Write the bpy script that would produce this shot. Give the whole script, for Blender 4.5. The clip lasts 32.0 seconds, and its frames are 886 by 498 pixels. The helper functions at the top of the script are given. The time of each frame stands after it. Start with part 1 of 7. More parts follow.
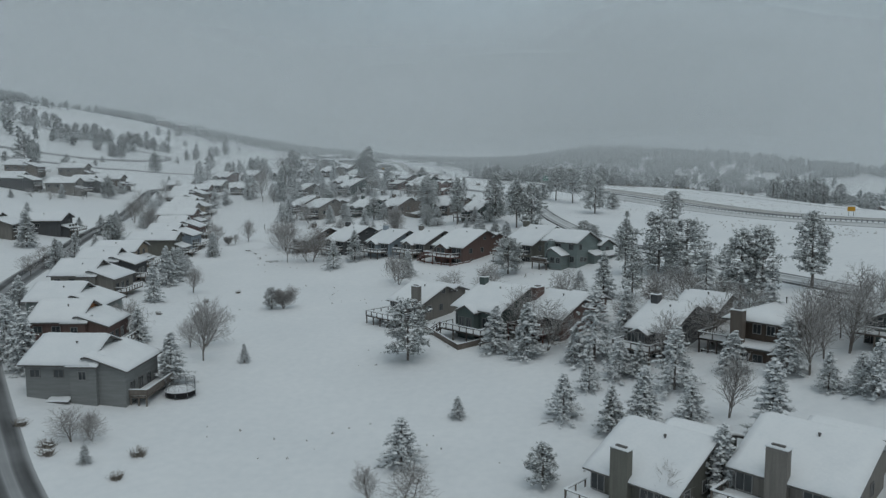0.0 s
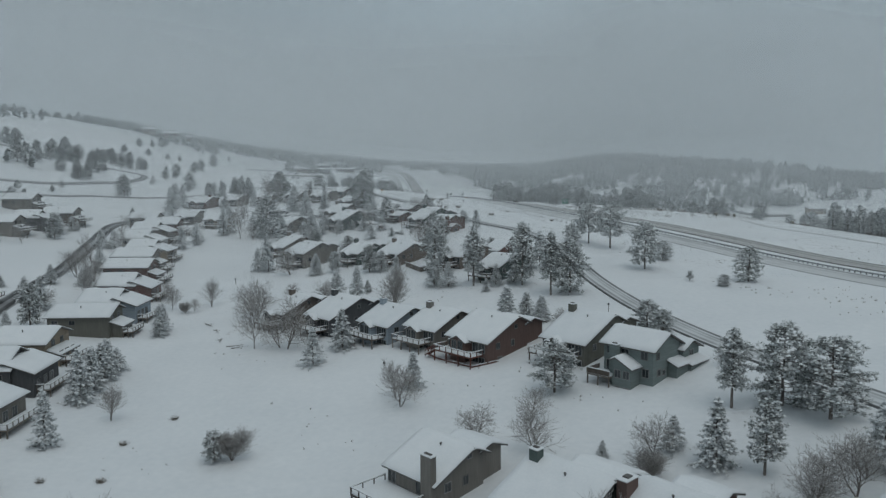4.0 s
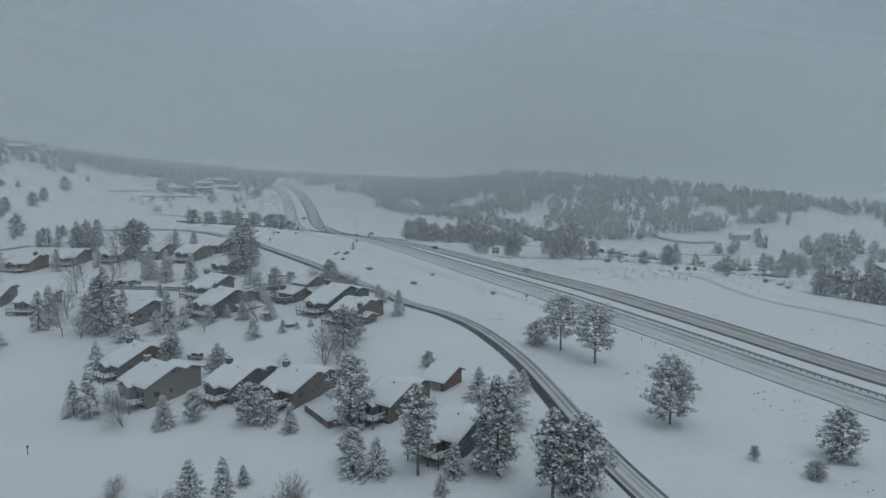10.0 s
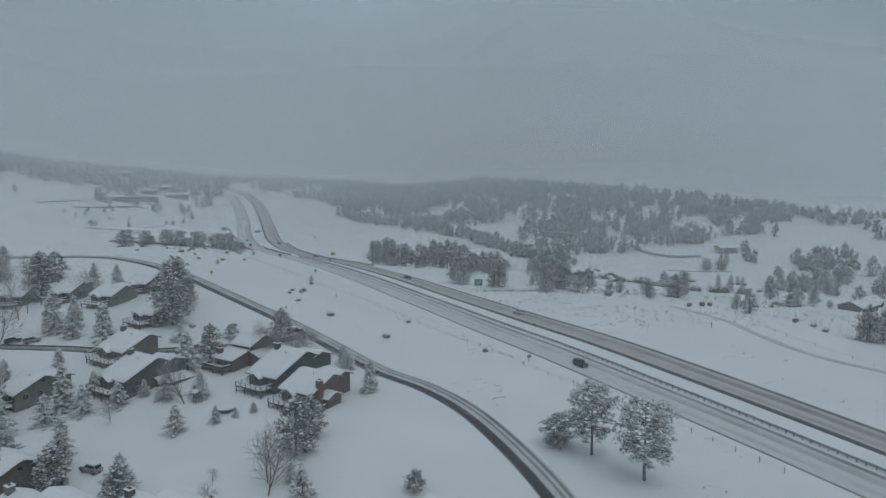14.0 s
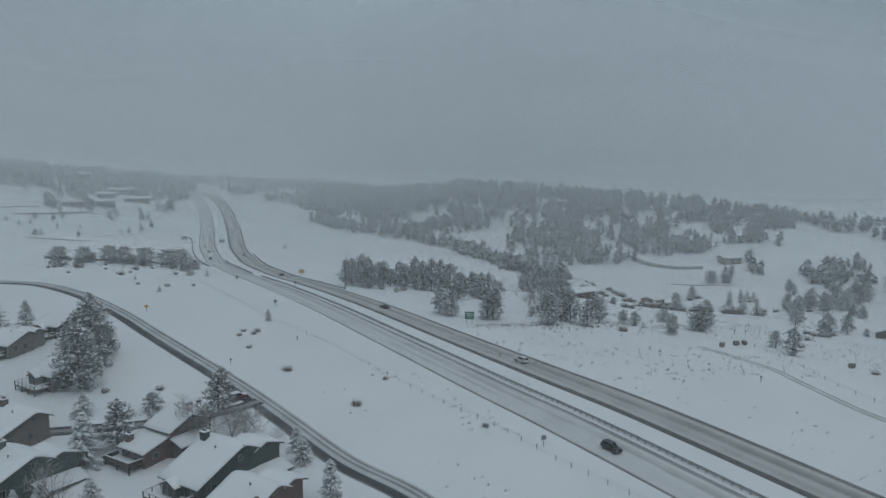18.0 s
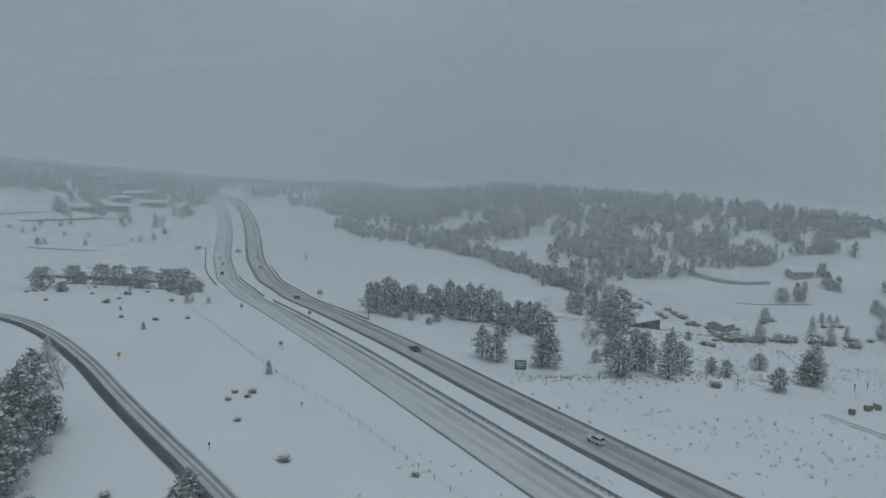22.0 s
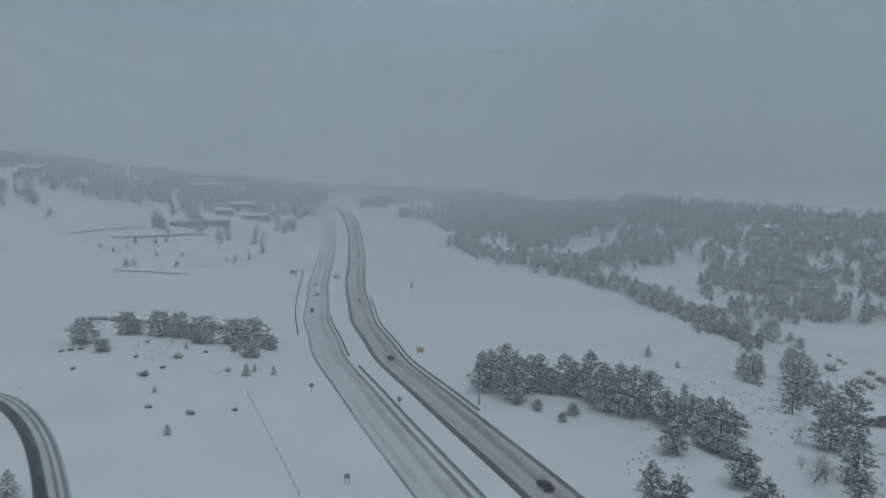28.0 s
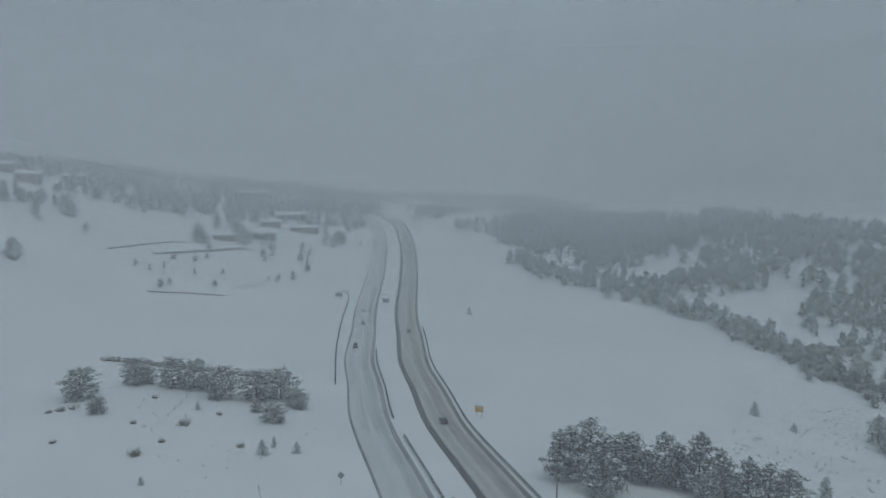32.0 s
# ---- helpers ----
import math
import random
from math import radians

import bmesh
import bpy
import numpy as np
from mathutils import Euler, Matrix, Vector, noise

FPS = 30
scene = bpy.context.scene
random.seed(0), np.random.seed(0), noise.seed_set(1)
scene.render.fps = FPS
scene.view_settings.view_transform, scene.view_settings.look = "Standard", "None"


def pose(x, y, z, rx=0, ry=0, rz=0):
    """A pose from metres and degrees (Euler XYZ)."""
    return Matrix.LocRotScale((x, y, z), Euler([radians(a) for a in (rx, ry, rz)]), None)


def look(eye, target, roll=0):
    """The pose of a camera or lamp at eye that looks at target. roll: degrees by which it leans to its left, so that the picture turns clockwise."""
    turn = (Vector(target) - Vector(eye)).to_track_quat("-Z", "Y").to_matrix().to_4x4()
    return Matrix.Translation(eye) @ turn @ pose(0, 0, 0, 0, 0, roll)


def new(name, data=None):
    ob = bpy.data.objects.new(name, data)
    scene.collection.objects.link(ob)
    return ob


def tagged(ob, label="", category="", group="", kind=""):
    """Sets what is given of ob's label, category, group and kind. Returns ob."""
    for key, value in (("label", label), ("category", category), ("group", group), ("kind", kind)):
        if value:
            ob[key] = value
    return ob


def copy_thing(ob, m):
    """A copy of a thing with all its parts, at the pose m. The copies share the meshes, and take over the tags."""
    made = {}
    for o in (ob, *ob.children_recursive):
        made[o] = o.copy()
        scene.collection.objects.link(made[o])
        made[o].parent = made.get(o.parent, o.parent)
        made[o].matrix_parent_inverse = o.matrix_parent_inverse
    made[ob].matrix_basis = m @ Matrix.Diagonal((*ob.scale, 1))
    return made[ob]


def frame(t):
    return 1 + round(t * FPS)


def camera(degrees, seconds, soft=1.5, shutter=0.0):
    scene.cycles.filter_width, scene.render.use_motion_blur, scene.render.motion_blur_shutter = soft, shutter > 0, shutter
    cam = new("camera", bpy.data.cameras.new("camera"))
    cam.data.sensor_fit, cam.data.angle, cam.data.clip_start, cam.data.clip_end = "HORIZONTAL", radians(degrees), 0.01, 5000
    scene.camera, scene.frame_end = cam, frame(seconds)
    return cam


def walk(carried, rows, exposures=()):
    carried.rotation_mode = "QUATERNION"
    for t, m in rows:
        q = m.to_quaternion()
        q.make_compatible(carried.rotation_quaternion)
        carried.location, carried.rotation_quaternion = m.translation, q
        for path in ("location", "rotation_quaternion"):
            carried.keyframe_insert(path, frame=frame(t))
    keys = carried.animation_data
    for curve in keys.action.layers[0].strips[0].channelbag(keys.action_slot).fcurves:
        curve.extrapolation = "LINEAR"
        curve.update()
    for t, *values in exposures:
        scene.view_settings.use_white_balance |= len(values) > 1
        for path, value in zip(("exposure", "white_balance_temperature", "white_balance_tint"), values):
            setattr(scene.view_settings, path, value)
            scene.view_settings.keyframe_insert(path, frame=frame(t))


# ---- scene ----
cam = camera(62.2, 32.0, soft=1.4)
METRES, EYE, TILT, LEAN, TURN = 414.0, 34.5, -6.0, 0.0, 0.0
ROWS = [
    (0.0, 0.0, 0.0, 0.0, 0.0, 0.0, -0.0),
    (0.5, -0.001, 0.0158, 0.0059, -0.0, -0.01, 0.03),
    (1.0, -0.0019, 0.0317, 0.0118, 0.02, -0.03, 0.08),
    (1.5, -0.003, 0.0475, 0.0176, 0.02, -0.04, 0.09),
    (2.0, -0.004, 0.0633, 0.0234, 0.02, -0.04, 0.1),
    (2.5, -0.005, 0.0791, 0.0291, 0.03, -0.06, 0.13),
    (3.0, -0.006, 0.0949, 0.0348, 0.03, -0.07, 0.14),
    (3.5, -0.007, 0.1107, 0.0405, 0.04, -0.09, 0.16),
    (5.5, -0.0109, 0.1747, 0.0639, -0.02, -0.15, 0.06),
    (6.0, -0.012, 0.1905, 0.0696, -0.33, -0.13, 0.12),
    (6.5, -0.0131, 0.2061, 0.0752, -0.64, -0.12, 0.15),
    (7.0, -0.0143, 0.2217, 0.0808, -1.05, -0.1, 0.19),
    (7.5, -0.0153, 0.2376, 0.0864, -1.46, -0.11, 0.29),
    (8.0, -0.0161, 0.2532, 0.0922, -2.35, -0.12, 0.38),
    (8.5, -0.0171, 0.2685, 0.098, -3.73, -0.14, 0.51),
    (9.0, -0.0178, 0.2841, 0.1038, -5.11, -0.16, 0.66),
    (9.5, -0.0185, 0.2999, 0.1093, -6.58, -0.18, 0.77),
    (10.0, -0.0192, 0.3151, 0.1152, -8.15, -0.21, 0.93),
    (10.5, -0.0193, 0.3311, 0.1209, -9.48, -0.25, 1.03),
    (11.0, -0.0193, 0.3463, 0.1268, -10.03, -0.28, 1.09),
    (11.5, -0.0188, 0.3613, 0.1325, -10.4, -0.33, 1.14),
    (12.0, -0.0185, 0.3763, 0.1364, -10.52, -0.34, 1.16),
    (12.5, -0.0178, 0.3914, 0.1394, -10.62, -0.33, 1.18),
    (13.0, -0.0168, 0.4064, 0.1425, -10.73, -0.36, 1.19),
    (13.5, -0.0155, 0.4216, 0.1453, -10.92, -0.36, 1.21),
    (14.0, -0.0141, 0.437, 0.1477, -11.19, -0.37, 1.22),
    (14.5, -0.0127, 0.4526, 0.1502, -11.47, -0.4, 1.23),
    (16.5, -0.0005, 0.5058, 0.1637, -12.28, -0.61, 1.25),
    (17.0, 0.0013, 0.5209, 0.1664, -12.45, -0.62, 1.25),
    (17.5, 0.0034, 0.5359, 0.169, -12.6, -0.62, 1.27),
    (18.0, 0.0053, 0.551, 0.1716, -12.76, -0.63, 1.27),
    (18.5, 0.0075, 0.5658, 0.1743, -12.92, -0.66, 1.28),
    (19.0, 0.0099, 0.5804, 0.1774, -12.93, -0.71, 1.3),
    (19.5, 0.012, 0.5957, 0.1798, -12.96, -0.72, 1.31),
    (20.0, 0.014, 0.6103, 0.1825, -12.19, -0.71, 1.26),
    (20.5, 0.0162, 0.6253, 0.1854, -11.2, -0.72, 1.2),
    (21.0, 0.0184, 0.6403, 0.1882, -10.94, -0.75, 1.13),
    (21.5, 0.0205, 0.6553, 0.1909, -10.73, -0.76, 1.11),
    (22.0, 0.0226, 0.6704, 0.1939, -10.44, -0.79, 1.09),
    (22.5, 0.0246, 0.6851, 0.1977, -9.55, -0.8, 1.03),
    (23.0, 0.0268, 0.7, 0.2015, -8.89, -0.81, 1.01),
    (23.5, 0.0287, 0.715, 0.2051, -7.94, -0.81, 0.92),
    (24.0, 0.0304, 0.73, 0.2084, -7.25, -0.81, 0.85),
    (24.5, 0.0317, 0.7451, 0.2117, -6.62, -0.82, 0.79),
    (25.0, 0.033, 0.7602, 0.2146, -5.79, -0.8, 0.71),
    (25.5, 0.0341, 0.7753, 0.2177, -4.98, -0.79, 0.64),
    (26.0, 0.0351, 0.7904, 0.2207, -4.18, -0.77, 0.55),
    (26.5, 0.0358, 0.8054, 0.2238, -3.39, -0.75, 0.48),
    (28.5, 0.0412, 0.8618, 0.238, -0.67, -0.77, 0.21),
    (29.0, 0.0408, 0.8772, 0.2412, -0.04, -0.75, 0.14),
    (29.5, 0.0405, 0.8924, 0.2445, 0.67, -0.74, 0.08),
    (30.0, 0.0398, 0.9076, 0.2482, 1.68, -0.76, -0.0),
    (30.5, 0.0392, 0.9221, 0.2521, 2.24, -0.75, -0.05),
    (31.0, 0.0385, 0.9358, 0.2552, 2.55, -0.67, -0.09),
    (31.5, 0.0375, 0.9479, 0.2574, 2.82, -0.63, -0.12),
    (32.0, 0.0368, 0.9581, 0.2589, 3.08, -0.59, -0.15),
]
walk(cam, [(t, pose(0, 0, EYE, TILT, LEAN, TURN) @ pose(METRES * x, METRES * y, METRES * z, 90 + pitch, roll, yaw)) for t, x, y, z, yaw, pitch, roll in ROWS],
     exposures=[(0.0, 0.15, 6900, 12), (3.5, 0.11, 6880, 12), (6.0, 0.01, 6680, 12), (7.0, 0.06, 6660, 12), (9.0, 0.03, 6620, 12), (11.0, 0.03, 6560, 12), (20.0, -0.01, 6540, 12), (26.0, -0.03, 6530, 12), (32.0, -0.08, 6520, 12)])

# ---- world, light, exposure ----
world = bpy.data.worlds.new("overcast_sky")
scene.world = world
world.use_nodes = True
wn, wl = world.node_tree.nodes, world.node_tree.links
wn.clear()
w_out, w_bg, w_mix = wn.new("ShaderNodeOutputWorld"), wn.new("ShaderNodeBackground"), wn.new("ShaderNodeMix")
w_sky, w_geo, w_sep, w_ramp = wn.new("ShaderNodeTexSky"), wn.new("ShaderNodeTexCoord"), wn.new("ShaderNodeSeparateXYZ"), wn.new("ShaderNodeValToRGB")
w_sky.sky_type, w_sky.sun_disc = "NISHITA", False
w_sky.sun_elevation, w_sky.sun_rotation = radians(38), radians(150)
w_mix.data_type = "RGBA"
# thick cloud hides nearly all of the clear sky; it is brighter towards the zenith
w_ramp.color_ramp.elements[0].position, w_ramp.color_ramp.elements[0].color = 0.0, (2.14, 2.82, 3.28, 1)
w_ramp.color_ramp.elements[1].position, w_ramp.color_ramp.elements[1].color = 1.0, (3.62, 4.5, 5.05, 1)
w_mid = w_ramp.color_ramp.elements.new(0.26)
w_mid.color = (1.84, 2.46, 2.90, 1)
wl.new(w_geo.outputs["Generated"], w_sep.inputs[0])
wl.new(w_sep.outputs["Z"], w_ramp.inputs["Fac"])
w_mix.inputs["Factor"].default_value = 0.97
wl.new(w_sky.outputs["Color"], w_mix.inputs["A"])
wl.new(w_ramp.outputs["Color"], w_mix.inputs["B"])
# broad bright lobe added to the sky over the valley, imitating lens vignetting
w_dot, w_pos, w_pow, w_amp, w_mul = wn.new("ShaderNodeVectorMath"), wn.new("ShaderNodeMath"), wn.new("ShaderNodeMath"), wn.new("ShaderNodeMath"), wn.new("ShaderNodeVectorMath")
w_dot.operation, w_dot.inputs[1].default_value = "DOT_PRODUCT", Vector((0.20, 1.0, 0.22)).normalized()
w_pos.operation, w_pos.inputs[1].default_value = "MAXIMUM", 0.0
w_pow.operation, w_pow.inputs[1].default_value = "POWER", 11.0
w_amp.operation, w_amp.inputs[1].default_value, w_amp.inputs[2].default_value = "MULTIPLY_ADD", 0.58, 0.92
w_mul.operation = "MULTIPLY"
wl.new(w_geo.outputs["Generated"], w_dot.inputs[0])
wl.new(w_dot.outputs["Value"], w_pos.inputs[0])
wl.new(w_pos.outputs[0], w_pow.inputs[0])
wl.new(w_pow.outputs[0], w_amp.inputs[0])
wl.new(w_mix.outputs["Result"], w_mul.inputs[0])
wl.new(w_amp.outputs[0], w_mul.inputs[1])
wl.new(w_mul.outputs[0], w_bg.inputs["Color"])
w_bg.inputs["Strength"].default_value = 0.1
wl.new(w_bg.outputs[0], w_out.inputs[0])

sun = new("sun", bpy.data.lights.new("sun", "SUN"))
sun.data.energy, sun.data.angle, sun.data.color = 0.35, radians(40), (0.94, 0.97, 0.96)
sun.matrix_world = look((0, 0, 300), (-60, 130, 0))
scene.cycles.transparent_max_bounces = 32


# ---- materials ----
def node_material(name, rough=0.8, metal=0.0):
    m = bpy.data.materials.new(name)
    m.use_nodes = True
    b = m.node_tree.nodes["Principled BSDF"]
    b.inputs["Roughness"].default_value, b.inputs["Metallic"].default_value = rough, metal
    b.inputs["Specular IOR Level"].default_value = 0.25
    return m, m.node_tree.nodes, m.node_tree.links, b


def two_tone(name, low, high, scale, rough=0.85, bump=0.0, fine=None, stretch=None, metal=0.0, by_object=0.0, by_island=0.0):
    """Two colours mixed by noise at two scales, with fine relief; may vary from object to object or piece to piece."""
    m, n, l, b = node_material(name, rough, metal)
    co, noise_a, noise_b = n.new("ShaderNodeTexCoord"), n.new("ShaderNodeTexNoise"), n.new("ShaderNodeTexNoise")
    src = co.outputs["Object"]
    if stretch:
        mp = n.new("ShaderNodeMapping")
        mp.inputs["Scale"].default_value = stretch
        l.new(src, mp.inputs[0])
        src = mp.outputs[0]
    noise_a.inputs["Scale"].default_value, noise_a.inputs["Detail"].default_value = scale, 4
    noise_b.inputs["Scale"].default_value, noise_b.inputs["Detail"].default_value = fine or scale * 9, 3
    l.new(src, noise_a.inputs["Vector"])
    l.new(src, noise_b.inputs["Vector"])
    add = n.new("ShaderNodeMath")
    add.operation = "MULTIPLY_ADD"
    add.inputs[1].default_value = 0.45
    l.new(noise_b.outputs["Fac"], add.inputs[0])
    half = n.new("ShaderNodeMath")
    half.operation = "MULTIPLY"
    half.inputs[1].default_value = 0.55
    l.new(noise_a.outputs["Fac"], half.inputs[0])
    l.new(half.outputs[0], add.inputs[2])
    fac = add.outputs[0]
    for amount, node, out in ((by_object, "ShaderNodeObjectInfo", "Random"), (by_island, "ShaderNodeNewGeometry", "Random Per Island")):
        if amount:
            info, k = n.new(node), n.new("ShaderNodeMath")
            k.operation, k.inputs[1].default_value = "MULTIPLY_ADD", amount
            l.new(info.outputs[out], k.inputs[0])
            l.new(fac, k.inputs[2])
            sub = n.new("ShaderNodeMath")
            sub.operation, sub.inputs[1].default_value = "SUBTRACT", amount / 2
            l.new(k.outputs[0], sub.inputs[0])
            fac = sub.outputs[0]
    ramp = n.new("ShaderNodeValToRGB")
    ramp.color_ramp.elements[0].position, ramp.color_ramp.elements[0].color = 0.32, (*low, 1)
    ramp.color_ramp.elements[1].position, ramp.color_ramp.elements[1].color = 0.68, (*high, 1)
    l.new(fac, ramp.inputs["Fac"])
    l.new(ramp.outputs[0], b.inputs["Base Color"])
    if bump:
        bp = n.new("ShaderNodeBump")
        bp.inputs["Strength"].default_value, bp.inputs["Distance"].default_value = 0.6, bump
        l.new(fac, bp.inputs["Height"])
        l.new(bp.outputs[0], b.inputs["Normal"])
    return m


SNOW = two_tone("snow", (0.80, 0.82, 0.84), (0.90, 0.91, 0.92), 0.05, 0.7, 0.25, fine=0.9)
ROOF_SNOW = two_tone("roof_snow", (0.82, 0.84, 0.86), (0.91, 0.92, 0.93), 0.35, 0.7, 0.04, by_object=0.2)
TREE_SNOW = two_tone("tree_snow", (0.70, 0.72, 0.73), (0.88, 0.89, 0.90), 1.5, 0.8, by_island=0.7)
NEEDLES = two_tone("frosted_pine_needles", (0.21, 0.23, 0.22), (0.50, 0.52, 0.51), 1.2, 0.9, by_object=0.25, by_island=0.7)
FAR_NEEDLES = two_tone("grey_pine_needles", (0.22, 0.238, 0.23), (0.43, 0.45, 0.44), 1.2, 0.9, by_object=0.3, by_island=0.6)
SPRUCE = two_tone("frosted_spruce_needles", (0.21, 0.23, 0.225), (0.55, 0.575, 0.565), 1.2, 0.9, by_object=0.25, by_island=0.7)
BARK = two_tone("bark", (0.14, 0.122, 0.11), (0.30, 0.265, 0.245), 3.0, 0.9, 0.03)
TWIG = two_tone("frosted_twigs", (0.26, 0.245, 0.235), (0.58, 0.565, 0.555), 2.0, 0.9, by_island=0.6)
DRY = two_tone("dry_brush", (0.16, 0.14, 0.12), (0.40, 0.36, 0.32), 1.5, 0.9, by_island=0.8)
WOODS = two_tone("frosted_woods", (0.085, 0.098, 0.096), (0.34, 0.36, 0.36), 0.06, 0.9, fine=1.5, by_island=0.5)
FASCIA = two_tone("dark_fascia", (0.10, 0.095, 0.09), (0.18, 0.17, 0.162), 1.0, 0.7)
DARK_DECK = two_tone("dark_stained_deck_wood", (0.055, 0.046, 0.04), (0.12, 0.10, 0.088), 1.2, 0.8, 0.01, stretch=(1, 6, 1), by_object=0.3)
DECK = two_tone("deck_wood", (0.12, 0.10, 0.085), (0.24, 0.21, 0.185), 1.2, 0.8, 0.01, stretch=(1, 6, 1), by_object=0.3)
ORANGE = two_tone("orange_stained_boards", (0.30, 0.13, 0.06), (0.42, 0.20, 0.10), 1.2, 0.8, 0.01, stretch=(1, 6, 1))
REDWOOD = two_tone("red_stained_wood", (0.10, 0.045, 0.035), (0.19, 0.085, 0.065), 1.2, 0.8, 0.01, by_object=0.3)
RAIL_STEEL = two_tone("frosted_rail_steel", (0.30, 0.31, 0.315), (0.46, 0.47, 0.475), 2.0, 0.6, metal=0.2)
STEEL = two_tone("galvanised_steel", (0.25, 0.26, 0.27), (0.42, 0.43, 0.44), 2.0, 0.45, metal=0.7)
RUST = two_tone("weathered_rail_steel", (0.05, 0.046, 0.042), (0.11, 0.105, 0.10), 2.0, 0.7, metal=0.2)


def siding(name, rgb, horizontal=False):
    lo, hi = [c * 0.95 for c in rgb], [min(1, c * 1.45) for c in rgb]
    return two_tone(name, lo, hi, 0.5, 0.8, 0.02, fine=7, stretch=(0.6, 0.6, 6) if horizontal else (6, 6, 0.6), by_object=0.12)


PAINT = {
    "grey": siding("grey_siding", (0.185, 0.19, 0.187), True), "bluegrey": siding("blue_grey_siding", (0.265, 0.305, 0.34), True),
    "brown": siding("brown_siding", (0.15, 0.125, 0.108)), "redbrown": siding("red_brown_siding", (0.135, 0.09, 0.08)),
    "darkgreen": siding("dark_green_siding", (0.08, 0.102, 0.096)), "olive": siding("olive_siding", (0.135, 0.132, 0.115)),
    "tan": siding("tan_siding", (0.25, 0.205, 0.16), True), "charcoal": siding("charcoal_siding", (0.086, 0.087, 0.09)),
    "teal": siding("grey_green_siding", (0.165, 0.195, 0.19), True), "white": siding("pale_siding", (0.42, 0.42, 0.40), True),
    "umber": siding("umber_siding", (0.095, 0.072, 0.058)), "maroon": siding("maroon_siding", (0.15, 0.085, 0.075)), "taupe": siding("taupe_siding", (0.185, 0.172, 0.157)),
}
GLASS, gn, gl, gb = node_material("window_glass", 0.08)
gb.inputs["Base Color"].default_value = (0.045, 0.052, 0.056, 1)
gb.inputs["Specular IOR Level"].default_value = 0.6
TRIM = two_tone("window_trim", (0.20, 0.195, 0.19), (0.36, 0.355, 0.35), 2.0, 0.6, by_object=0.6)


def road_material(name, wet, slush, tracks, bare=0.40):
    """Asphalt under packed snow and slush: streaks along the road, bare wheel tracks and edges where tyres and plough have been."""
    m, n, l, b = node_material(name, 0.6)
    uv, sep = n.new("ShaderNodeUVMap"), n.new("ShaderNodeSeparateXYZ")
    uv.uv_map = "UVMap"
    l.new(uv.outputs[0], sep.inputs[0])
    mp, streak, blot = n.new("ShaderNodeMapping"), n.new("ShaderNodeTexNoise"), n.new("ShaderNodeTexNoise")
    mp.inputs["Scale"].default_value = (0.45, 0.012, 1)
    l.new(uv.outputs[0], mp.inputs[0])
    l.new(mp.outputs[0], streak.inputs["Vector"])
    streak.inputs["Scale"].default_value, streak.inputs["Detail"].default_value = 1.0, 5
    l.new(uv.outputs[0], blot.inputs["Vector"])
    blot.inputs["Scale"].default_value, blot.inputs["Detail"].default_value = 0.12, 6
    total = None
    for at, width, amount in tracks:
        d, a = n.new("ShaderNodeMath"), n.new("ShaderNodeMath")
        d.operation, d.inputs[1].default_value = "SUBTRACT", at
        l.new(sep.outputs["X"], d.inputs[0])
        a.operation = "ABSOLUTE"
        l.new(d.outputs[0], a.inputs[0])
        mr = n.new("ShaderNodeMapRange")
        mr.interpolation_type = "SMOOTHSTEP"
        mr.inputs["From Min"].default_value, mr.inputs["From Max"].default_value = width * 0.35, width
        mr.inputs["To Min"].default_value, mr.inputs["To Max"].default_value = amount, 0
        l.new(a.outputs[0], mr.inputs["Value"])
        if total is None:
            total = mr.outputs[0]
        else:
            mx = n.new("ShaderNodeMath")
            mx.operation = "MAXIMUM"
            l.new(total, mx.inputs[0])
            l.new(mr.outputs[0], mx.inputs[1])
            total = mx.outputs[0]
    k, k2 = n.new("ShaderNodeMath"), n.new("ShaderNodeMath")
    k.operation, k.inputs[1].default_value = "MULTIPLY_ADD", 0.62
    l.new(streak.outputs["Fac"], k.inputs[0])
    l.new(total, k.inputs[2])
    k2.operation, k2.inputs[1].default_value = "MULTIPLY_ADD", 0.35
    l.new(blot.outputs["Fac"], k2.inputs[0])
    l.new(k.outputs[0], k2.inputs[2])
    ramp = n.new("ShaderNodeValToRGB")
    ramp.color_ramp.elements[0].position, ramp.color_ramp.elements[0].color = bare, (*slush, 1)
    ramp.color_ramp.elements[1].position, ramp.color_ramp.elements[1].color = 1.0, (*wet, 1)
    l.new(k2.outputs[0], ramp.inputs["Fac"])
    l.new(ramp.outputs[0], b.inputs["Base Color"])
    return m


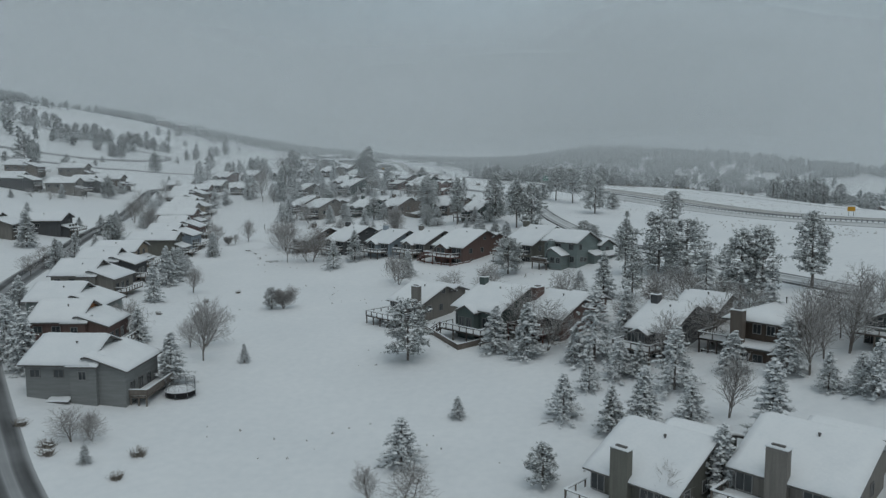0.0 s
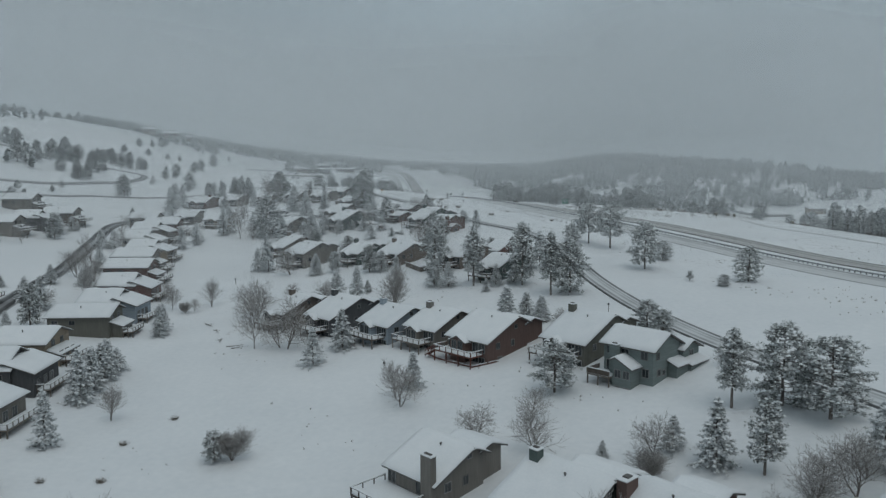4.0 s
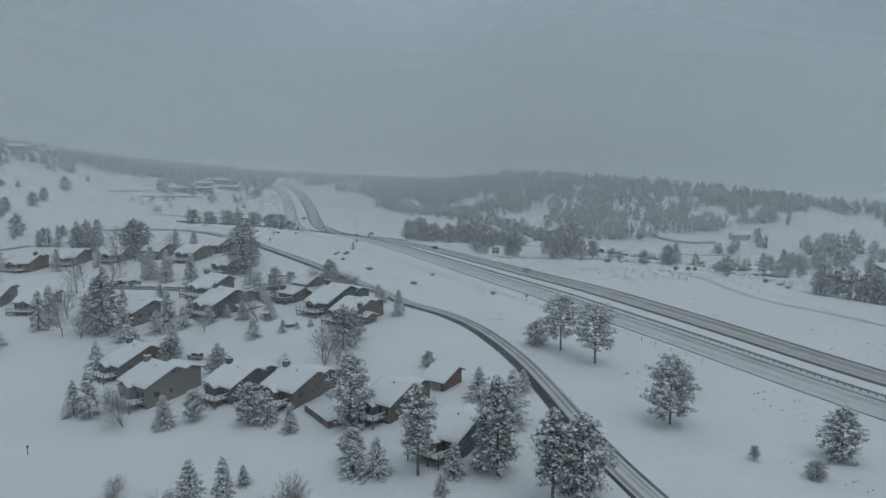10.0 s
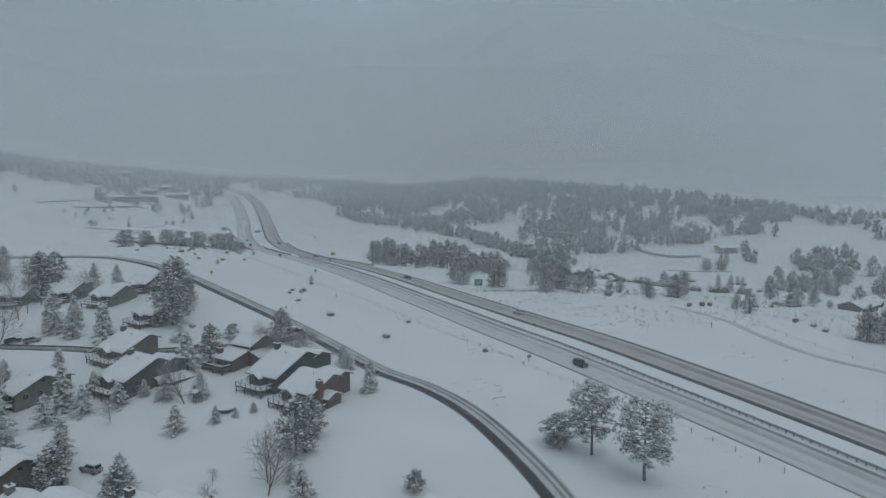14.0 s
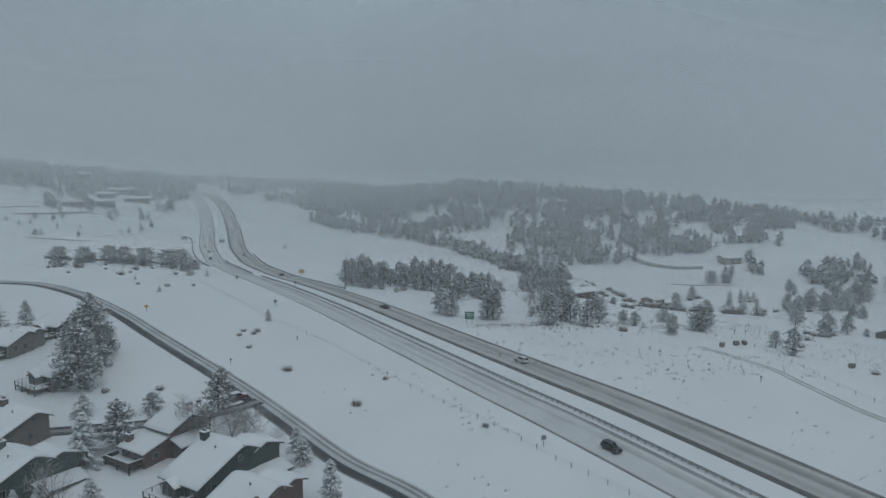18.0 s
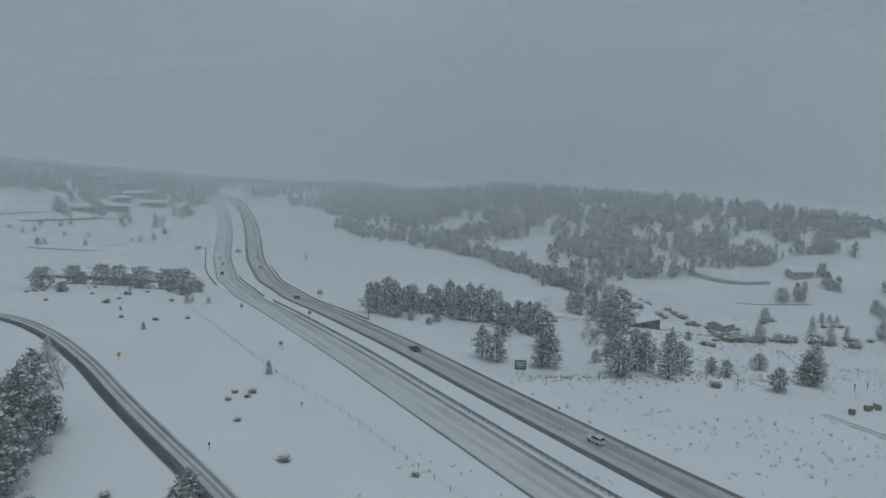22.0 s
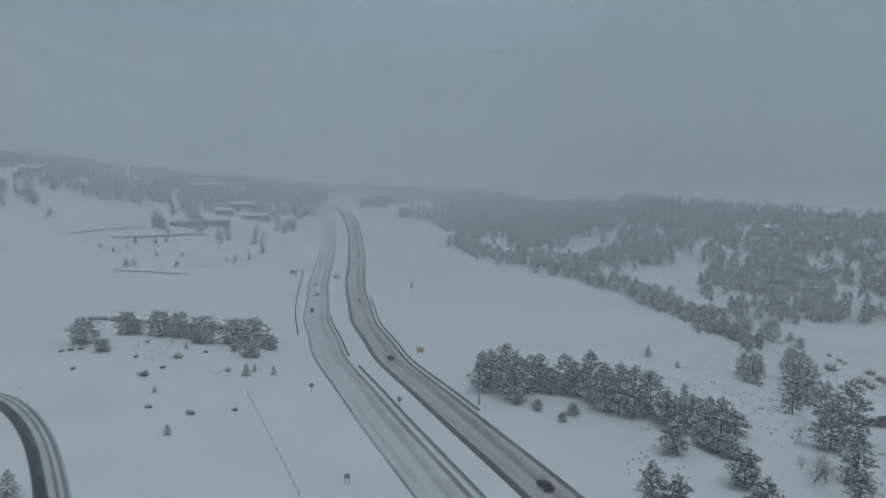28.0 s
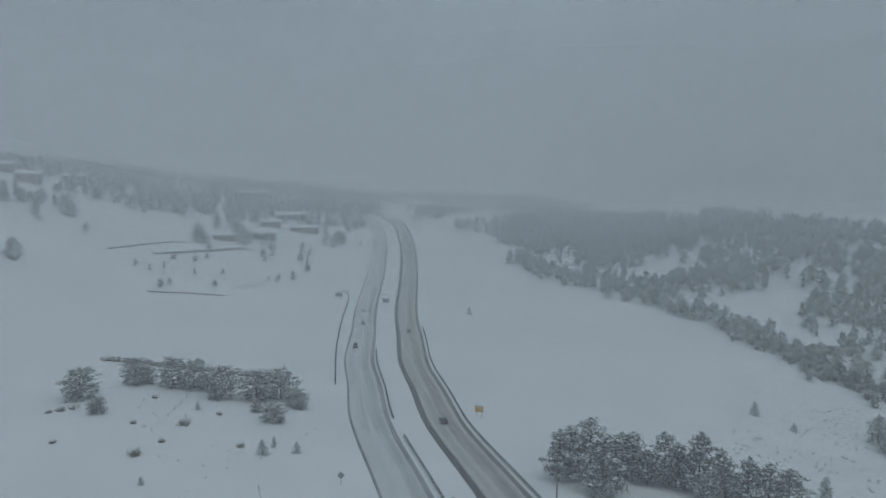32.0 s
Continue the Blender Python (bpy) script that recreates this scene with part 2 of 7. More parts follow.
# ---- ground form: broad hills on a gently rising plain ----
HILLS = [29, 29, 21, -1, 3, 10, 2, 2, 3, 21, 23, 23, -7, -1, 8, -4, -2, 0, 16, 19, 15, -12, -2, 3, -2, -1, -1, 20, 14, 11, 0, 5, 3, 1, -1, -6, 21, 17, 21, 3, 0, -13, -17, -1, -5, 20, 22, 18, -16, -10, 4, 7, 15, 4, 15, 18, 22, -6, 4, 18, -10, -10, -9, 11, 9, 6, -5, 5, -5, -19, -2, -12, 13, 15, 9, 0, 1, -9, -13, -10, -17]
SWELLS = [-0.8, -1.7, -2.2, -7.0, 2.6, 5.0, 0.4, -0.1, 0.8, 2.9, -5.9, 1.6, 2.8, 1.2, -1.6, -0.6, -2.1, -2.2, 3.5, 2.3, 1.1, -3.8, 0.8, -6.0, 0.5, -0.4, 2.6, 2.4, -6.8, 1.7, -7.9, 6.3, 0.9, -1.5, 0.3, -2.6, -1.9, -5.1, 1.8, -1.8, 4.3, -1.3, 2.8, -8.7, 4.5, 3.2, -0.6, 7.3, -2.4, -1.2, -8.9, 4.7, 1.3, 0.0, 1.3, -0.3, -4.5, 1.5, 5.4, -0.7, 4.9, 7.1, -0.4]
HOLLOWS = [-2.3, 1.5, 1.4, -1.8, -4.6, -11.3, -0.2, -5.9, -2.4, 1.4, -0.4, 0.1, 4.3, -1.4, 1.3, -8.7, -9.8, 4.6, -5.8, 3.6, -2.3, -11.3, -8.9, -1.9, -7.1, 6.4, -5.9, 2.2, -6.4, 7.2, 7.6, 6.2, -1.1, 0.7, -2.7, -1.7, 0.5, 9.6, -5.4, 9.6, 2.3, -2.1, -1.1, -3.5, 1.2, 9.8, 0.3, 7.1]


def ground_heights(x, y):
    """Heights of the snow field at arrays of x and y."""
    x, y = np.asarray(x, float), np.asarray(y, float)
    z = 5 + 0.035 * y
    for i, a in enumerate(HILLS):
        z = z + a * np.exp(-((x + 800 - 220 * (i % 9)) ** 2 + (y + 320 - 220 * (i // 9)) ** 2) / (2 * 200.0 ** 2))
    for i, a in enumerate(SWELLS):
        z = z + a * np.exp(-((x + 210 - 70 * (i % 7)) ** 2 + (y - 70 * (i // 7)) ** 2) / (2 * 62.0 ** 2))
    for i, a in enumerate(HOLLOWS):
        z = z + a * np.exp(-((x + 140 - 70 * (i % 8)) ** 2 + (y - 630 - 70 * (i // 8)) ** 2) / (2 * 62.0 ** 2))
    return z


def ground_z(x, y):
    return float(ground_heights(x, y))


def mesh_object(name, verts, faces, material, parent=None, uvs=None, smooth=False):
    me = bpy.data.meshes.new(name)
    me.from_pydata(verts, [], faces)
    if uvs is not None:
        layer = me.uv_layers.new(name="UVMap")
        idx = np.empty(len(me.loops), dtype=np.int32)
        me.loops.foreach_get("vertex_index", idx)
        layer.data.foreach_set("uv", np.asarray(uvs, float)[idx].ravel())
    if smooth:
        me.polygons.foreach_set("use_smooth", [True] * len(me.polygons))
    for mat in material if isinstance(material, (list, tuple)) else (material,):
        me.materials.append(mat)
    me.update()
    ob = new(name, me)
    ob.parent = parent
    return ob


def part(name, bm, material, parent, label=""):
    """One bmesh as one mesh object under a thing or under a part."""
    me = bpy.data.meshes.new(name)
    bm.to_mesh(me)
    bm.free()
    for mat in material if isinstance(material, (list, tuple)) else (material,):
        me.materials.append(mat)
    ob = new(name, me)
    ob.parent = parent
    return tagged(ob, label)


def graded(lo, hi, near_lo, near_hi, fine, coarse):
    left = np.arange(near_lo, lo - 1, -coarse)[::-1]
    mid = np.arange(near_lo + fine, near_hi, fine)
    return np.concatenate([left, mid, np.arange(near_hi, hi + 1, coarse)])


gx, gy = graded(-2400, 2600, -220, 260, 4.0, 30.0), graded(-900, 3400, -24, 1280, 4.0, 36.0)
GX, GY = np.meshgrid(gx, gy)
GZ = ground_heights(GX.ravel(), GY.ravel())
cols, rws = len(gx), len(gy)
quads = [(j * cols + i, j * cols + i + 1, (j + 1) * cols + i + 1, (j + 1) * cols + i) for j in range(rws - 1) for i in range(cols - 1)]
ground = mesh_object("ground", np.column_stack([GX.ravel(), GY.ravel(), GZ]).tolist(), quads, SNOW, smooth=True)
tagged(ground, "smooth snow-covered meadow, hills and valley floor", "ground", kind="structure")


# ---- roads ----
def spline(points, step=3.0):
    """Even points along a smooth curve through the given ones."""
    p = np.array(points, float)
    p = np.vstack([2 * p[0] - p[1], p, 2 * p[-1] - p[-2]])
    out = []
    for a, b, c, d in zip(p[:-3], p[1:-2], p[2:-1], p[3:]):
        k = max(2, int(np.linalg.norm(c - b) / step))
        t = np.linspace(0, 1, k, endpoint=False)[:, None]
        out.append(0.5 * (2 * b + (c - a) * t + (2 * a - 5 * b + 4 * c - d) * t ** 2 + (3 * b - a - 3 * c + d) * t ** 3))
    return np.vstack(out + [p[-2:-1]])


def sideways(curve):
    t = np.gradient(curve, axis=0)
    t /= np.linalg.norm(t, axis=1)[:, None]
    return np.column_stack([t[:, 1], -t[:, 0]])


def ribbon(name, curve, lo, hi, material, label, lift=0.06, strips=6, category="road"):
    """A road strip between two offsets to the right of a curve, laid on the ground, with a thin edge."""
    side, along = sideways(curve), np.concatenate([[0], np.cumsum(np.linalg.norm(np.diff(curve, axis=0), axis=1))])
    off = np.linspace(lo, hi, strips + 1)
    xy = curve[:, None, :] + off[None, :, None] * side[:, None, :]
    z = ground_heights(xy[..., 0], xy[..., 1]) + lift
    n, k = len(curve), strips + 1
    verts = np.concatenate([xy, z[..., None]], axis=2).reshape(-1, 3)
    uvs = np.column_stack([np.tile(off - (lo + hi) / 2, n), np.repeat(along, k)])
    edge = verts.copy()
    edge[:, 2] -= 0.5
    faces = [(j * k + i, j * k + i + 1, (j + 1) * k + i + 1, (j + 1) * k + i) for j in range(n - 1) for i in range(k - 1)]
    m = n * k
    for j in range(n - 1):
        for i in (0, k - 1):
            faces.append((j * k + i, (j + 1) * k + i, (j + 1) * k + i + m, j * k + i + m))
    ob = mesh_object(name, np.vstack([verts, edge]).tolist(), faces, material, uvs=np.vstack([uvs, uvs]), smooth=False)
    return tagged(ob, label, category, kind="structure")


RAIL_LINE = spline([(226, -120), (200, -35), (172, 60), (153, 130), (135, 185), (119.5, 232), (105, 278), (93, 316), (80.5, 352), (69.5, 383), (59.5, 408), (50, 433), (39.5, 461), (28, 493), (14.5, 530), (4, 562), (-8.5, 603), (-17, 645), (-25.5, 685), (-32, 735), (-40, 795), (-48, 890), (-59, 985), (-74, 1060), (-95, 1112), (-126, 1168), (-168, 1218)])
HIGHWAY_L = road_material("slushy_highway_left", (0.17, 0.17, 0.17), (0.68, 0.685, 0.69), [(-5.6, 0.7, 0.40), (5.3, 1.4, 0.36), (2.4, 2.2, 0.16), (-2.2, 2.0, 0.06)], 0.51)
HIGHWAY_R = road_material("slushy_highway_right", (0.125, 0.122, 0.115), (0.55, 0.542, 0.53), [(-5.4, 1.6, 0.66), (5.6, 1.3, 0.42), (1.9, 2.4, 0.20), (-1.8, 1.6, 0.08)], 0.47)
ribbon("road_highway_left", RAIL_LINE, -13.2, -1.5, HIGHWAY_L, "grey slush-covered two-lane highway carriageway with tyre tracks")
ribbon("road_highway_right", RAIL_LINE, 7.8, 20.2, HIGHWAY_R, "wet grey highway carriageway with dark cleared edges")
FRONT_LINE = spline([(160, -70), (128, 5), (102, 66), (88, 95), (76, 120), (68, 142), (61, 163), (55.5, 180), (50, 195), (45.5, 211), (41.5, 228), (38.3, 250), (37, 270), (36.6, 284), (35.3, 309), (31.0, 336), (24, 354), (13.6, 369), (3, 390), (-8, 410.5), (-22.5, 435), (-33.8, 455), (-47.5, 481), (-65, 510), (-80.5, 529.5), (-92, 538.5), (-112, 545), (-136, 546)])
FRONT_MAT = road_material("half_cleared_road", (0.060, 0.062, 0.064), (0.62, 0.63, 0.64), [(-2.1, 1.1, 0.55), (-1.2, 0.95, 0.52), (0.9, 0.45, 0.28), (2.2, 0.5, 0.32)], 0.43)
RUTTED_MAT = road_material("rutted_snowy_road", (0.080, 0.082, 0.084), (0.70, 0.71, 0.72), [(-2.5, 0.7, 0.58), (-1.2, 0.5, 0.24), (0.3, 0.5, 0.14), (1.2, 0.45, 0.24), (2.3, 0.5, 0.44)], 0.49)
bend = int(np.argmin(abs(FRONT_LINE[:, 1] - 268)))
ribbon("road_rutted", FRONT_LINE[:bend + 1], -2.9, 2.6, RUTTED_MAT, "curving side road of rutted grey snow")
ribbon("road_frontage", FRONT_LINE[bend:], -3.1, 2.9, FRONT_MAT, "curving side road with one dark wet lane and snow ruts")
LEFT_LINE = spline([(30, -95), (-2, -20), (-20, 30), (-36, 62), (-51, 82), (-72, 112), (-88, 138), (-97, 160), (-105.5, 188), (-119.5, 244), (-126, 285), (-130, 303), (-138, 336), (-146, 372), (-140, 392), (-128, 402)])
LEFT_MAT = road_material("ploughed_street", (0.06, 0.061, 0.063), (0.52, 0.53, 0.54), [(-1.4, 1.3, 0.5), (1.4, 1.3, 0.45), (0, 0.8, 0.2)])
ribbon("road_street", LEFT_LINE, -2.7, 2.7, LEFT_MAT, "dark ploughed residential street winding behind the houses")
HILL_LINE = spline([(-300, 330), (-240, 385), (-208, 424), (-199, 480), (-196, 515), (-203, 545), (-222, 538), (-250, 520), (-290, 510)])
HILL_MAT = road_material("snowy_track", (0.10, 0.10, 0.10), (0.55, 0.56, 0.57), [(-1.2, 0.9, 0.4), (1.2, 0.9, 0.4)])
ribbon("road_hill", HILL_LINE, -2.6, 2.6, HILL_MAT, "snow-dusted hill road climbing a white slope", strips=4)
ribbon("road_lower_lane", spline([(-240, 350), (-195, 400), (-182, 433), (-165, 470), (-150, 500)]), -1.6, 1.6, HILL_MAT, "narrow snow-covered lane across the slope", strips=4, lift=0.09)
ribbon("road_cul_de_sac", spline([(-90, 411), (-82.7, 408), (-68, 402), (-52.5, 395), (-38, 393), (-24, 392.5), (-12, 394.8), (-6, 397.8), (-2.4, 400.4)]), -1.8, 1.8, LEFT_MAT, "short dark ploughed access lane to the houses", strips=4, lift=0.11)


# ---- shapes ----
def box(bm, x0, y0, z0, x1, y1, z1):
    vs = [bm.verts.new(p) for p in ((x0, y0, z0), (x1, y0, z0), (x1, y1, z0), (x0, y1, z0), (x0, y0, z1), (x1, y0, z1), (x1, y1, z1), (x0, y1, z1))]
    for f in ((3, 2, 1, 0), (4, 5, 6, 7), (0, 1, 5, 4), (1, 2, 6, 5), (2, 3, 7, 6), (3, 0, 4, 7)):
        bm.faces.new([vs[i] for i in f])
    return bm


def boxed(*dims):
    return box(bmesh.new(), *dims)


def bevelled(amount, *dims):
    bm = boxed(*dims)
    bmesh.ops.bevel(bm, geom=list(bm.edges), offset=amount, segments=2, affect="EDGES", profile=0.6)
    return bm


def prism(outline, lo, hi, axis):
    """An outline of (across, z) pushed along x or y from lo to hi."""
    bm = bmesh.new()
    place = (lambda a, z, s: (s, a, z)) if axis == "x" else (lambda a, z, s: (a, s, z))
    one, two = [bm.verts.new(place(a, z, lo)) for a, z in outline], [bm.verts.new(place(a, z, hi)) for a, z in outline]
    bm.faces.new(one)
    bm.faces.new(two[::-1])
    for i in range(len(outline)):
        j = (i + 1) % len(outline)
        bm.faces.new((one[i], two[i], two[j], one[j]))
    bmesh.ops.recalc_face_normals(bm, faces=bm.faces)
    return bm


def block(root, x0, y0, x1, y1, low, high, ridge, paint, pitch=0.42, over=0.7, crest=0.5, snow=0.32, hip=False):
    """Walls with gables or, with hip, a roof that slopes on all four sides, and snow on it. ridge: 'x' or 'y', the way it runs; crest: where it lies across the block."""
    a0, a1, s0, s1 = (y0, y1, x0, x1) if ridge == "x" else (x0, x1, y0, y1)
    top = a0 + crest * (a1 - a0)
    rise = pitch * max(top - a0, a1 - top)
    zl, zr = high + rise - pitch * (top - a0), high + rise - pitch * (a1 - top)
    wall = [(a0, low), (a1, low), (a1, high), (a0, high)] if hip else [(a0, low), (a1, low), (a1, zr), (top, high + rise), (a0, zl)]
    part("wall", prism(wall, s0, s1, ridge), paint, root)
    zl2, zr2 = zl - over * pitch, zr - over * pitch
    b0, b1, e0, e1 = a0 - over, a1 + over, s0 - over, s1 + over
    th = 0.22
    if hip:
        bm, half = bmesh.new(), (b1 - b0) / 2
        for a, s, z in [(a, s, zl2 + k) for a in (b0, b1) for s in (e0, e1) for k in (0, th)] + [(top, s, high + rise + th) for s in (e0 + half, e1 - half)]:
            bm.verts.new((s, a, z) if ridge == "x" else (a, s, z))
        bmesh.ops.convex_hull(bm, input=bm.verts)
        part("roof", bm, FASCIA, root)
    else:
        part("roof", prism([(b0, zl2), (top, high + rise), (b1, zr2), (b1, zr2 + th), (top, high + rise + th), (b0, zl2 + th)], e0, e1, ridge), FASCIA, root)
    bm = bmesh.new()
    n, rows = 12, 12
    grid = []
    for i in range(n + 1):
        line = []
        for k in range(rows + 1):
            a = b0 - 0.06 + (b1 - b0 + 0.12) * k / rows
            z = high + rise - pitch * abs(a - top) + th + 0.02
            edge = min(1, min(k, rows - k) / 1.5 + 0.35) * min(1, min(i, n - i) / 1.5 + 0.35)
            s = e0 - 0.05 + (e1 - e0 + 0.1) * i / n
            if hip:
                z = min(z, zl2 + pitch * (min(s - e0, e1 - s) + 0.05) + th + 0.02)
            wob = noise.noise(Vector((s * 0.5 + root.location.x, a * 0.5 + root.location.y, 3.1))) * 0.10
            p = (s, a, z + snow * edge + wob * edge) if ridge == "x" else (a, s, z + snow * edge + wob * edge)
            line.append((bm.verts.new(p), bm.verts.new((p[0], p[1], z))))
        grid.append(line)
    for i in range(n):
        for k in range(rows):
            q = (grid[i][k], grid[i + 1][k], grid[i + 1][k + 1], grid[i][k + 1])
            bm.faces.new([v[0] for v in q])
            bm.faces.new([v[1] for v in q][::-1])
    rim = [grid[i][0] for i in range(n + 1)] + [grid[n][k] for k in range(1, rows + 1)] + [grid[i][rows] for i in range(n - 1, -1, -1)] + [grid[0][k] for k in range(rows - 1, 0, -1)]
    for i in range(len(rim)):
        j = (i + 1) % len(rim)
        bm.faces.new((rim[i][0], rim[i][1], rim[j][1], rim[j][0]))
    bmesh.ops.recalc_face_normals(bm, faces=bm.faces)
    for f in bm.faces:
        f.smooth = True
    part("roof_snow", bm, ROOF_SNOW, root, "thick white snow on the roof")


PANES = {}


def window(root, x, y, z, wide, tall, facing):
    """A framed window on a wall that faces one of x-, x+, y-, y+; the frame stands proud, the pane lies back in it."""
    key = (round(wide, 2), round(tall, 2))
    if key not in PANES:
        bm = bmesh.new()
        t = 0.09
        for d in ((-wide / 2 - t, -0.07, -tall / 2 - t, -wide / 2, 0.05, tall / 2 + t), (wide / 2, -0.07, -tall / 2 - t, wide / 2 + t, 0.05, tall / 2 + t),
                  (-wide / 2, -0.07, tall / 2, wide / 2, 0.05, tall / 2 + t), (-wide / 2, -0.07, -tall / 2 - t, wide / 2, 0.05, -tall / 2), (-0.03, -0.05, -tall / 2, 0.03, 0.05, tall / 2)):
            box(bm, *d)
        fr, pn = bpy.data.meshes.new("window"), bpy.data.meshes.new("pane")
        bm.to_mesh(fr)
        bm.free()
        fr.materials.append(TRIM)
        bm = boxed(-wide / 2, -0.02, -tall / 2, wide / 2, 0.04, tall / 2)
        bm.to_mesh(pn)
        bm.free()
        pn.materials.append(GLASS)
        PANES[key] = fr, pn
    fr, pn = PANES[key]
    w, p = new("window", fr), new("pane", pn)
    w.parent, p.parent = root, w
    w.matrix_local = pose(x, y, z, 0, 0, {"y-": 0, "x+": 90, "y+": 180, "x-": 270}[facing])
    return w


def deck(root, x0, y0, x1, y1, z, floor_low, wood, edges="y-x-x+", posts=3, solid=True):
    """A raised deck with posts, joists, a railing on the named edges and snow on its boards and rails."""
    part("deck_floor", boxed(x0, y0, z - 0.22, x1, y1, z), wood, root)
    part("deck_snow", bevelled(0.06, x0 + 0.1, y0 + 0.1, z + 0.004, x1 - 0.1, y1 - 0.05, z + 0.2), ROOF_SNOW, root, "trodden snow on the deck boards")
    for i in range(posts):
        x = x0 + 0.15 + (x1 - x0 - 0.3) * i / max(1, posts - 1)
        part("deck_post", boxed(x - 0.1, y0 + 0.05, floor_low, x + 0.1, y0 + 0.25, z - 0.22), wood, root)
    runs = []
    if "y-" in edges:
        runs.append((x0, y0, x1, y0 + 0.1))
    if "x-" in edges:
        runs.append((x0, y0 + 0.1, x0 + 0.1, y1))
    if "x+" in edges:
        runs.append((x1 - 0.1, y0 + 0.1, x1, y1))
    for a, b, c, d in runs:
        part("railing", boxed(a, b, z + (0.12 if solid else 0.9), c, d, z + 0.98), wood, root)
        part("rail_snow", bevelled(0.04, a - 0.06, b - 0.06, z + 0.984, c + 0.06, d + 0.06, z + 1.13), ROOF_SNOW, root, "ridge of snow on the handrail")
        m = max(2, int(max(c - a, d - b) / 1.6))
        for i in range(m + 1):
            px, py = a + (c - a - 0.1) * i / m, b + (d - b - 0.1) * i / m
            part("baluster", boxed(px - 0.012, py - 0.012, z, px + 0.112, py + 0.112, z + 0.97), wood, root)


def chimney(root, x, y, low, high, wide, deep, paint):
    c = part("chimney", boxed(x - wide / 2, y - deep / 2, low, x + wide / 2, y + deep / 2, high), paint, root)
    part("chimney_cap", bevelled(0.05, x - wide / 2 - 0.1, y - deep / 2 - 0.1, high, x + wide / 2 + 0.1, y + deep / 2 + 0.1, high + 0.16), ROOF_SNOW, c, "snow-covered chimney top")
    part("flue", boxed(x - wide * 0.3, y - deep * 0.2, high + 0.16, x + wide * 0.3, y + deep * 0.2, high + 0.30), FASCIA, c, "dark flue slot")


def vent(root, x, y, z):
    bm = bmesh.new()
    bmesh.ops.create_cone(bm, cap_ends=True, segments=8, radius1=0.09, radius2=0.09, depth=1.0, matrix=Matrix.Translation((x, y, z + 0.3)))
    bmesh.ops.create_cone(bm, cap_ends=True, segments=8, radius1=0.16, radius2=0.16, depth=0.16, matrix=Matrix.Translation((x, y, z + 0.86)))
    part("vent_pipe", bm, FASCIA, root, "dark roof vent pipe")


def flight(root, x, y, top, steps, wood):
    """Open wooden stairs going down to the left of x: strings, treads with snow, a slanting handrail on posts."""
    run, rise = 0.30, 0.18
    end, low = x - run * steps, top - rise * steps
    for yy in (y, y + 1.06):
        part("stair_string", prism([(end, low - 0.3), (end, low), (x, top - 0.02), (x, top - 0.32)], yy, yy + 0.06, "y"), wood, root)
        part("stair_rail", prism([(end, low + 0.85), (end, low + 0.97), (x, top + 0.97), (x, top + 0.85)], yy - 0.02, yy + 0.08, "y"), wood, root)
        for k in range(0, steps + 1, 3):
            part("stair_post", boxed(x - run * k - 0.05, yy - 0.02, top - rise * k - 0.3, x - run * k + 0.05, yy + 0.08, top - rise * k + 0.9), wood, root)
    for k in range(steps):
        part("tread", boxed(x - run * (k + 1), y + 0.06, top - rise * (k + 1) - 0.04, x - run * k, y + 1.06, top - rise * (k + 1)), wood, root)
    part("stair_snow", prism([(end, low + 0.01), (end, low + 0.12), (x, top + 0.10), (x, top + 0.01)], y + 0.1, y + 1.0, "y"), ROOF_SNOW, root, "snow filling the stairs")


def house_root(x, y, turn, label, drop=0.0, group=""):
    root = new("house")
    root.matrix_world = pose(x, y, ground_z(x, y) + drop, 0, 0, turn)
    return tagged(root, label, "house", group)


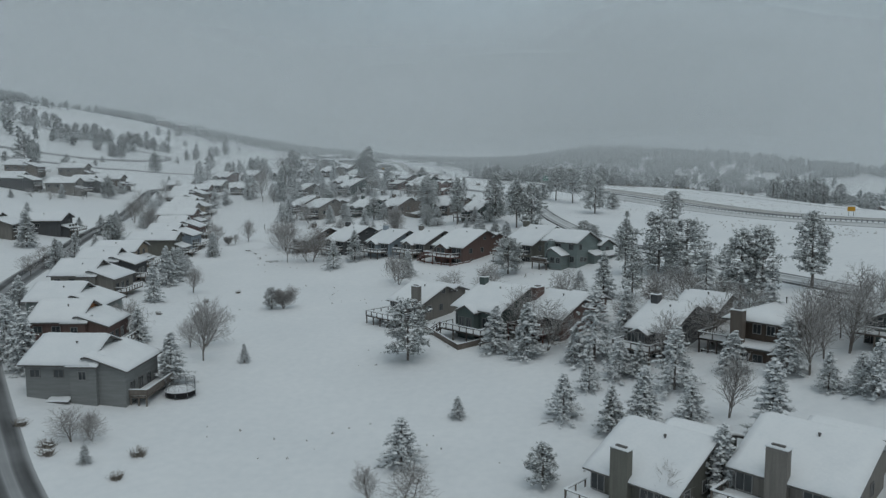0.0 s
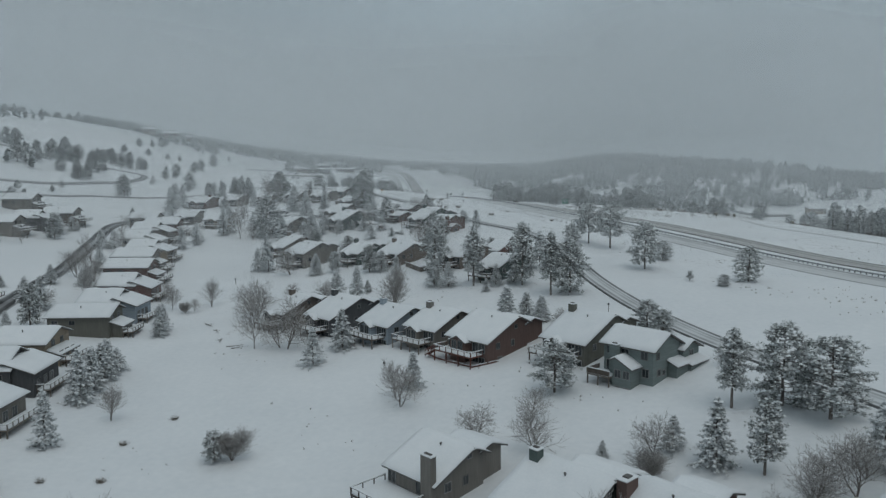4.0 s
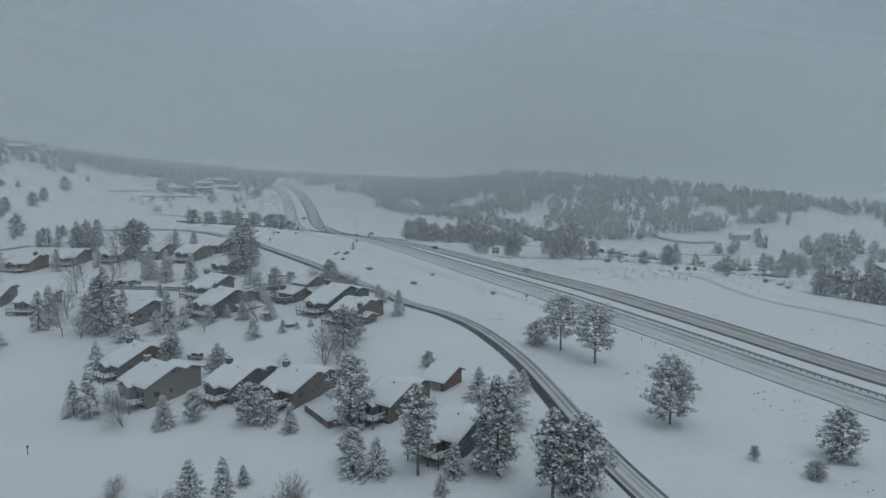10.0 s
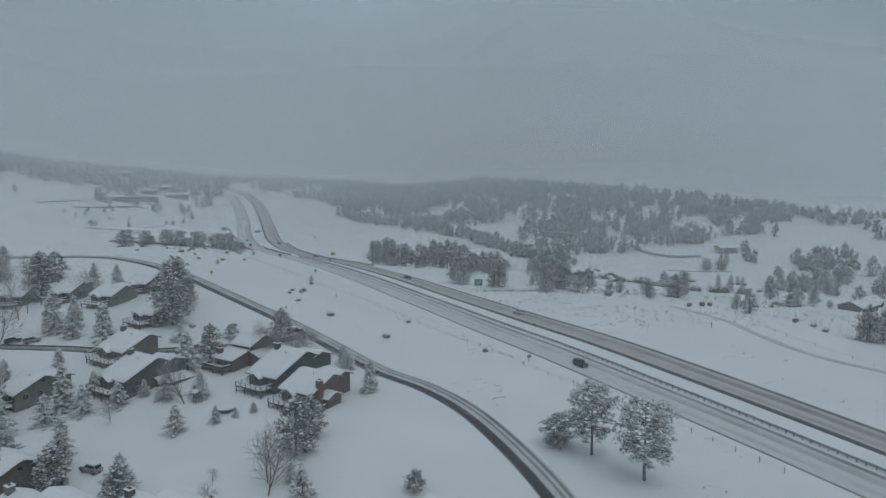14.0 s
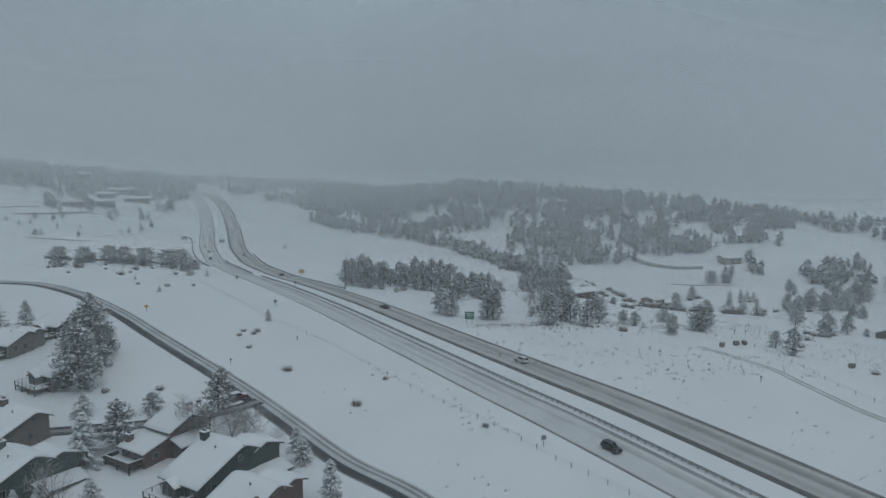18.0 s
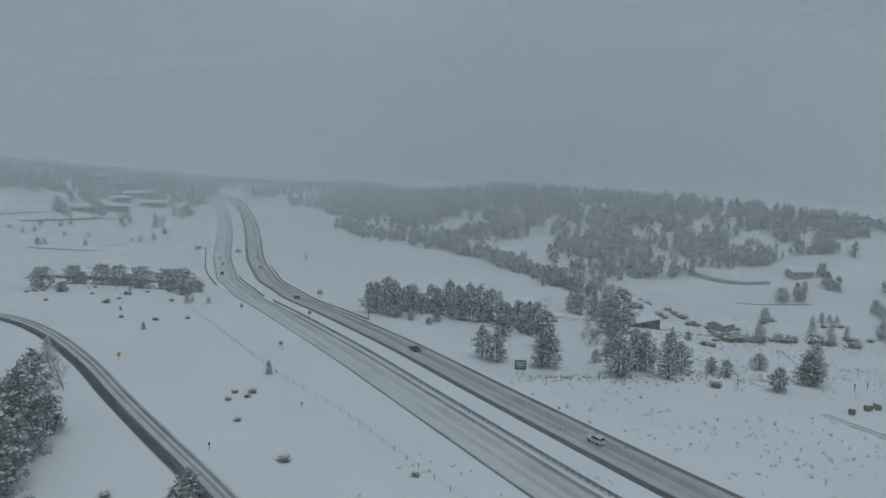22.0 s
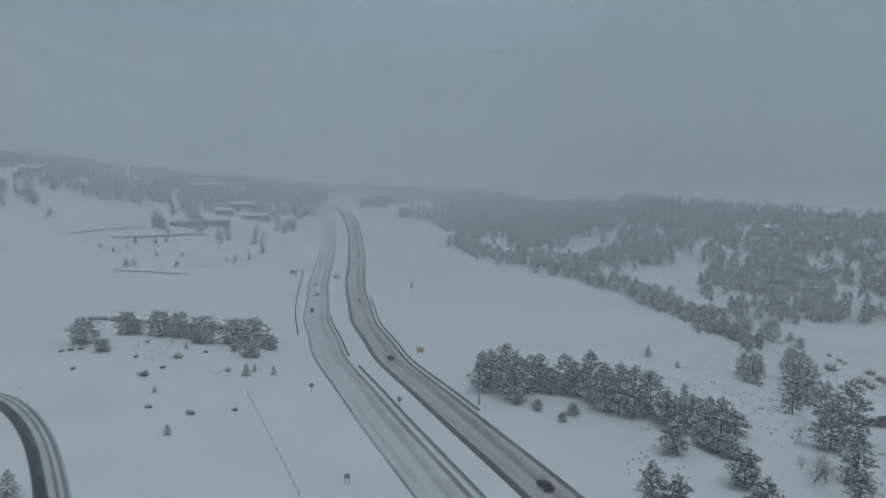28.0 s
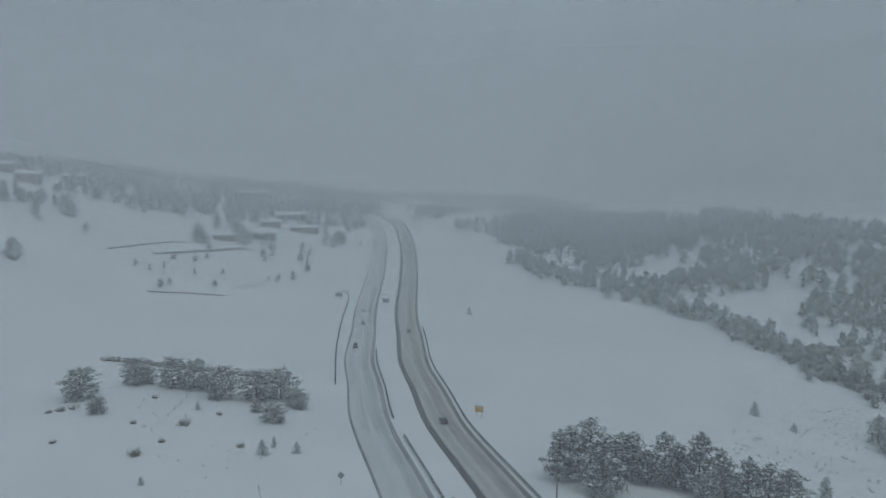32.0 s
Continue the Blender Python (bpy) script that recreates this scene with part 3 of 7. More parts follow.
def terrace_house(nx, ny, w, d, paint, label, turn=-46, high=5.2, wing=0.32, wing_side=1, deck_wood=None, chim=1, crest=0.74, stairs=False, group="houses above the meadow", deck_out=3.6, chim_at=-0.10, side=""):
    """A mountain house: its deck front looks down on the meadow, the ridge runs along that front, a lower garage wing lies behind. nx, ny: the front corner at its right."""
    r = radians(turn)
    cx = nx - (w / 2 * math.cos(r) + d / 2 * math.sin(r))
    cy = ny - (w / 2 * math.sin(r) - d / 2 * math.cos(r))
    root = house_root(cx, cy, turn, label, group=group)
    main = d * (1 - wing)
    y0 = -d / 2
    p, wood = PAINT[paint], deck_wood or DECK
    low = -4.0
    block(root, -w / 2, y0, w / 2, y0 + main, low, high - 2.2, "x", p, pitch=0.44, crest=crest)
    peak = high - 2.2 + 0.44 * main * max(crest, 1 - crest)
    if wing > 0.1:
        ws = w * 0.62
        x0, x1 = (w / 2 - ws - 0.6, w / 2 - 0.6) if wing_side > 0 else (-w / 2 + 0.6, -w / 2 + 0.6 + ws)
        block(root, x0, y0 + main + 0.003, x1, d / 2, low, high - 0.6, "x", p, pitch=0.33, crest=0.4)
    # a bay on the deck front with its own small gable, or a stout chimney there
    if high < 4.5:
        part("garage_door", boxed(-w * 0.36, y0 - 0.06, -0.6, w * 0.36, y0 - 0.002, 1.5), TRIM, root, "pale panelled garage door")
        return root
    if chim != 2:
        block(root, -w * 0.32, y0 - 1.5, w * 0.06, y0 - 0.003, low, high - 2.75, "y", p, pitch=0.5, over=0.35, snow=0.22)
        for fx in (-w * 0.22, -w * 0.06):
            window(root, fx, y0 - 1.52, 1.75, 1.2, 1.7, "y-")
    else:
        chimney(root, w * chim_at, y0 - 0.45, low, peak + (0.8 if chim_at > 0 else -0.2), 2.0, 0.9, p)
    deck(root, -w / 2 - 0.8, y0 - deck_out, w / 2 - 1.2, y0 - 0.02, 0.4, -4.2 - (deck_out - 3.6) * 1.2, wood, posts=4 if deck_out < 5 else 5, solid=False)
    for fx in (w * 0.20, w * 0.36, -w * 0.42):
        window(root, fx, y0 - 0.02, 1.7, 1.5, 1.9, "y-")
        window(root, fx, y0 - 0.02, -1.0, 1.5, 1.5, "y-")
    for fy, z, a, b in ((y0 + main * 0.25, 1.9, 1.1, 1.2), (y0 + main * 0.62, 1.9, 0.9, 1.2), (y0 + main * 0.70, high - 0.1, 0.8, 0.8), (y0 + main * 0.30, -0.9, 1.0, 1.0)):
        window(root, w / 2 + 0.02, fy, z, a, b, "x+")
        window(root, -w / 2 - 0.02, fy, z, a, b, "x-")
    if chim in (1, -1):
        chimney(root, -w / 2 + 0.9 if chim < 0 else w / 2 - 0.9, y0 + main * 0.64, high - 2.0, peak + 1.3, 1.3, 1.2, p)
    if chim == 3:
        chimney(root, -w / 2 - 0.25, y0 + main * 0.42, low, peak + 0.9, 1.3, 2.4, PAINT["redbrown"])
    if side == "gable":
        # a low gabled room with a tall brick chimney on the side wall, and a deck before it
        g0, g1 = y0 + main * 0.30, y0 + main * 0.78
        block(root, w / 2 + 0.003, g0, w / 2 + 2.4, g1, low, high - 3.6, "x", p, pitch=0.42, over=0.5, snow=0.26)
        chimney(root, w / 2 + 0.62, g0 - 0.7, low, high + 0.6, 1.2, 1.2, PAINT["redbrown"])
        window(root, w / 2 + 2.42, (g0 + g1) / 2, high - 4.7, 1.5, 1.2, "x+")
        deck(root, w / 2 + 0.05, y0 + main * 0.02, w / 2 + 3.2, g0 - 1.4, 0.0, -3.4, wood, edges="y-x+", posts=3, solid=False)
    if side == "shed":
        # a long lean-to along the rear of the side wall
        block(root, w / 2 + 0.003, y0 + main * 0.72, w / 2 + 2.8, d / 2 - 0.6, low, high - 4.4, "y", p, pitch=0.30, crest=0.02, over=0.5)
    if stairs:
        flight(root, -w / 2 - 0.8, y0 - 3.5, 0.4, 9, wood)
    vent(root, 0.5, y0 + main * 0.55, peak - 0.44 * main * 0.19)
    return root


def stepped_house(nx, ny, paint, label, turn=-46, w=8.4, d=13.0, group="houses above the meadow"):
    """A small house in steps: a high gable at the rear, a lower roof before it, a lean-to at the side and a deck with stairs."""
    r = radians(turn)
    root = house_root(nx - (w / 2 * math.cos(r) + d / 2 * math.sin(r)), ny - (w / 2 * math.sin(r) - d / 2 * math.cos(r)), turn, label, group=group)
    p, h, f = PAINT[paint], w / 2, -d / 2
    block(root, -h + 0.8, f + 5.2, h - 0.8, d / 2, -4, 4.9, "x", p, pitch=0.44, crest=0.58)
    block(root, -h, f, h - 1.6, f + 5.197, -4, 2.2, "x", p, pitch=0.30, crest=0.97)
    block(root, h - 0.797, f + 5.6, h + 2.0, d / 2 - 0.8, -4, 2.3, "y", p, pitch=0.34, crest=0.02, over=0.5)
    chimney(root, -h + 0.7, f + 1.2, 1.6, 4.4, 1.2, 1.2, p)
    deck(root, -h - 1.2, f - 3.0, h - 2.0, f - 0.02, 0.2, -4.2, DARK_DECK, posts=3, solid=True)
    flight(root, -h - 1.2, f - 2.6, 0.2, 9, DARK_DECK)
    for x in (-2.4, 0.2, 1.8):
        window(root, x, f - 0.02, 1.0, 1.3, 1.5, "y-")
    for x in (-1.6, 1.4):
        window(root, x, f + 5.18, 4.1, 1.1, 0.8, "y-")
    for y, z in ((f + 7.6, 4.2), (f + 10.4, 4.2)):
        window(root, h - 0.78, y, z, 0.9, 0.9, "x+")
    window(root, h - 1.58, f + 2.4, 1.0, 1.0, 1.1, "x+")
    vent(root, 0.6, f + 8.6, 6.3)
    return root


def tall_house(nx, ny, paint, label, turn=-46, w=9.8, d=17.2, group="houses above the meadow"):
    """A two-storey house: a high gabled front block, a lower block behind, a side porch roof, a chimneyed bay and a deck."""
    r = radians(turn)
    root = house_root(nx - (w / 2 * math.cos(r) + d / 2 * math.sin(r)), ny - (w / 2 * math.sin(r) - d / 2 * math.cos(r)), turn, label, group=group)
    p, h = PAINT[paint], w / 2
    block(root, -h, -6.5, h, 2.5, -4, 5.4, "x", p, pitch=0.48)
    block(root, -1.0, 2.503, h + 0.6, 8.4, -4, 4.0, "x", p, pitch=0.42, crest=0.45)
    block(root, h + 0.003, -1.5, h + 1.7, 2.49, -4, 2.0, "y", p, pitch=0.4, crest=0.02, over=0.4)
    block(root, h + 0.603, 2.6, h + 2.2, 8.2, -4, 1.6, "y", p, pitch=0.35, crest=0.02, over=0.4)
    block(root, -1.2, -9.4, 2.4, -6.503, -4, 2.2, "y", p, pitch=0.5, crest=0.18, over=0.4, snow=0.25)
    chimney(root, -2.0, -7.6, -4, 5.6, 1.5, 1.2, p)
    deck(root, -h - 1.0, -10.4, -1.25, -6.52, 0.3, -4.2, DECK, edges="y-x-", posts=3)
    for x, z, a, b in ((-3.6, 4.2, 1.2, 1.1), (-0.6, 4.2, 1.4, 1.1), (3.2, 4.2, 1.2, 1.3), (3.5, 1.2, 1.2, 1.4), (3.4, -1.9, 1.4, 1.3), (-3.4, 1.4, 1.8, 1.9)):
        window(root, x, -6.52, z, a, b, "y-")
    for x, z in ((-0.2, 1.0), (1.5, 1.0), (-0.2, -1.9), (1.5, -1.9)):
        window(root, x, -9.42, z, 1.1, 1.3, "y-")
    for y, z, a, b in ((-5.0, 4.2, 0.9, 1.2), (-4.6, 1.2, 1.0, 1.1), (-3.0, 1.0, 0.8, 0.9), (-4.8, -1.6, 1.0, 1.0)):
        window(root, h + 0.02, y, z, a, b, "x+")
    window(root, h + 0.62, 5.6, 3.2, 1.1, 0.9, "x+")
    vent(root, 0.8, 0.4, 6.6)
    return root


def lodge_house(nx, ny, paint, label, turn=-46, w=7.0, d=15.0, group="houses above the meadow"):
    """A tall two-storey house under a hipped roof: a wide chimney on the front, a snow-covered shelf roof between the storeys and two decks at its side."""
    r = radians(turn)
    root = house_root(nx - (w / 2 * math.cos(r) + d / 2 * math.sin(r)), ny - (w / 2 * math.sin(r) - d / 2 * math.cos(r)), turn, label, group=group, drop=-0.7)
    p, h, f = PAINT[paint], w / 2, -d / 2
    block(root, -h, f, h, d / 2, -4, 4.7, "y", p, pitch=0.36, over=1.0, hip=True)
    block(root, -h + 0.6, f - 2.3, h - 0.4, f - 0.003, -4, 0.9, "x", p, pitch=0.16, over=0.5, crest=0.98, snow=0.25)
    chimney(root, -h + 1.9, f - 2.0, -4, 6.2, 1.8, 1.2, PAINT["brown"])
    deck(root, -h - 4.6, f - 1.2, -h - 0.05, f + 5.0, 0.9, -4.2, DARK_DECK, edges="y-x-", posts=4, solid=False)
    deck(root, -h - 4.2, f - 0.8, -h - 0.05, f + 4.6, -1.9, -4.2, DARK_DECK, edges="y-x-", posts=3, solid=False)
    for x, z in ((0.4, 3.4), (2.4, 3.4)):
        window(root, x, f - 0.02, z, 1.1, 1.3, "y-")
    for x in (-0.4, 1.6):
        window(root, x, f - 2.32, -0.6, 1.3, 1.4, "y-")
    for y, z in ((f + 2.4, 3.2), (f + 6.2, 3.2), (f + 10.5, 3.2), (f + 3.2, 0.2), (f + 8.4, 0.2)):
        window(root, h + 0.02, y, z, 1.0, 1.2, "x+")
        window(root, -h - 0.02, y, z, 1.0, 1.2, "x-")
    vent(root, 1.0, 1.5, 6.2)
    return root


def street_house(ex, ey, w, d, paint, label, turn=12, high=5.0, cross=True, group="houses along the street", drop=0.0, full=True, bay=False, clad=None):
    """A house of the row by the street: the ridge runs from the street to the meadow; the rear part rises above the front part in a dark gable that looks at the meadow (+x). ex, ey: the near corner on the meadow side."""
    r = radians(turn)
    cx = ex - (w / 2 * math.cos(r) + d / 2 * math.sin(r))
    cy = ey - (w / 2 * math.sin(r) - d / 2 * math.cos(r))
    root = house_root(cx, cy, turn, label, group=group, drop=drop)
    p = PAINT[paint]
    low, eave = -4.5, high - 1.3
    if cross:
        # a tall gabled rear part, a lean-to roof towards the meadow and a small gable at the near corner
        mid = w * 0.12
        block(root, -w / 2, -d / 2, mid, d / 2, low, eave, "x", p, pitch=0.42)
        block(root, mid + 0.003, -d / 2 + 0.25, w / 2, d / 2 - 1.0, low, eave - 1.0, "y", p, pitch=0.36, crest=0.02, over=0.6)
        block(root, mid - 2.2, -d / 2 - 0.35, mid + 1.5, -d / 2 + 3.3, low, eave - 0.3, "x", p, pitch=0.46, over=0.4, snow=0.26)
        if clad:
            part("gable_panel", prism([(-d / 2 + 0.7, eave + 0.3), (d / 2 - 0.7, eave + 0.3), (0, eave + 0.40 * d / 2)], mid + 0.01, mid + 0.07, "x"), clad, root, "orange-stained boards in the upper gable")
        window(root, mid + 1.52, -d / 2 + 1.45, eave - 0.9, 0.9, 0.9, "x+")
        window(root, mid - 0.4, -d / 2 - 0.37, eave - 1.6, 1.0, 1.1, "y-")
    else:
        # one long gable towards the meadow with a low shelf roof before it
        mid = w * 0.34
        block(root, -w / 2, -d / 2, mid, d / 2 - 0.8, low, eave, "x", p, pitch=0.36, crest=0.58)
        block(root, mid + 0.003, -d / 2 + 1.2, w / 2, d / 2 - 2.0, low, eave - 2.6, "y", p, pitch=0.34, crest=0.02, over=0.5)
        for fy in (-d * 0.2, d * 0.14):
            window(root, mid + 0.02, fy, eave - 0.5, 1.3, 1.2, "x+")
    if bay:
        block(root, -w * 0.24, -d / 2 - 0.75, -w * 0.06, -d / 2 - 0.003, low, -0.1, "x", p, pitch=0.25, over=0.3, crest=0.95, snow=0.22)
        window(root, -w * 0.15, -d / 2 - 0.77, -1.2, 1.7, 1.2, "y-")
    if full:
        deck(root, w / 2 + 0.05, -d / 2 + 1.2, w / 2 + 2.6, d / 2 - 1.6, 0.2, -4.2, DECK, edges="y-x+", posts=3, solid=bay)
    for fy in (-d * 0.30, -d * 0.08, d * 0.14):
        window(root, w / 2 + 0.02, fy, 1.2, 1.4, 1.7, "x+")
        window(root, w / 2 + 0.02, fy, -1.7, 1.3, 1.3, "x+")
    for fx in (-w * 0.40, -w * 0.16):
        window(root, fx, -d / 2 - 0.02, eave - 1.4, 1.3, 1.0, "y-")
    window(root, -w * 0.36, -d / 2 - 0.02, -0.6, 1.8, 1.2, "y-")
    vent(root, -w * 0.1, -d * 0.2, eave + 0.40 * d * 0.3)
    return root


# ---- trees: each kind is built a few times and then copied ----
def blade_cloud(rng, clumps, blades, length, width, flat=0.5, pads=1.0):
    """Needle tufts as many small pointed blades round each clump's middle, and a small lumpy pad of snow on top of it."""
    v, f, sv, sf = [], [], [], []
    for x, y, z, s in clumps:
        for _ in range(blades):
            a, e = rng.random() * 2 * math.pi, (rng.random() - 0.42) * 2.0
            dx, dy, dz = math.cos(a) * math.cos(e), math.sin(a) * math.cos(e), math.sin(e) * flat - 0.08
            ln = length * s * (0.6 + 0.8 * rng.random())
            px, py = -math.sin(a) * width * s, math.cos(a) * width * s
            i = len(v)
            o = 0.10 * s
            v += [(x + dx * o + px, y + dy * o + py, z + dz * o), (x + dx * o - px, y + dy * o - py, z + dz * o - width * s * 0.6), (x + dx * ln, y + dy * ln, z + dz * ln)]
            f.append((i, i + 1, i + 2))
        if rng.random() > pads:
            continue
        n, i = 5, len(sv)
        turn, rad = rng.random() * 6.3, s * length * (0.44 + 0.48 * rng.random())
        ox, oy = rng.gauss(0, 0.12) * s, rng.gauss(0, 0.12) * s
        sv.append((x + ox, y + oy, z + s * (0.22 + 0.14 * rng.random())))
        for k in range(n):
            q = rad * (0.5 + 0.8 * rng.random())
            a = turn + 2 * math.pi * k / n
            sv.append((x + ox + q * math.cos(a), y + oy + q * math.sin(a), z + s * (-0.08 + 0.2 * rng.random())))
        sf += [(i, i + 1 + k, i + 1 + (k + 1) % n) for k in range(n)]
    return v, f, sv, sf


def stick(v, f, a, b, ra, rb, sides=5):
    """A tapered limb from a to b."""
    a, b = Vector(a), Vector(b)
    ax = (b - a).normalized()
    u = ax.orthogonal().normalized()
    w = ax.cross(u)
    i = len(v)
    for c, r in ((a, ra), (b, rb)):
        for k in range(sides):
            t = 2 * math.pi * k / sides
            v.append(tuple(c + (u * math.cos(t) + w * math.sin(t)) * r))
    f += [(i + k, i + (k + 1) % sides, i + sides + (k + 1) % sides, i + sides + k) for k in range(sides)]
    f.append(tuple(i + sides + k for k in range(sides)))


def pine(seed, label, bare=0.28, lean=0.0, crowded=1.0, wide=0.30, snowy=1.0, coarse=1.0, taper=0.76):
    """A ponderosa pine, ten metres high: rounded clumps of needles on spreading limbs."""
    rng = random.Random(seed)
    root = tagged(new("pine_tree"), label, "tree", "pines")
    v, f, clumps = [], [], []
    pts = [(lean * (k / 6) ** 2 * 2 + 0.12 * (rng.random() - 0.5), 0.12 * (rng.random() - 0.5), 9.6 * k / 6) for k in range(7)]
    pts[0] = (0, 0, -0.4)
    for k in range(6):
        stick(v, f, pts[k], pts[k + 1], 0.24 * (1 - k / 6.4), 0.24 * (1 - (k + 1) / 6.4), 7)
    n = int(62 * crowded)
    for i in range(n):
        h = bare + (1 - bare) * (i + rng.random()) / n
        prof = math.sin(math.pi * min(1, (h - bare) / (1 - bare) * taper + 0.22)) ** 0.7
        reach = 10 * wide * prof * (0.65 + 0.55 * rng.random()) + 0.25
        a = i * 2.4 + rng.random() * 1.2
        k = min(5, int(h * 6))
        base = Vector(pts[k]).lerp(Vector(pts[k + 1]), h * 6 - k) if h < 1 else Vector(pts[6])
        tip = base + Vector((math.cos(a) * reach, math.sin(a) * reach, reach * (0.22 - 0.30 * (1 - h)) * (0.5 + rng.random())))
        stick(v, f, base, tip, 0.05, 0.02, 4)
        for m in range(int((3 + int(reach * 2.6)) * (1.9 if coarse == 1 else 1.5 / coarse))):
            q = base.lerp(tip, 0.40 + 0.64 * rng.random())
            clumps.append((q.x + rng.gauss(0, 0.30), q.y + rng.gauss(0, 0.30), q.z + rng.gauss(0, 0.22), (0.5 + 0.55 * rng.random()) * (0.80 if coarse == 1 else 0.92 * coarse ** 0.5)))
    for _ in range(8):
        clumps.append((pts[6][0] + rng.gauss(0, 0.25), rng.gauss(0, 0.25), 9.5 + rng.random() * 0.6, 0.7))
    cv, cf, sv, sf = blade_cloud(rng, clumps, 10 if coarse == 1 else 7, 0.64, 0.095 * coarse, 0.7, 0.72 * snowy)
    mesh_object("trunk", v, f, BARK, root)
    mesh_object("crown", cv, cf, NEEDLES if coarse == 1 else FAR_NEEDLES, root)
    tagged(mesh_object("snow", sv, sf, TREE_SNOW, root), kind="stuff", label="clumps of fresh snow on the boughs")
    return root


def spruce(seed, label, wide=0.25, whorls=17, snowy=1.0, coarse=1.0):
    """A spruce or fir, ten metres high: tiers of drooping boughs narrowing to a pointed top."""
    rng = random.Random(seed)
    root = tagged(new("spruce_tree"), label, "tree", "spruces")
    v, f, clumps = [], [], []
    stick(v, f, (0, 0, -0.4), (0, 0, 9.9), 0.20, 0.02, 7)
    boughs = int(whorls * 9 / coarse)
    for t in range(boughs):
        h = 0.04 + 0.94 * ((t + rng.random()) / boughs) ** 0.86
        h = h + (round(h * whorls) / whorls - h) * 0.55
        reach = 10 * wide * (1 - h) ** 0.80 * (0.62 + 0.55 * rng.random()) + 0.14
        a = t * 2.399 + rng.gauss(0, 0.3)
        base, tip = Vector((0, 0, 10 * h + 0.1)), Vector((math.cos(a) * reach, math.sin(a) * reach, 10 * h - reach * (0.10 + 0.26 * rng.random())))
        stick(v, f, base, tip, 0.03, 0.012, 3)
        for m in range(3 + int(reach * 2.4)):
            q = base.lerp(tip, 0.26 + 0.8 * rng.random())
            clumps.append((q.x + rng.gauss(0, 0.12), q.y + rng.gauss(0, 0.12), q.z + rng.gauss(0, 0.09), (0.45 + 0.45 * rng.random()) * coarse ** 0.4))
    clumps += [(0, 0, 9.7 + 0.12 * k, 0.4) for k in range(3)]
    cv, cf, sv, sf = blade_cloud(rng, clumps, 7 if coarse == 1 else 6, 0.66, 0.095 * coarse ** 0.5, 0.5, 1.0 * snowy)
    mesh_object("trunk", v, f, BARK, root)
    mesh_object("crown", cv, cf, SPRUCE, root)
    tagged(mesh_object("snow", sv, sf, TREE_SNOW, root), kind="stuff", label="clumps of fresh snow on the boughs")
    return root


def bare_tree(seed, label, stems=1, spread=1.0, twigs=4, limbs=20):
    """A leafless tree, ten metres high: upright limbs that fan out and curve towards the sky, ending in fine frosted twigs."""
    rng = random.Random(seed)
    root = tagged(new("bare_tree"), label, "tree", "bare trees")
    v, f, tv, tf = [], [], [], []

    def limb(p, d, length, rad, level):
        kinks = (5, 4, 2)[level]
        line = [p]
        for k in range(kinks):
            d = (d + Vector((rng.gauss(0, 0.13), rng.gauss(0, 0.13), 0.03 if level else 0.02))).normalized()
            line.append(line[-1] + d * length / kinks)
            t0, t1 = 1 - 0.75 * k / kinks, 1 - 0.75 * (k + 1) / kinks
            if level < 2:
                stick(v, f, line[-2], line[-1], rad * t0, rad * t1, 5 if level == 0 else 4)
            else:
                stick(tv, tf, line[-2], line[-1], max(rad * t0, 0.022), max(rad * t1, 0.013), 3)
        if level == 2:
            for i in range(twigs):
                q = line[0].lerp(line[-1], 0.15 + 0.85 * rng.random())
                e = (d + Vector((rng.gauss(0, 0.5), rng.gauss(0, 0.5), rng.gauss(0.15, 0.4)))).normalized() * length * (0.35 + 0.5 * rng.random())
                s = e.cross(Vector((rng.gauss(0, 1), rng.gauss(0, 1), rng.gauss(0, 1)))).normalized() * 0.019
                tv.extend((tuple(q - s), tuple(q + s), tuple(q + e)))
                tf.append((len(tv) - 3, len(tv) - 2, len(tv) - 1))
            return
        n = (limbs, limbs * 9 // 20)[level]
        for i in range(n):
            h = (0.17 if level == 0 else 0.15) + (0.83 if level == 0 else 0.85) * (i + rng.random()) / n
            k = min(kinks - 1, int(h * kinks))
            q = line[k].lerp(line[k + 1], h * kinks - k)
            along = (line[k + 1] - line[k]).normalized()
            side = along.orthogonal().normalized()
            side.rotate(Matrix.Rotation(i * 2.4 + rng.random() * 1.5, 3, along))
            e = (along + side * spread * (0.55 + 0.5 * rng.random())).normalized()
            limb(q, e, length * (0.62 - 0.28 * h if level == 0 else 0.54 - 0.20 * h) * (0.75 + 0.5 * rng.random()), rad * (0.42 - 0.15 * h), level + 1)
    for s in range(stems):
        d = Vector((rng.gauss(0, 0.22) * (stems > 1), rng.gauss(0, 0.22) * (stems > 1), 1)).normalized()
        limb(Vector((rng.gauss(0, 0.03) * (stems > 1), rng.gauss(0, 0.03) * (stems > 1), -0.3)), d, 9.0 * (1 - 0.25 * rng.random() * (stems > 1)), 0.15 / stems ** 0.3, 0)
    k = 10 / max(q[2] for q in tv)
    v, tv = [tuple(c * k for c in q) for q in v], [tuple(c * k for c in q) for q in tv]
    mesh_object("trunk", v, f, BARK, root)
    tagged(mesh_object("twig", tv, tf, TWIG, root), "fine frosted twigs", kind="stuff")
    return root


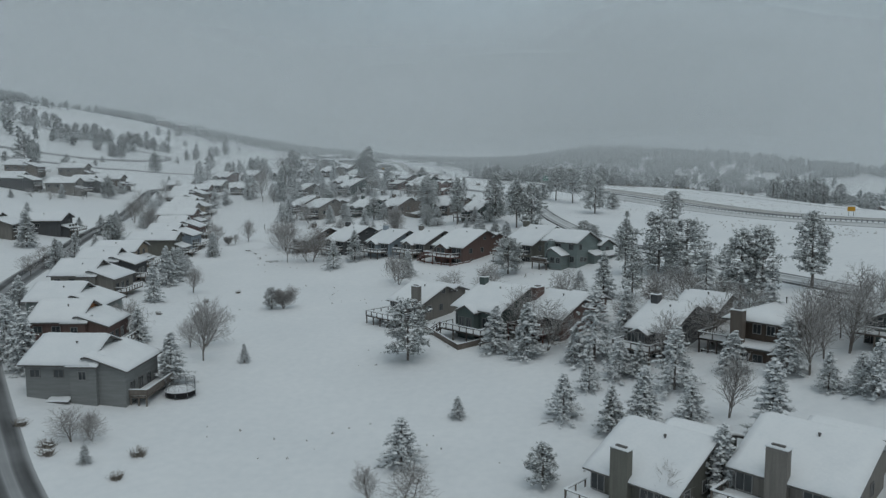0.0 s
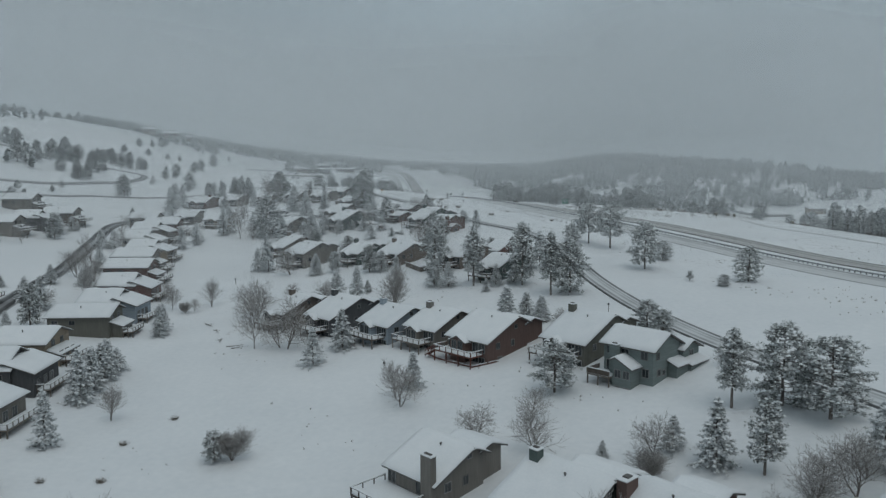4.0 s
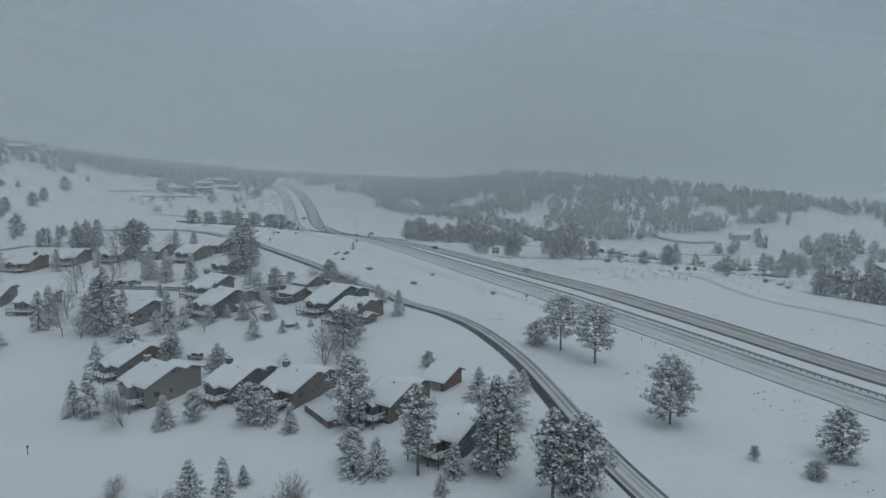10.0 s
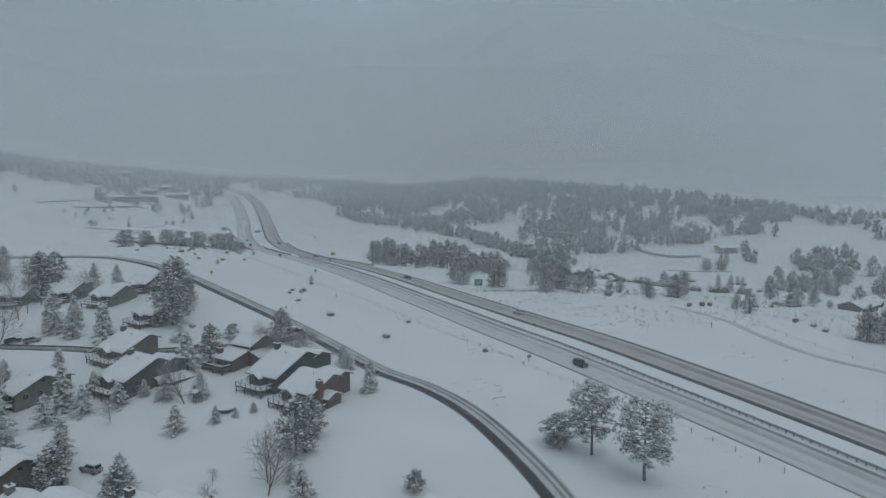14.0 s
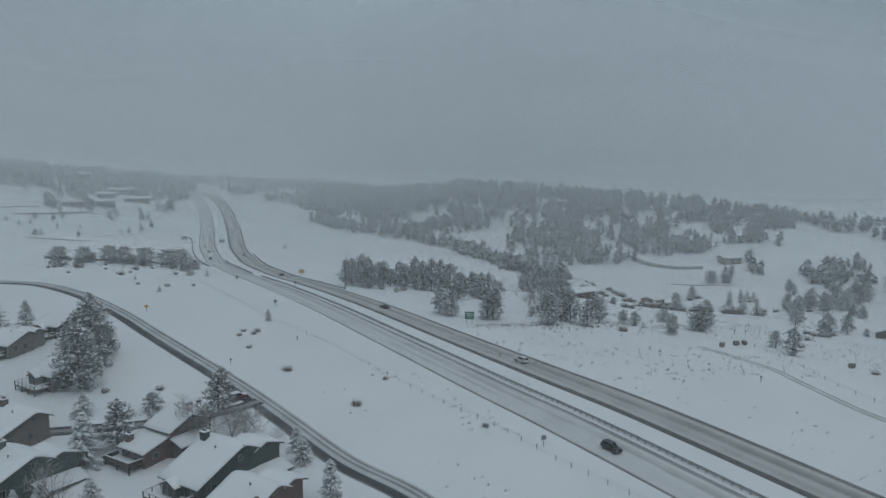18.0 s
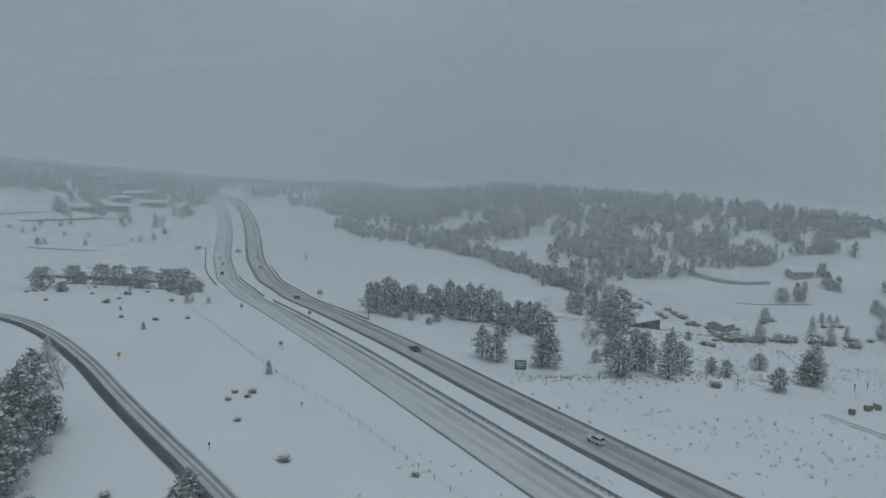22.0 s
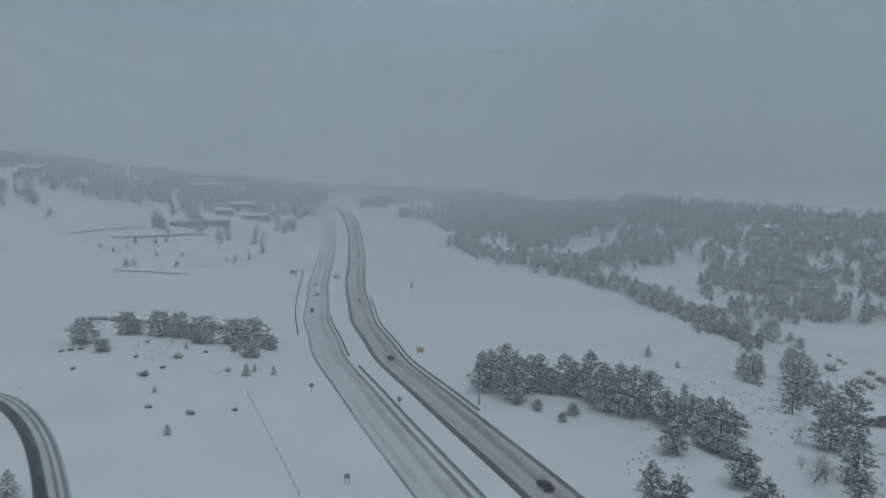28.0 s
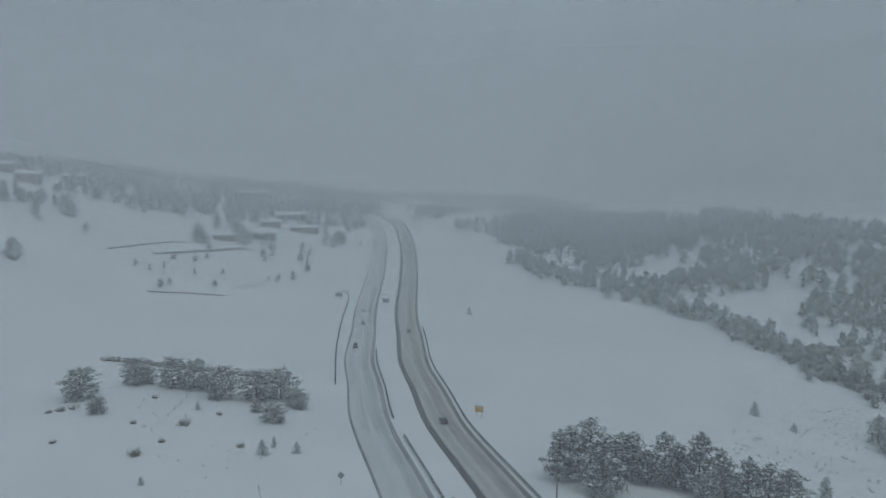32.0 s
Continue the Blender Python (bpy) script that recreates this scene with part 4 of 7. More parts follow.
def brush(seed, label):
    """A dry shrub, one metre high, of many stems, half buried in snow."""
    rng = random.Random(seed)
    v, f = [], []
    for _ in range(150):
        a, e, r = rng.random() * 6.3, 0.35 + rng.random() * 1.1, 0.45 * math.sqrt(rng.random())
        p = Vector((math.cos(a) * r * 1.3, math.sin(a) * r * 1.3, -0.1))
        b = rng.random() * 6.3
        stick(v, f, p, p + Vector((math.cos(b) * math.cos(e), math.sin(b) * math.cos(e), math.sin(e))) * (0.5 + 0.7 * rng.random()), 0.03, 0.012, 3)
    root = tagged(new("shrub"), label, "shrub", "shrubs")
    tagged(mesh_object("stem", v, f, DRY, root), kind="stuff")
    _, _, sv, sf = blade_cloud(rng, [(rng.gauss(0, 0.3), rng.gauss(0, 0.3), 0.30 + 0.4 * rng.random(), 0.5) for _ in range(9)], 0, 0.5, 0.1)
    tagged(mesh_object("snow", sv, sf, TREE_SNOW, root), kind="stuff", label="snow caught among the stems")
    return root


PINES = [pine(11, "tall ponderosa pine with bare lower trunk and frosted needles", 0.28, 0.1, 1.0, 0.22), pine(12, "broad ponderosa pine with rounded snow-dusted crown", 0.13, 0.0, 1.1, 0.28),
         pine(13, "ponderosa pine with ragged snow-laden limbs", 0.22, -0.15, 0.9, 0.25), pine(14, "bushy pine standing low in the snow", 0.06, 0.05, 1.2, 0.38)]
HIGHWAY_PINE = pine(18, "tall flat-topped ponderosa pine with a long bare trunk beside the highway", 0.30, 0.12, 0.9, 0.40, taper=0.64)
KNOLL_PINE = pine(20, "low round-topped pine on the snowy knoll", 0.05, 0.0, 1.5, 0.50, 0.30, 1.35, 0.66)
ROUND_PINE = pine(19, "broad round-crowned ponderosa pine loaded with snow", 0.15, 0.06, 1.1, 0.42, taper=0.72)
SPRUCES = [spruce(21, "snow-laden spruce with drooping white boughs", 0.38), spruce(22, "pointed spruce flocked with snow", 0.31, 15), spruce(23, "wide young fir heavy with fresh snow", 0.46, 12), spruce(24, "grey-green spruce dusted with snow", 0.37, 16, 0.8)]
BARES = [bare_tree(31, "broad leafless cottonwood with fine frosted twigs", 1, 1.5, 7, 26), bare_tree(32, "leafless tree forking into several pale stems", 3, 1.3, 5, 17), bare_tree(33, "slender leafless aspen with upright twigs", 2, 0.85, 5), bare_tree(34, "round-crowned leafless tree grey with frost", 2, 1.55, 6, 22)]
BRUSHES = [brush(41, "dry brown shrub poking through the snow"), brush(42, "small frosted shrub in the snow")]
FAR_PINES = [pine(15, "frosted pine with a rounded crown beyond the houses", 0.09, 0.0, 1.2, 0.33, 0.42, 1.35, 0.80), pine(16, "snow-dusted pine among others on the slope", 0.13, 0.1, 1.1, 0.30, 0.42, 1.35, 0.80), pine(17, "broad grey-green pine dusted with snow", 0.04, -0.1, 1.25, 0.38, 0.42, 1.35, 0.78)]
FAR_SPRUCES = [spruce(25, "snow-laden spruce beside the upper houses", 0.40, 15, 1.0, 1.9), spruce(26, "pointed frosted spruce among the houses", 0.33, 15, 1.0, 1.9), spruce(27, "wide snow-flocked fir among the upper houses", 0.46, 13, 0.9, 1.9)]
FAR_BARES = [bare_tree(35, "leafless frosted tree beyond the houses", 1, 1.4, 6, 17), bare_tree(36, "leafless grey tree with several stems", 2, 1.3, 5, 14)]
THICKETS = [bare_tree(37, "dense rounded leafless bush of many stems", 7, 0.8, 4, 30)]
LIBRARY = THICKETS + [HIGHWAY_PINE, ROUND_PINE, KNOLL_PINE] + PINES + FAR_PINES + SPRUCES + FAR_SPRUCES + BARES + FAR_BARES + BRUSHES


def plant(kinds, spots, seed, vary=0.0):
    """Copies of the kinds at (x, y, height) spots on the ground; each kind's first copy is the built one itself."""
    rng = random.Random(seed)
    for x, y, h in spots:
        h *= 1 + vary * (rng.random() - 0.55)
        ob = kinds[rng.randrange(len(kinds))]
        s = h / (1.0 if ob in BRUSHES else 10.0)
        girth = s * (1.0 if ob in BRUSHES else min(1.2, max(0.72, (9 / h) ** 0.45)))
        m = pose(x, y, ground_z(x, y) - 0.05, 0, 0, rng.random() * 360) @ Matrix.Diagonal((girth * (0.9 + 0.25 * rng.random()), girth * (0.9 + 0.25 * rng.random()), s, 1))
        if ob in LIBRARY:
            LIBRARY.remove(ob)
            ob.matrix_basis = m
        else:
            c = copy_thing(ob, Matrix.Identity(4))
            c.matrix_basis = m


# ---- houses above the meadow ----
terrace_house(21.8, 66.5, 9.2, 14.6, "olive", "olive-green house with a snowy roof, stout chimney and railed deck", chim=2)
terrace_house(35.5, 61.4, 10.1, 14.6, "taupe", "brown-grey house with snow-covered roof and broad chimney", chim=2)
terrace_house(-4.5, 144.5, 9.2, 13.4, "taupe", "weathered grey-brown house with a tall deck on posts", chim=2, deck_out=6.0, deck_wood=DARK_DECK, chim_at=0.42)
terrace_house(10, 128.8, 10.9, 15.7, "darkgreen", "dark green house with a deep railed deck and snowy roof", chim=-1, high=6.4, stairs=True, deck_wood=DARK_DECK)
terrace_house(20.5, 125, 8.4, 14.6, "redbrown", "dark red-brown house behind bare trees", chim=3, deck_wood=REDWOOD)
terrace_house(34.5, 110, 6.9, 14.6, "charcoal", "dark wooden house with a plain snowy roof", chim=-1)
lodge_house(48.2, 103.6, "umber", "tall brown two-storey house with a hipped roof and wide chimney")
terrace_house(67, 97, 9.2, 14.6, "darkgreen", "dark teal house with a broad snowy roof", chim=0)
terrace_house(45.0, 119.8, 7.0, 6.6, "brown", "brown house with a low snow-covered roof", wing=0.0, chim=0, high=4.8)
tall_house(30.8, 174.8, "teal", "large grey-green two-storey house with a chimneyed bay and side wing")
terrace_house(23, 188.8, 9.7, 19, "olive", "olive-grey house with a long deck and snowy roof", chim=-1)
terrace_house(5.3, 195.7, 10.9, 17.9, "redbrown", "dark red-brown house with a wide railed deck and outside stairs", deck_wood=REDWOOD, chim=0, stairs=True)
terrace_house(-5.2, 207.4, 9.2, 14.6, "taupe", "taupe house with a curved deck under snow", chim=-1)
terrace_house(-15.7, 214, 10.1, 14.6, "bluegrey", "pale blue-grey house with a deck on white posts", chim=-1)
terrace_house(-30, 223.8, 9.7, 17.9, "charcoal", "black-stained house with a big snowy roof", chim=-1)
terrace_house(-42.9, 233, 7.6, 15.7, "brown", "brown house half hidden by a bare tree", chim=-1)
terrace_house(-51, 302.7, 10.9, 14.6, "taupe", "taupe two-storey house with small windows", chim=-1, high=6.2)
terrace_house(-32, 298.7, 9.2, 13.4, "darkgreen", "dark green house with steep snow-covered gable", chim=-1)
terrace_house(-18, 290.5, 9.7, 13.4, "brown", "brown house with a snow-covered roof and chimney", chim=-1)
terrace_house(1.7, 276, 7.6, 13.4, "brown", "brown house hidden among tall pines", chim=0)
terrace_house(12, 257, 7.6, 13.4, "darkgreen", "dark green house with a deck beneath tall pines", chim=0)
terrace_house(14.3, 289, 5.9, 6.7, "maroon", "small maroon garage with a snowy roof", wing=0.0, chim=0, high=4.0)
terrace_house(-62, 322, 8.4, 11.2, "brown", "low house with a snow-covered roof behind pines", wing=0.0, chim=-1)
terrace_house(-69.5, 364, 7.6, 13.4, "taupe", "taupe house with a snow-covered roof", chim=0)
terrace_house(-50.5, 384, 10.9, 10.1, "brown", "brown house with a broad snowy roof", wing=0.0, chim=-1)
terrace_house(-46, 364, 9.7, 16.8, "darkgreen", "grey-green house with a long snow-covered roof", chim=-1, side="shed")
stepped_house(-21.5, 372.5, "redbrown", "red-brown house with a small upper gable over a lower snowy roof")
terrace_house(-11.5, 357, 9.2, 19, "darkgreen", "dark green house with a long sloping snowy roof", chim=-1, side="shed")
terrace_house(-3.7, 346, 9.2, 13.4, "redbrown", "dark red house with a deck and a chimney", chim=0, deck_wood=REDWOOD, side="gable")
terrace_house(-130, 445, 10.9, 12.3, "redbrown", "red-brown house with a balcony at the top of the estate", turn=-20, chim=1)
terrace_house(-116, 455, 10.1, 12.3, "brown", "brown house with a broad snowy roof", turn=-20, chim=0)
terrace_house(-98, 455, 9.2, 11.2, "brown", "brown house with a snow-covered roof among pines", turn=-20, chim=0)
terrace_house(-82, 452, 8.4, 11.2, "taupe", "low house under snow among firs", turn=-30, chim=0)
terrace_house(-66, 440, 9.2, 11.2, "taupe", "taupe house with a snowy gable", turn=-35, chim=0)
terrace_house(-58, 454, 8.4, 10.1, "brown", "brown house with a small snowy roof", turn=-35, chim=0)
terrace_house(-48.6, 413.5, 9.0, 9.5, "taupe", "taupe house with a snow-covered roof and a low deck", chim=0)
terrace_house(-101, 383, 10.1, 11.2, "tan", "pale tan house whose gable looks down the meadow", turn=-8, chim=0)
terrace_house(-118, 391, 9.2, 11.2, "taupe", "grey-brown house at the head of the meadow", turn=-8, chim=0)

# ---- houses along the street ----
street_house(-44.4, 99.8, 14, 12, "grey", "grey house with a snowy deck looking on the meadow", turn=-2, high=6.5, bay=True, drop=0.2)
street_house(-57.6, 123.4, 12.5, 11.5, "redbrown", "red-brown house with an orange gable under snow", turn=4, high=5.9, drop=0.3, clad=ORANGE)
# near corner of the tall part, colour, gable-and-lean-to or one long gable, width, depth
STREET = [(-71.8, 140.6, "teal", True, 14, 12), (-81, 166.5, "taupe", True, 14, 12.5), (-84.6, 186.4, "charcoal", True, 14, 12), (-86.5, 204.2, "tan", False, 14, 11.5), (-83.8, 227.5, "olive", False, 17, 10), (-88.3, 240.5, "bluegrey", True, 14.5, 11.5),
          (-93, 262, "maroon", True, 14.5, 12), (-96.5, 282.5, "redbrown", False, 16, 10.5), (-101, 297.3, "brown", False, 15, 10.5), (-107, 313, "tan", True, 14, 11.5), (-115, 328.5, "white", True, 14, 11), (-118, 344.5, "brown", True, 14, 11.5), (-115.5, 361.5, "redbrown", False, 16, 11), (-128, 371, "taupe", False, 13, 10)]
HUE = {"teal": "grey-green", "olive": "olive", "charcoal": "charcoal", "tan": "tan", "grey": "grey", "bluegrey": "blue-grey", "maroon": "dark red", "taupe": "taupe", "brown": "brown", "white": "pale cream", "redbrown": "red-brown"}
for i, (x, y, c, cross, w, d) in enumerate(STREET):
    ahead = w * (0.38 if cross else 0.16)
    street_house(x + ahead, y, w, d, c, HUE[c] + (" house with a dark upper gable and snowy lean-to roof" if cross else " house with one long snowy roof and a low deck"), turn=(3, 1, 5, 2)[i % 4], high=5.3 + 0.3 * (i % 3), cross=cross, drop=0.3)
ACROSS = [(-122, 238, "charcoal"), (-131, 222, "taupe"), (-160, 324, "taupe"), (-157, 340, "charcoal"), (-154, 356, "brown"), (-176, 316, "charcoal"), (-176, 366, "taupe"), (-190, 345, "brown")]
for i, (x, y, c) in enumerate(ACROSS):
    street_house(x, y, 14, 11, c, HUE[c] + " house under snow across the street", turn=6, high=4.8, cross=i % 2 == 1, group="houses across the street", drop=0.9)

# ---- far buildings ----
for x, y, w, d, c, turn, hh in ((146, 568, 16, 8, "redbrown", 20, 3.4), (217, 622, 11, 9, "tan", 30, 3.6), (172, 752, 15, 9, "brown", 0, 4.0), (336, 724, 15, 9, "tan", 0, 4.2), (109, 1120, 18, 10, "brown", 0, 4.2), (150, 1060, 18, 9, "tan", 0, 4.0), (252, 850, 14, 9, "brown", 0, 4.0),
                            (-334, 956, 18, 12, "maroon", 25, 6), (-322, 1000, 18, 12, "brown", 25, 6), (-350, 930, 16, 12, "brown", 25, 6), (-372, 985, 16, 12, "redbrown", 25, 6)):
    root = house_root(x, y, turn, HUE[c] + " building under snow on the far hillside", group="far houses")
    block(root, -w / 2, -d / 2, w / 2, d / 2, -3, hh, "x", PAINT[c], pitch=0.35)
    for k in range(4):
        window(root, -w * 0.36 + k * w * 0.24, -d / 2 - 0.02, hh - 1.5, 1.4, 1.3, "y-")


# ---- houses, track and hay beyond the highway ----
for x, y, w, d, c, turn, hh, label in ((259, 490, 17, 11, "brown", 25, 2.6, "low brown house with a snowy gabled roof beyond the highway"), (279, 506, 13, 9, "brown", 25, 2.4, "brown barn with a snowy roof beside a house"),
                                       (338, 556, 20, 11, "redbrown", 20, 3.0, "long red-brown house under snow among trees"), (392, 606, 18, 10, "taupe", 15, 3.2, "taupe house under snow at the edge of the valley")):
    root = house_root(x, y, turn, label, group="houses beyond the highway")
    block(root, -w / 2, -d / 2, w / 2, d / 2, -3, hh, "x", PAINT[c], pitch=0.40)
    block(root, -w * 0.34, -d / 2 - 2.6, -w * 0.06, -d / 2 - 0.003, -3, hh - 0.6, "y", PAINT[c], pitch=0.5, over=0.5, snow=0.25)
    for k in range(3):
        window(root, w * (0.08 + 0.16 * k), -d / 2 - 0.02, hh - 1.4, 1.4, 1.2, "y-")
TRACK_MAT = road_material("rutted_farm_track", (0.20, 0.19, 0.18), (0.80, 0.81, 0.82), [(-0.8, 0.45, 0.42), (0.8, 0.45, 0.34)], 0.44)
ribbon("road_track", spline([(130.5, 436), (134, 421), (136.5, 408), (135.5, 395), (135.5, 375), (139.5, 361.5), (146.5, 352.5), (157.6, 334.5), (176, 306)]), -1.3, 1.3, TRACK_MAT, "narrow rutted farm track across the snowy slope", strips=6, lift=0.10)
STRAW = two_tone("weathered_straw", (0.13, 0.11, 0.085), (0.26, 0.225, 0.18), 2.5, 0.9, 0.03)


def hay_bale(x, y, turn):
    root = tagged(new("hay_bale"), "round weathered straw bale capped with snow", "hay bale", "hay bales")
    root.matrix_world = pose(x, y, ground_z(x, y), 0, 0, turn)
    bm = bmesh.new()
    bmesh.ops.create_cone(bm, cap_ends=True, segments=18, radius1=0.85, radius2=0.85, depth=1.5, matrix=Matrix.Translation((0, 0, 0.8)) @ Matrix.Rotation(radians(90), 4, "Y"))
    bmesh.ops.bevel(bm, geom=[e for e in bm.edges if abs(e.verts[0].co.x - e.verts[1].co.x) < 0.01], offset=0.1, segments=2, affect="EDGES")
    part("bale", bm, STRAW, root)
    part("snow_cap", bevelled(0.08, -0.7, -0.42, 1.58, 0.7, 0.42, 1.76), ROOF_SNOW, root, "cap of snow")


for x, y, turn in ((168.6, 415.6, 20), (138.5, 436, 50), (146, 439.5, 10), (150, 441, 70)):
    hay_bale(x, y, turn)


# ---- far woods on the ridges ----
def far_woods(name, label, seed, count, inside, low, high):
    """Many small ragged conifers on a hillside, joined in one mesh; some of their boughs carry snow."""
    rng = random.Random(seed)
    v, f, snowy = [], [], []
    while count:
        x, y, w = inside(rng)
        if not w:
            continue
        count -= 1
        z, h, turn = ground_z(x, y) - 0.5, low + (high - low) * rng.random() ** 1.3, rng.random() * 6
        wide = h * (0.19 + 0.13 * rng.random())
        for t, swell in enumerate((0.70, 1.0, 1.05, 0.98, 0.82, 0.60)):
            n, b = 9, len(v)
            zb, zt = z + h * (0.10 + 0.135 * t), z + h * (0.34 + 0.134 * t)
            r = wide * swell * (0.85 + 0.3 * rng.random())
            ox, oy = rng.gauss(0, 0.05) * h, rng.gauss(0, 0.05) * h
            for k in range(n):
                q = r * (0.68 + 0.50 * rng.random())
                a = turn + t + 2 * math.pi * k / n
                v.append((x + ox + q * math.cos(a), y + oy + q * math.sin(a), zb + h * 0.10 * rng.random()))
            v.append((x + ox * 0.5, y + oy * 0.5, min(zt, z + h)))
            f += [(b + k, b + (k + 1) % n, b + n) for k in range(n)]
            snowy += [rng.random() < 0.03 for _ in range(n)]
    ob = mesh_object(name, v, f, (WOODS, TREE_SNOW))
    ob.data.polygons.foreach_set("material_index", np.array(snowy, dtype=np.int32))
    return tagged(ob, label, "woods", kind="stuff")


def cover(x, y, seed, scale=0.02):
    """How thickly trees stand at a place: stands and clearings, with small gaps inside them."""
    return noise.noise(Vector((x * scale, y * scale, seed))) + 0.75 * noise.noise(Vector((x * 0.075, y * 0.075, seed + 3)))


def ridge_right(rng):
    x, y = rng.uniform(-10, 640), rng.uniform(735, 1120)
    front = 990 - 1.94 * (x - 20) if x < 120 else max(742 + 0.05 * (x - 300), 796 - 0.27 * (x - 120))
    crest = np.interp(x, (120, 182, 215, 250, 290, 360, 445, 495, 560, 640), (1080, 945, 906, 884, 868, 840, 824, 788, 760, 745))
    return x, y, front + (34 if x < 190 else 12) + 24 * noise.noise(Vector((x * 0.02, 0, 2))) < y < crest and cover(x, y, 7.0) + rng.gauss(0, 0.26) > (0.12 if y < front + 80 else -0.02) and x > 10 + 40 * noise.noise(Vector((0, y * 0.012, 3)))


def tree_line(rng):
    s = rng.random() * 4.6
    k, t = int(s), s - int(s)
    line = [(38, 935), (62, 882), (100, 838), (130, 782), (155, 722), (176, 676)]
    x, y = line[k][0] * (1 - t) + line[k + 1][0] * t, line[k][1] * (1 - t) + line[k + 1][1] * t
    return x + 4 + rng.gauss(0, 5), y + rng.gauss(0, 7), cover(x, y, 2.0, 0.03) > -0.35


def ridge_left(rng):
    x, y = rng.uniform(-620, -90), rng.uniform(700, 1350)
    return x, y, y > 930 + 0.35 * (x + 300) and cover(x, y, 1.0, 0.012) + rng.gauss(0, 0.2) > 0.05


def slope_left(rng):
    x, y = rng.uniform(-560, -190), rng.uniform(380, 900)
    d = noise.noise(Vector((x * 0.014, y * 0.014, 5.0)))
    crest = abs(y - 452 - 0.25 * (x + 240)) < 22 and x < -226
    return x, y, (d > 0.25 and x < -215 - 0.1 * (y - 380)) or (crest and rng.random() < 0.6)


def valley_right(rng):
    x, y = rng.uniform(180, 640), rng.uniform(600, 800)
    slope = y > 738 + 0.12 * abs(x - 240) and x < 330
    return x, y, (slope and cover(x, y, 9.0) + rng.gauss(0, 0.25) > 0.08) or (x > 300 + 0.4 * (720 - y) and cover(x, y, 9.0) > 0.38)


def far_end(rng):
    x, y = rng.uniform(-260, 120), rng.uniform(1010, 1420)
    d = noise.noise(Vector((x * 0.013, y * 0.013, 4.0)))
    return x, y, d > -0.1 and abs(x + 60 + (y - 1000) * 0.22) > 32


far_woods("woods_ridge", "dense frosted pine woods on the far ridge", 51, 3300, ridge_right, 5, 13)
far_woods("woods_tree_line", "line of frosted pines behind the white knoll", 52, 330, tree_line, 4, 11)
far_woods("woods_hill", "hazy pine woods on the far hill", 53, 1700, ridge_left, 6, 13)
far_woods("woods_slope", "scattered dark pines on a white hillside", 54, 400, slope_left, 5, 12)
far_woods("woods_valley", "groups of frosted pines on the valley floor", 55, 640, valley_right, 5, 12)
far_woods("woods_far_end", "pine woods fading where the valley ends", 56, 800, far_end, 6, 12)


# ---- mist: thin see-through sheets across the valley that stand in for haze ----
HAZE, mn, ml, mb = node_material("sheet_haze")
mn.remove(mb)
m_out = next(k for k in mn if k.type == "OUTPUT_MATERIAL")
m_clear, m_dif, m_trl, m_half, m_mix = (mn.new("ShaderNode" + k) for k in ("BsdfTransparent", "BsdfDiffuse", "BsdfTranslucent", "MixShader", "MixShader"))
# haze put into the sheet: pale colour mixed with clear by its density
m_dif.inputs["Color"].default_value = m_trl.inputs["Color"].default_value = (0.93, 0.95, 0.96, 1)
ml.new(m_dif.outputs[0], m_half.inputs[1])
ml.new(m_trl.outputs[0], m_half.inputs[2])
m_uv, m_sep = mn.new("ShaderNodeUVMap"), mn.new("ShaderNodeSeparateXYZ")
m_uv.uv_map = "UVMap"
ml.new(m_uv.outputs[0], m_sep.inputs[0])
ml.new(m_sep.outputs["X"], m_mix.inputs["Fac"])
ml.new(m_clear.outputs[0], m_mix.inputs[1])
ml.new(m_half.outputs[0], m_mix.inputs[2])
ml.new(m_mix.outputs[0], m_out.inputs[0])


def mist_curtain(y, density, top, seed, x0=-1800, x1=2001, inner=None):
    """One sheet of stand-in haze; it thins out into nothing at the ground, high up and towards its inner end, and
    thickens at the cloud base round the hilltops. The first texture coordinate is its density.
    """
    xs = np.arange(x0, x1, 40.0)
    ys = np.full_like(xs, y)
    g = ground_heights(xs, ys)
    ends = np.ones_like(xs) if inner is None else np.clip(abs(xs - inner) / 160, 0, 1)
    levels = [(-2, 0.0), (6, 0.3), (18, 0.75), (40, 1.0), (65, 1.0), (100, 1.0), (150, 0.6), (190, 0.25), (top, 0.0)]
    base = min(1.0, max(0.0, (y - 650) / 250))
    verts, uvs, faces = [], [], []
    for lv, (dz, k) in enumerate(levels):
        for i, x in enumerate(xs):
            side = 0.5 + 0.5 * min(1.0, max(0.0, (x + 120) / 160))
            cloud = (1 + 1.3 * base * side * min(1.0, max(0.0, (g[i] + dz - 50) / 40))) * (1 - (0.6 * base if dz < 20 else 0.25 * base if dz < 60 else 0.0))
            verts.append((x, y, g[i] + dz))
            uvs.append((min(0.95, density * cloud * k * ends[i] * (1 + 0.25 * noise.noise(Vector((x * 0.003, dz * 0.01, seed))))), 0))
    n = len(xs)
    for lv in range(len(levels) - 1):
        faces += [(lv * n + i, lv * n + i + 1, (lv + 1) * n + i + 1, (lv + 1) * n + i) for i in range(n - 1)]
    ob = mesh_object("mist_curtain", verts, faces, HAZE, uvs=uvs, smooth=True)
    return tagged(ob, "pale see-through sheet standing in for haze across the valley", "mist", "mist curtains", kind="stuff")


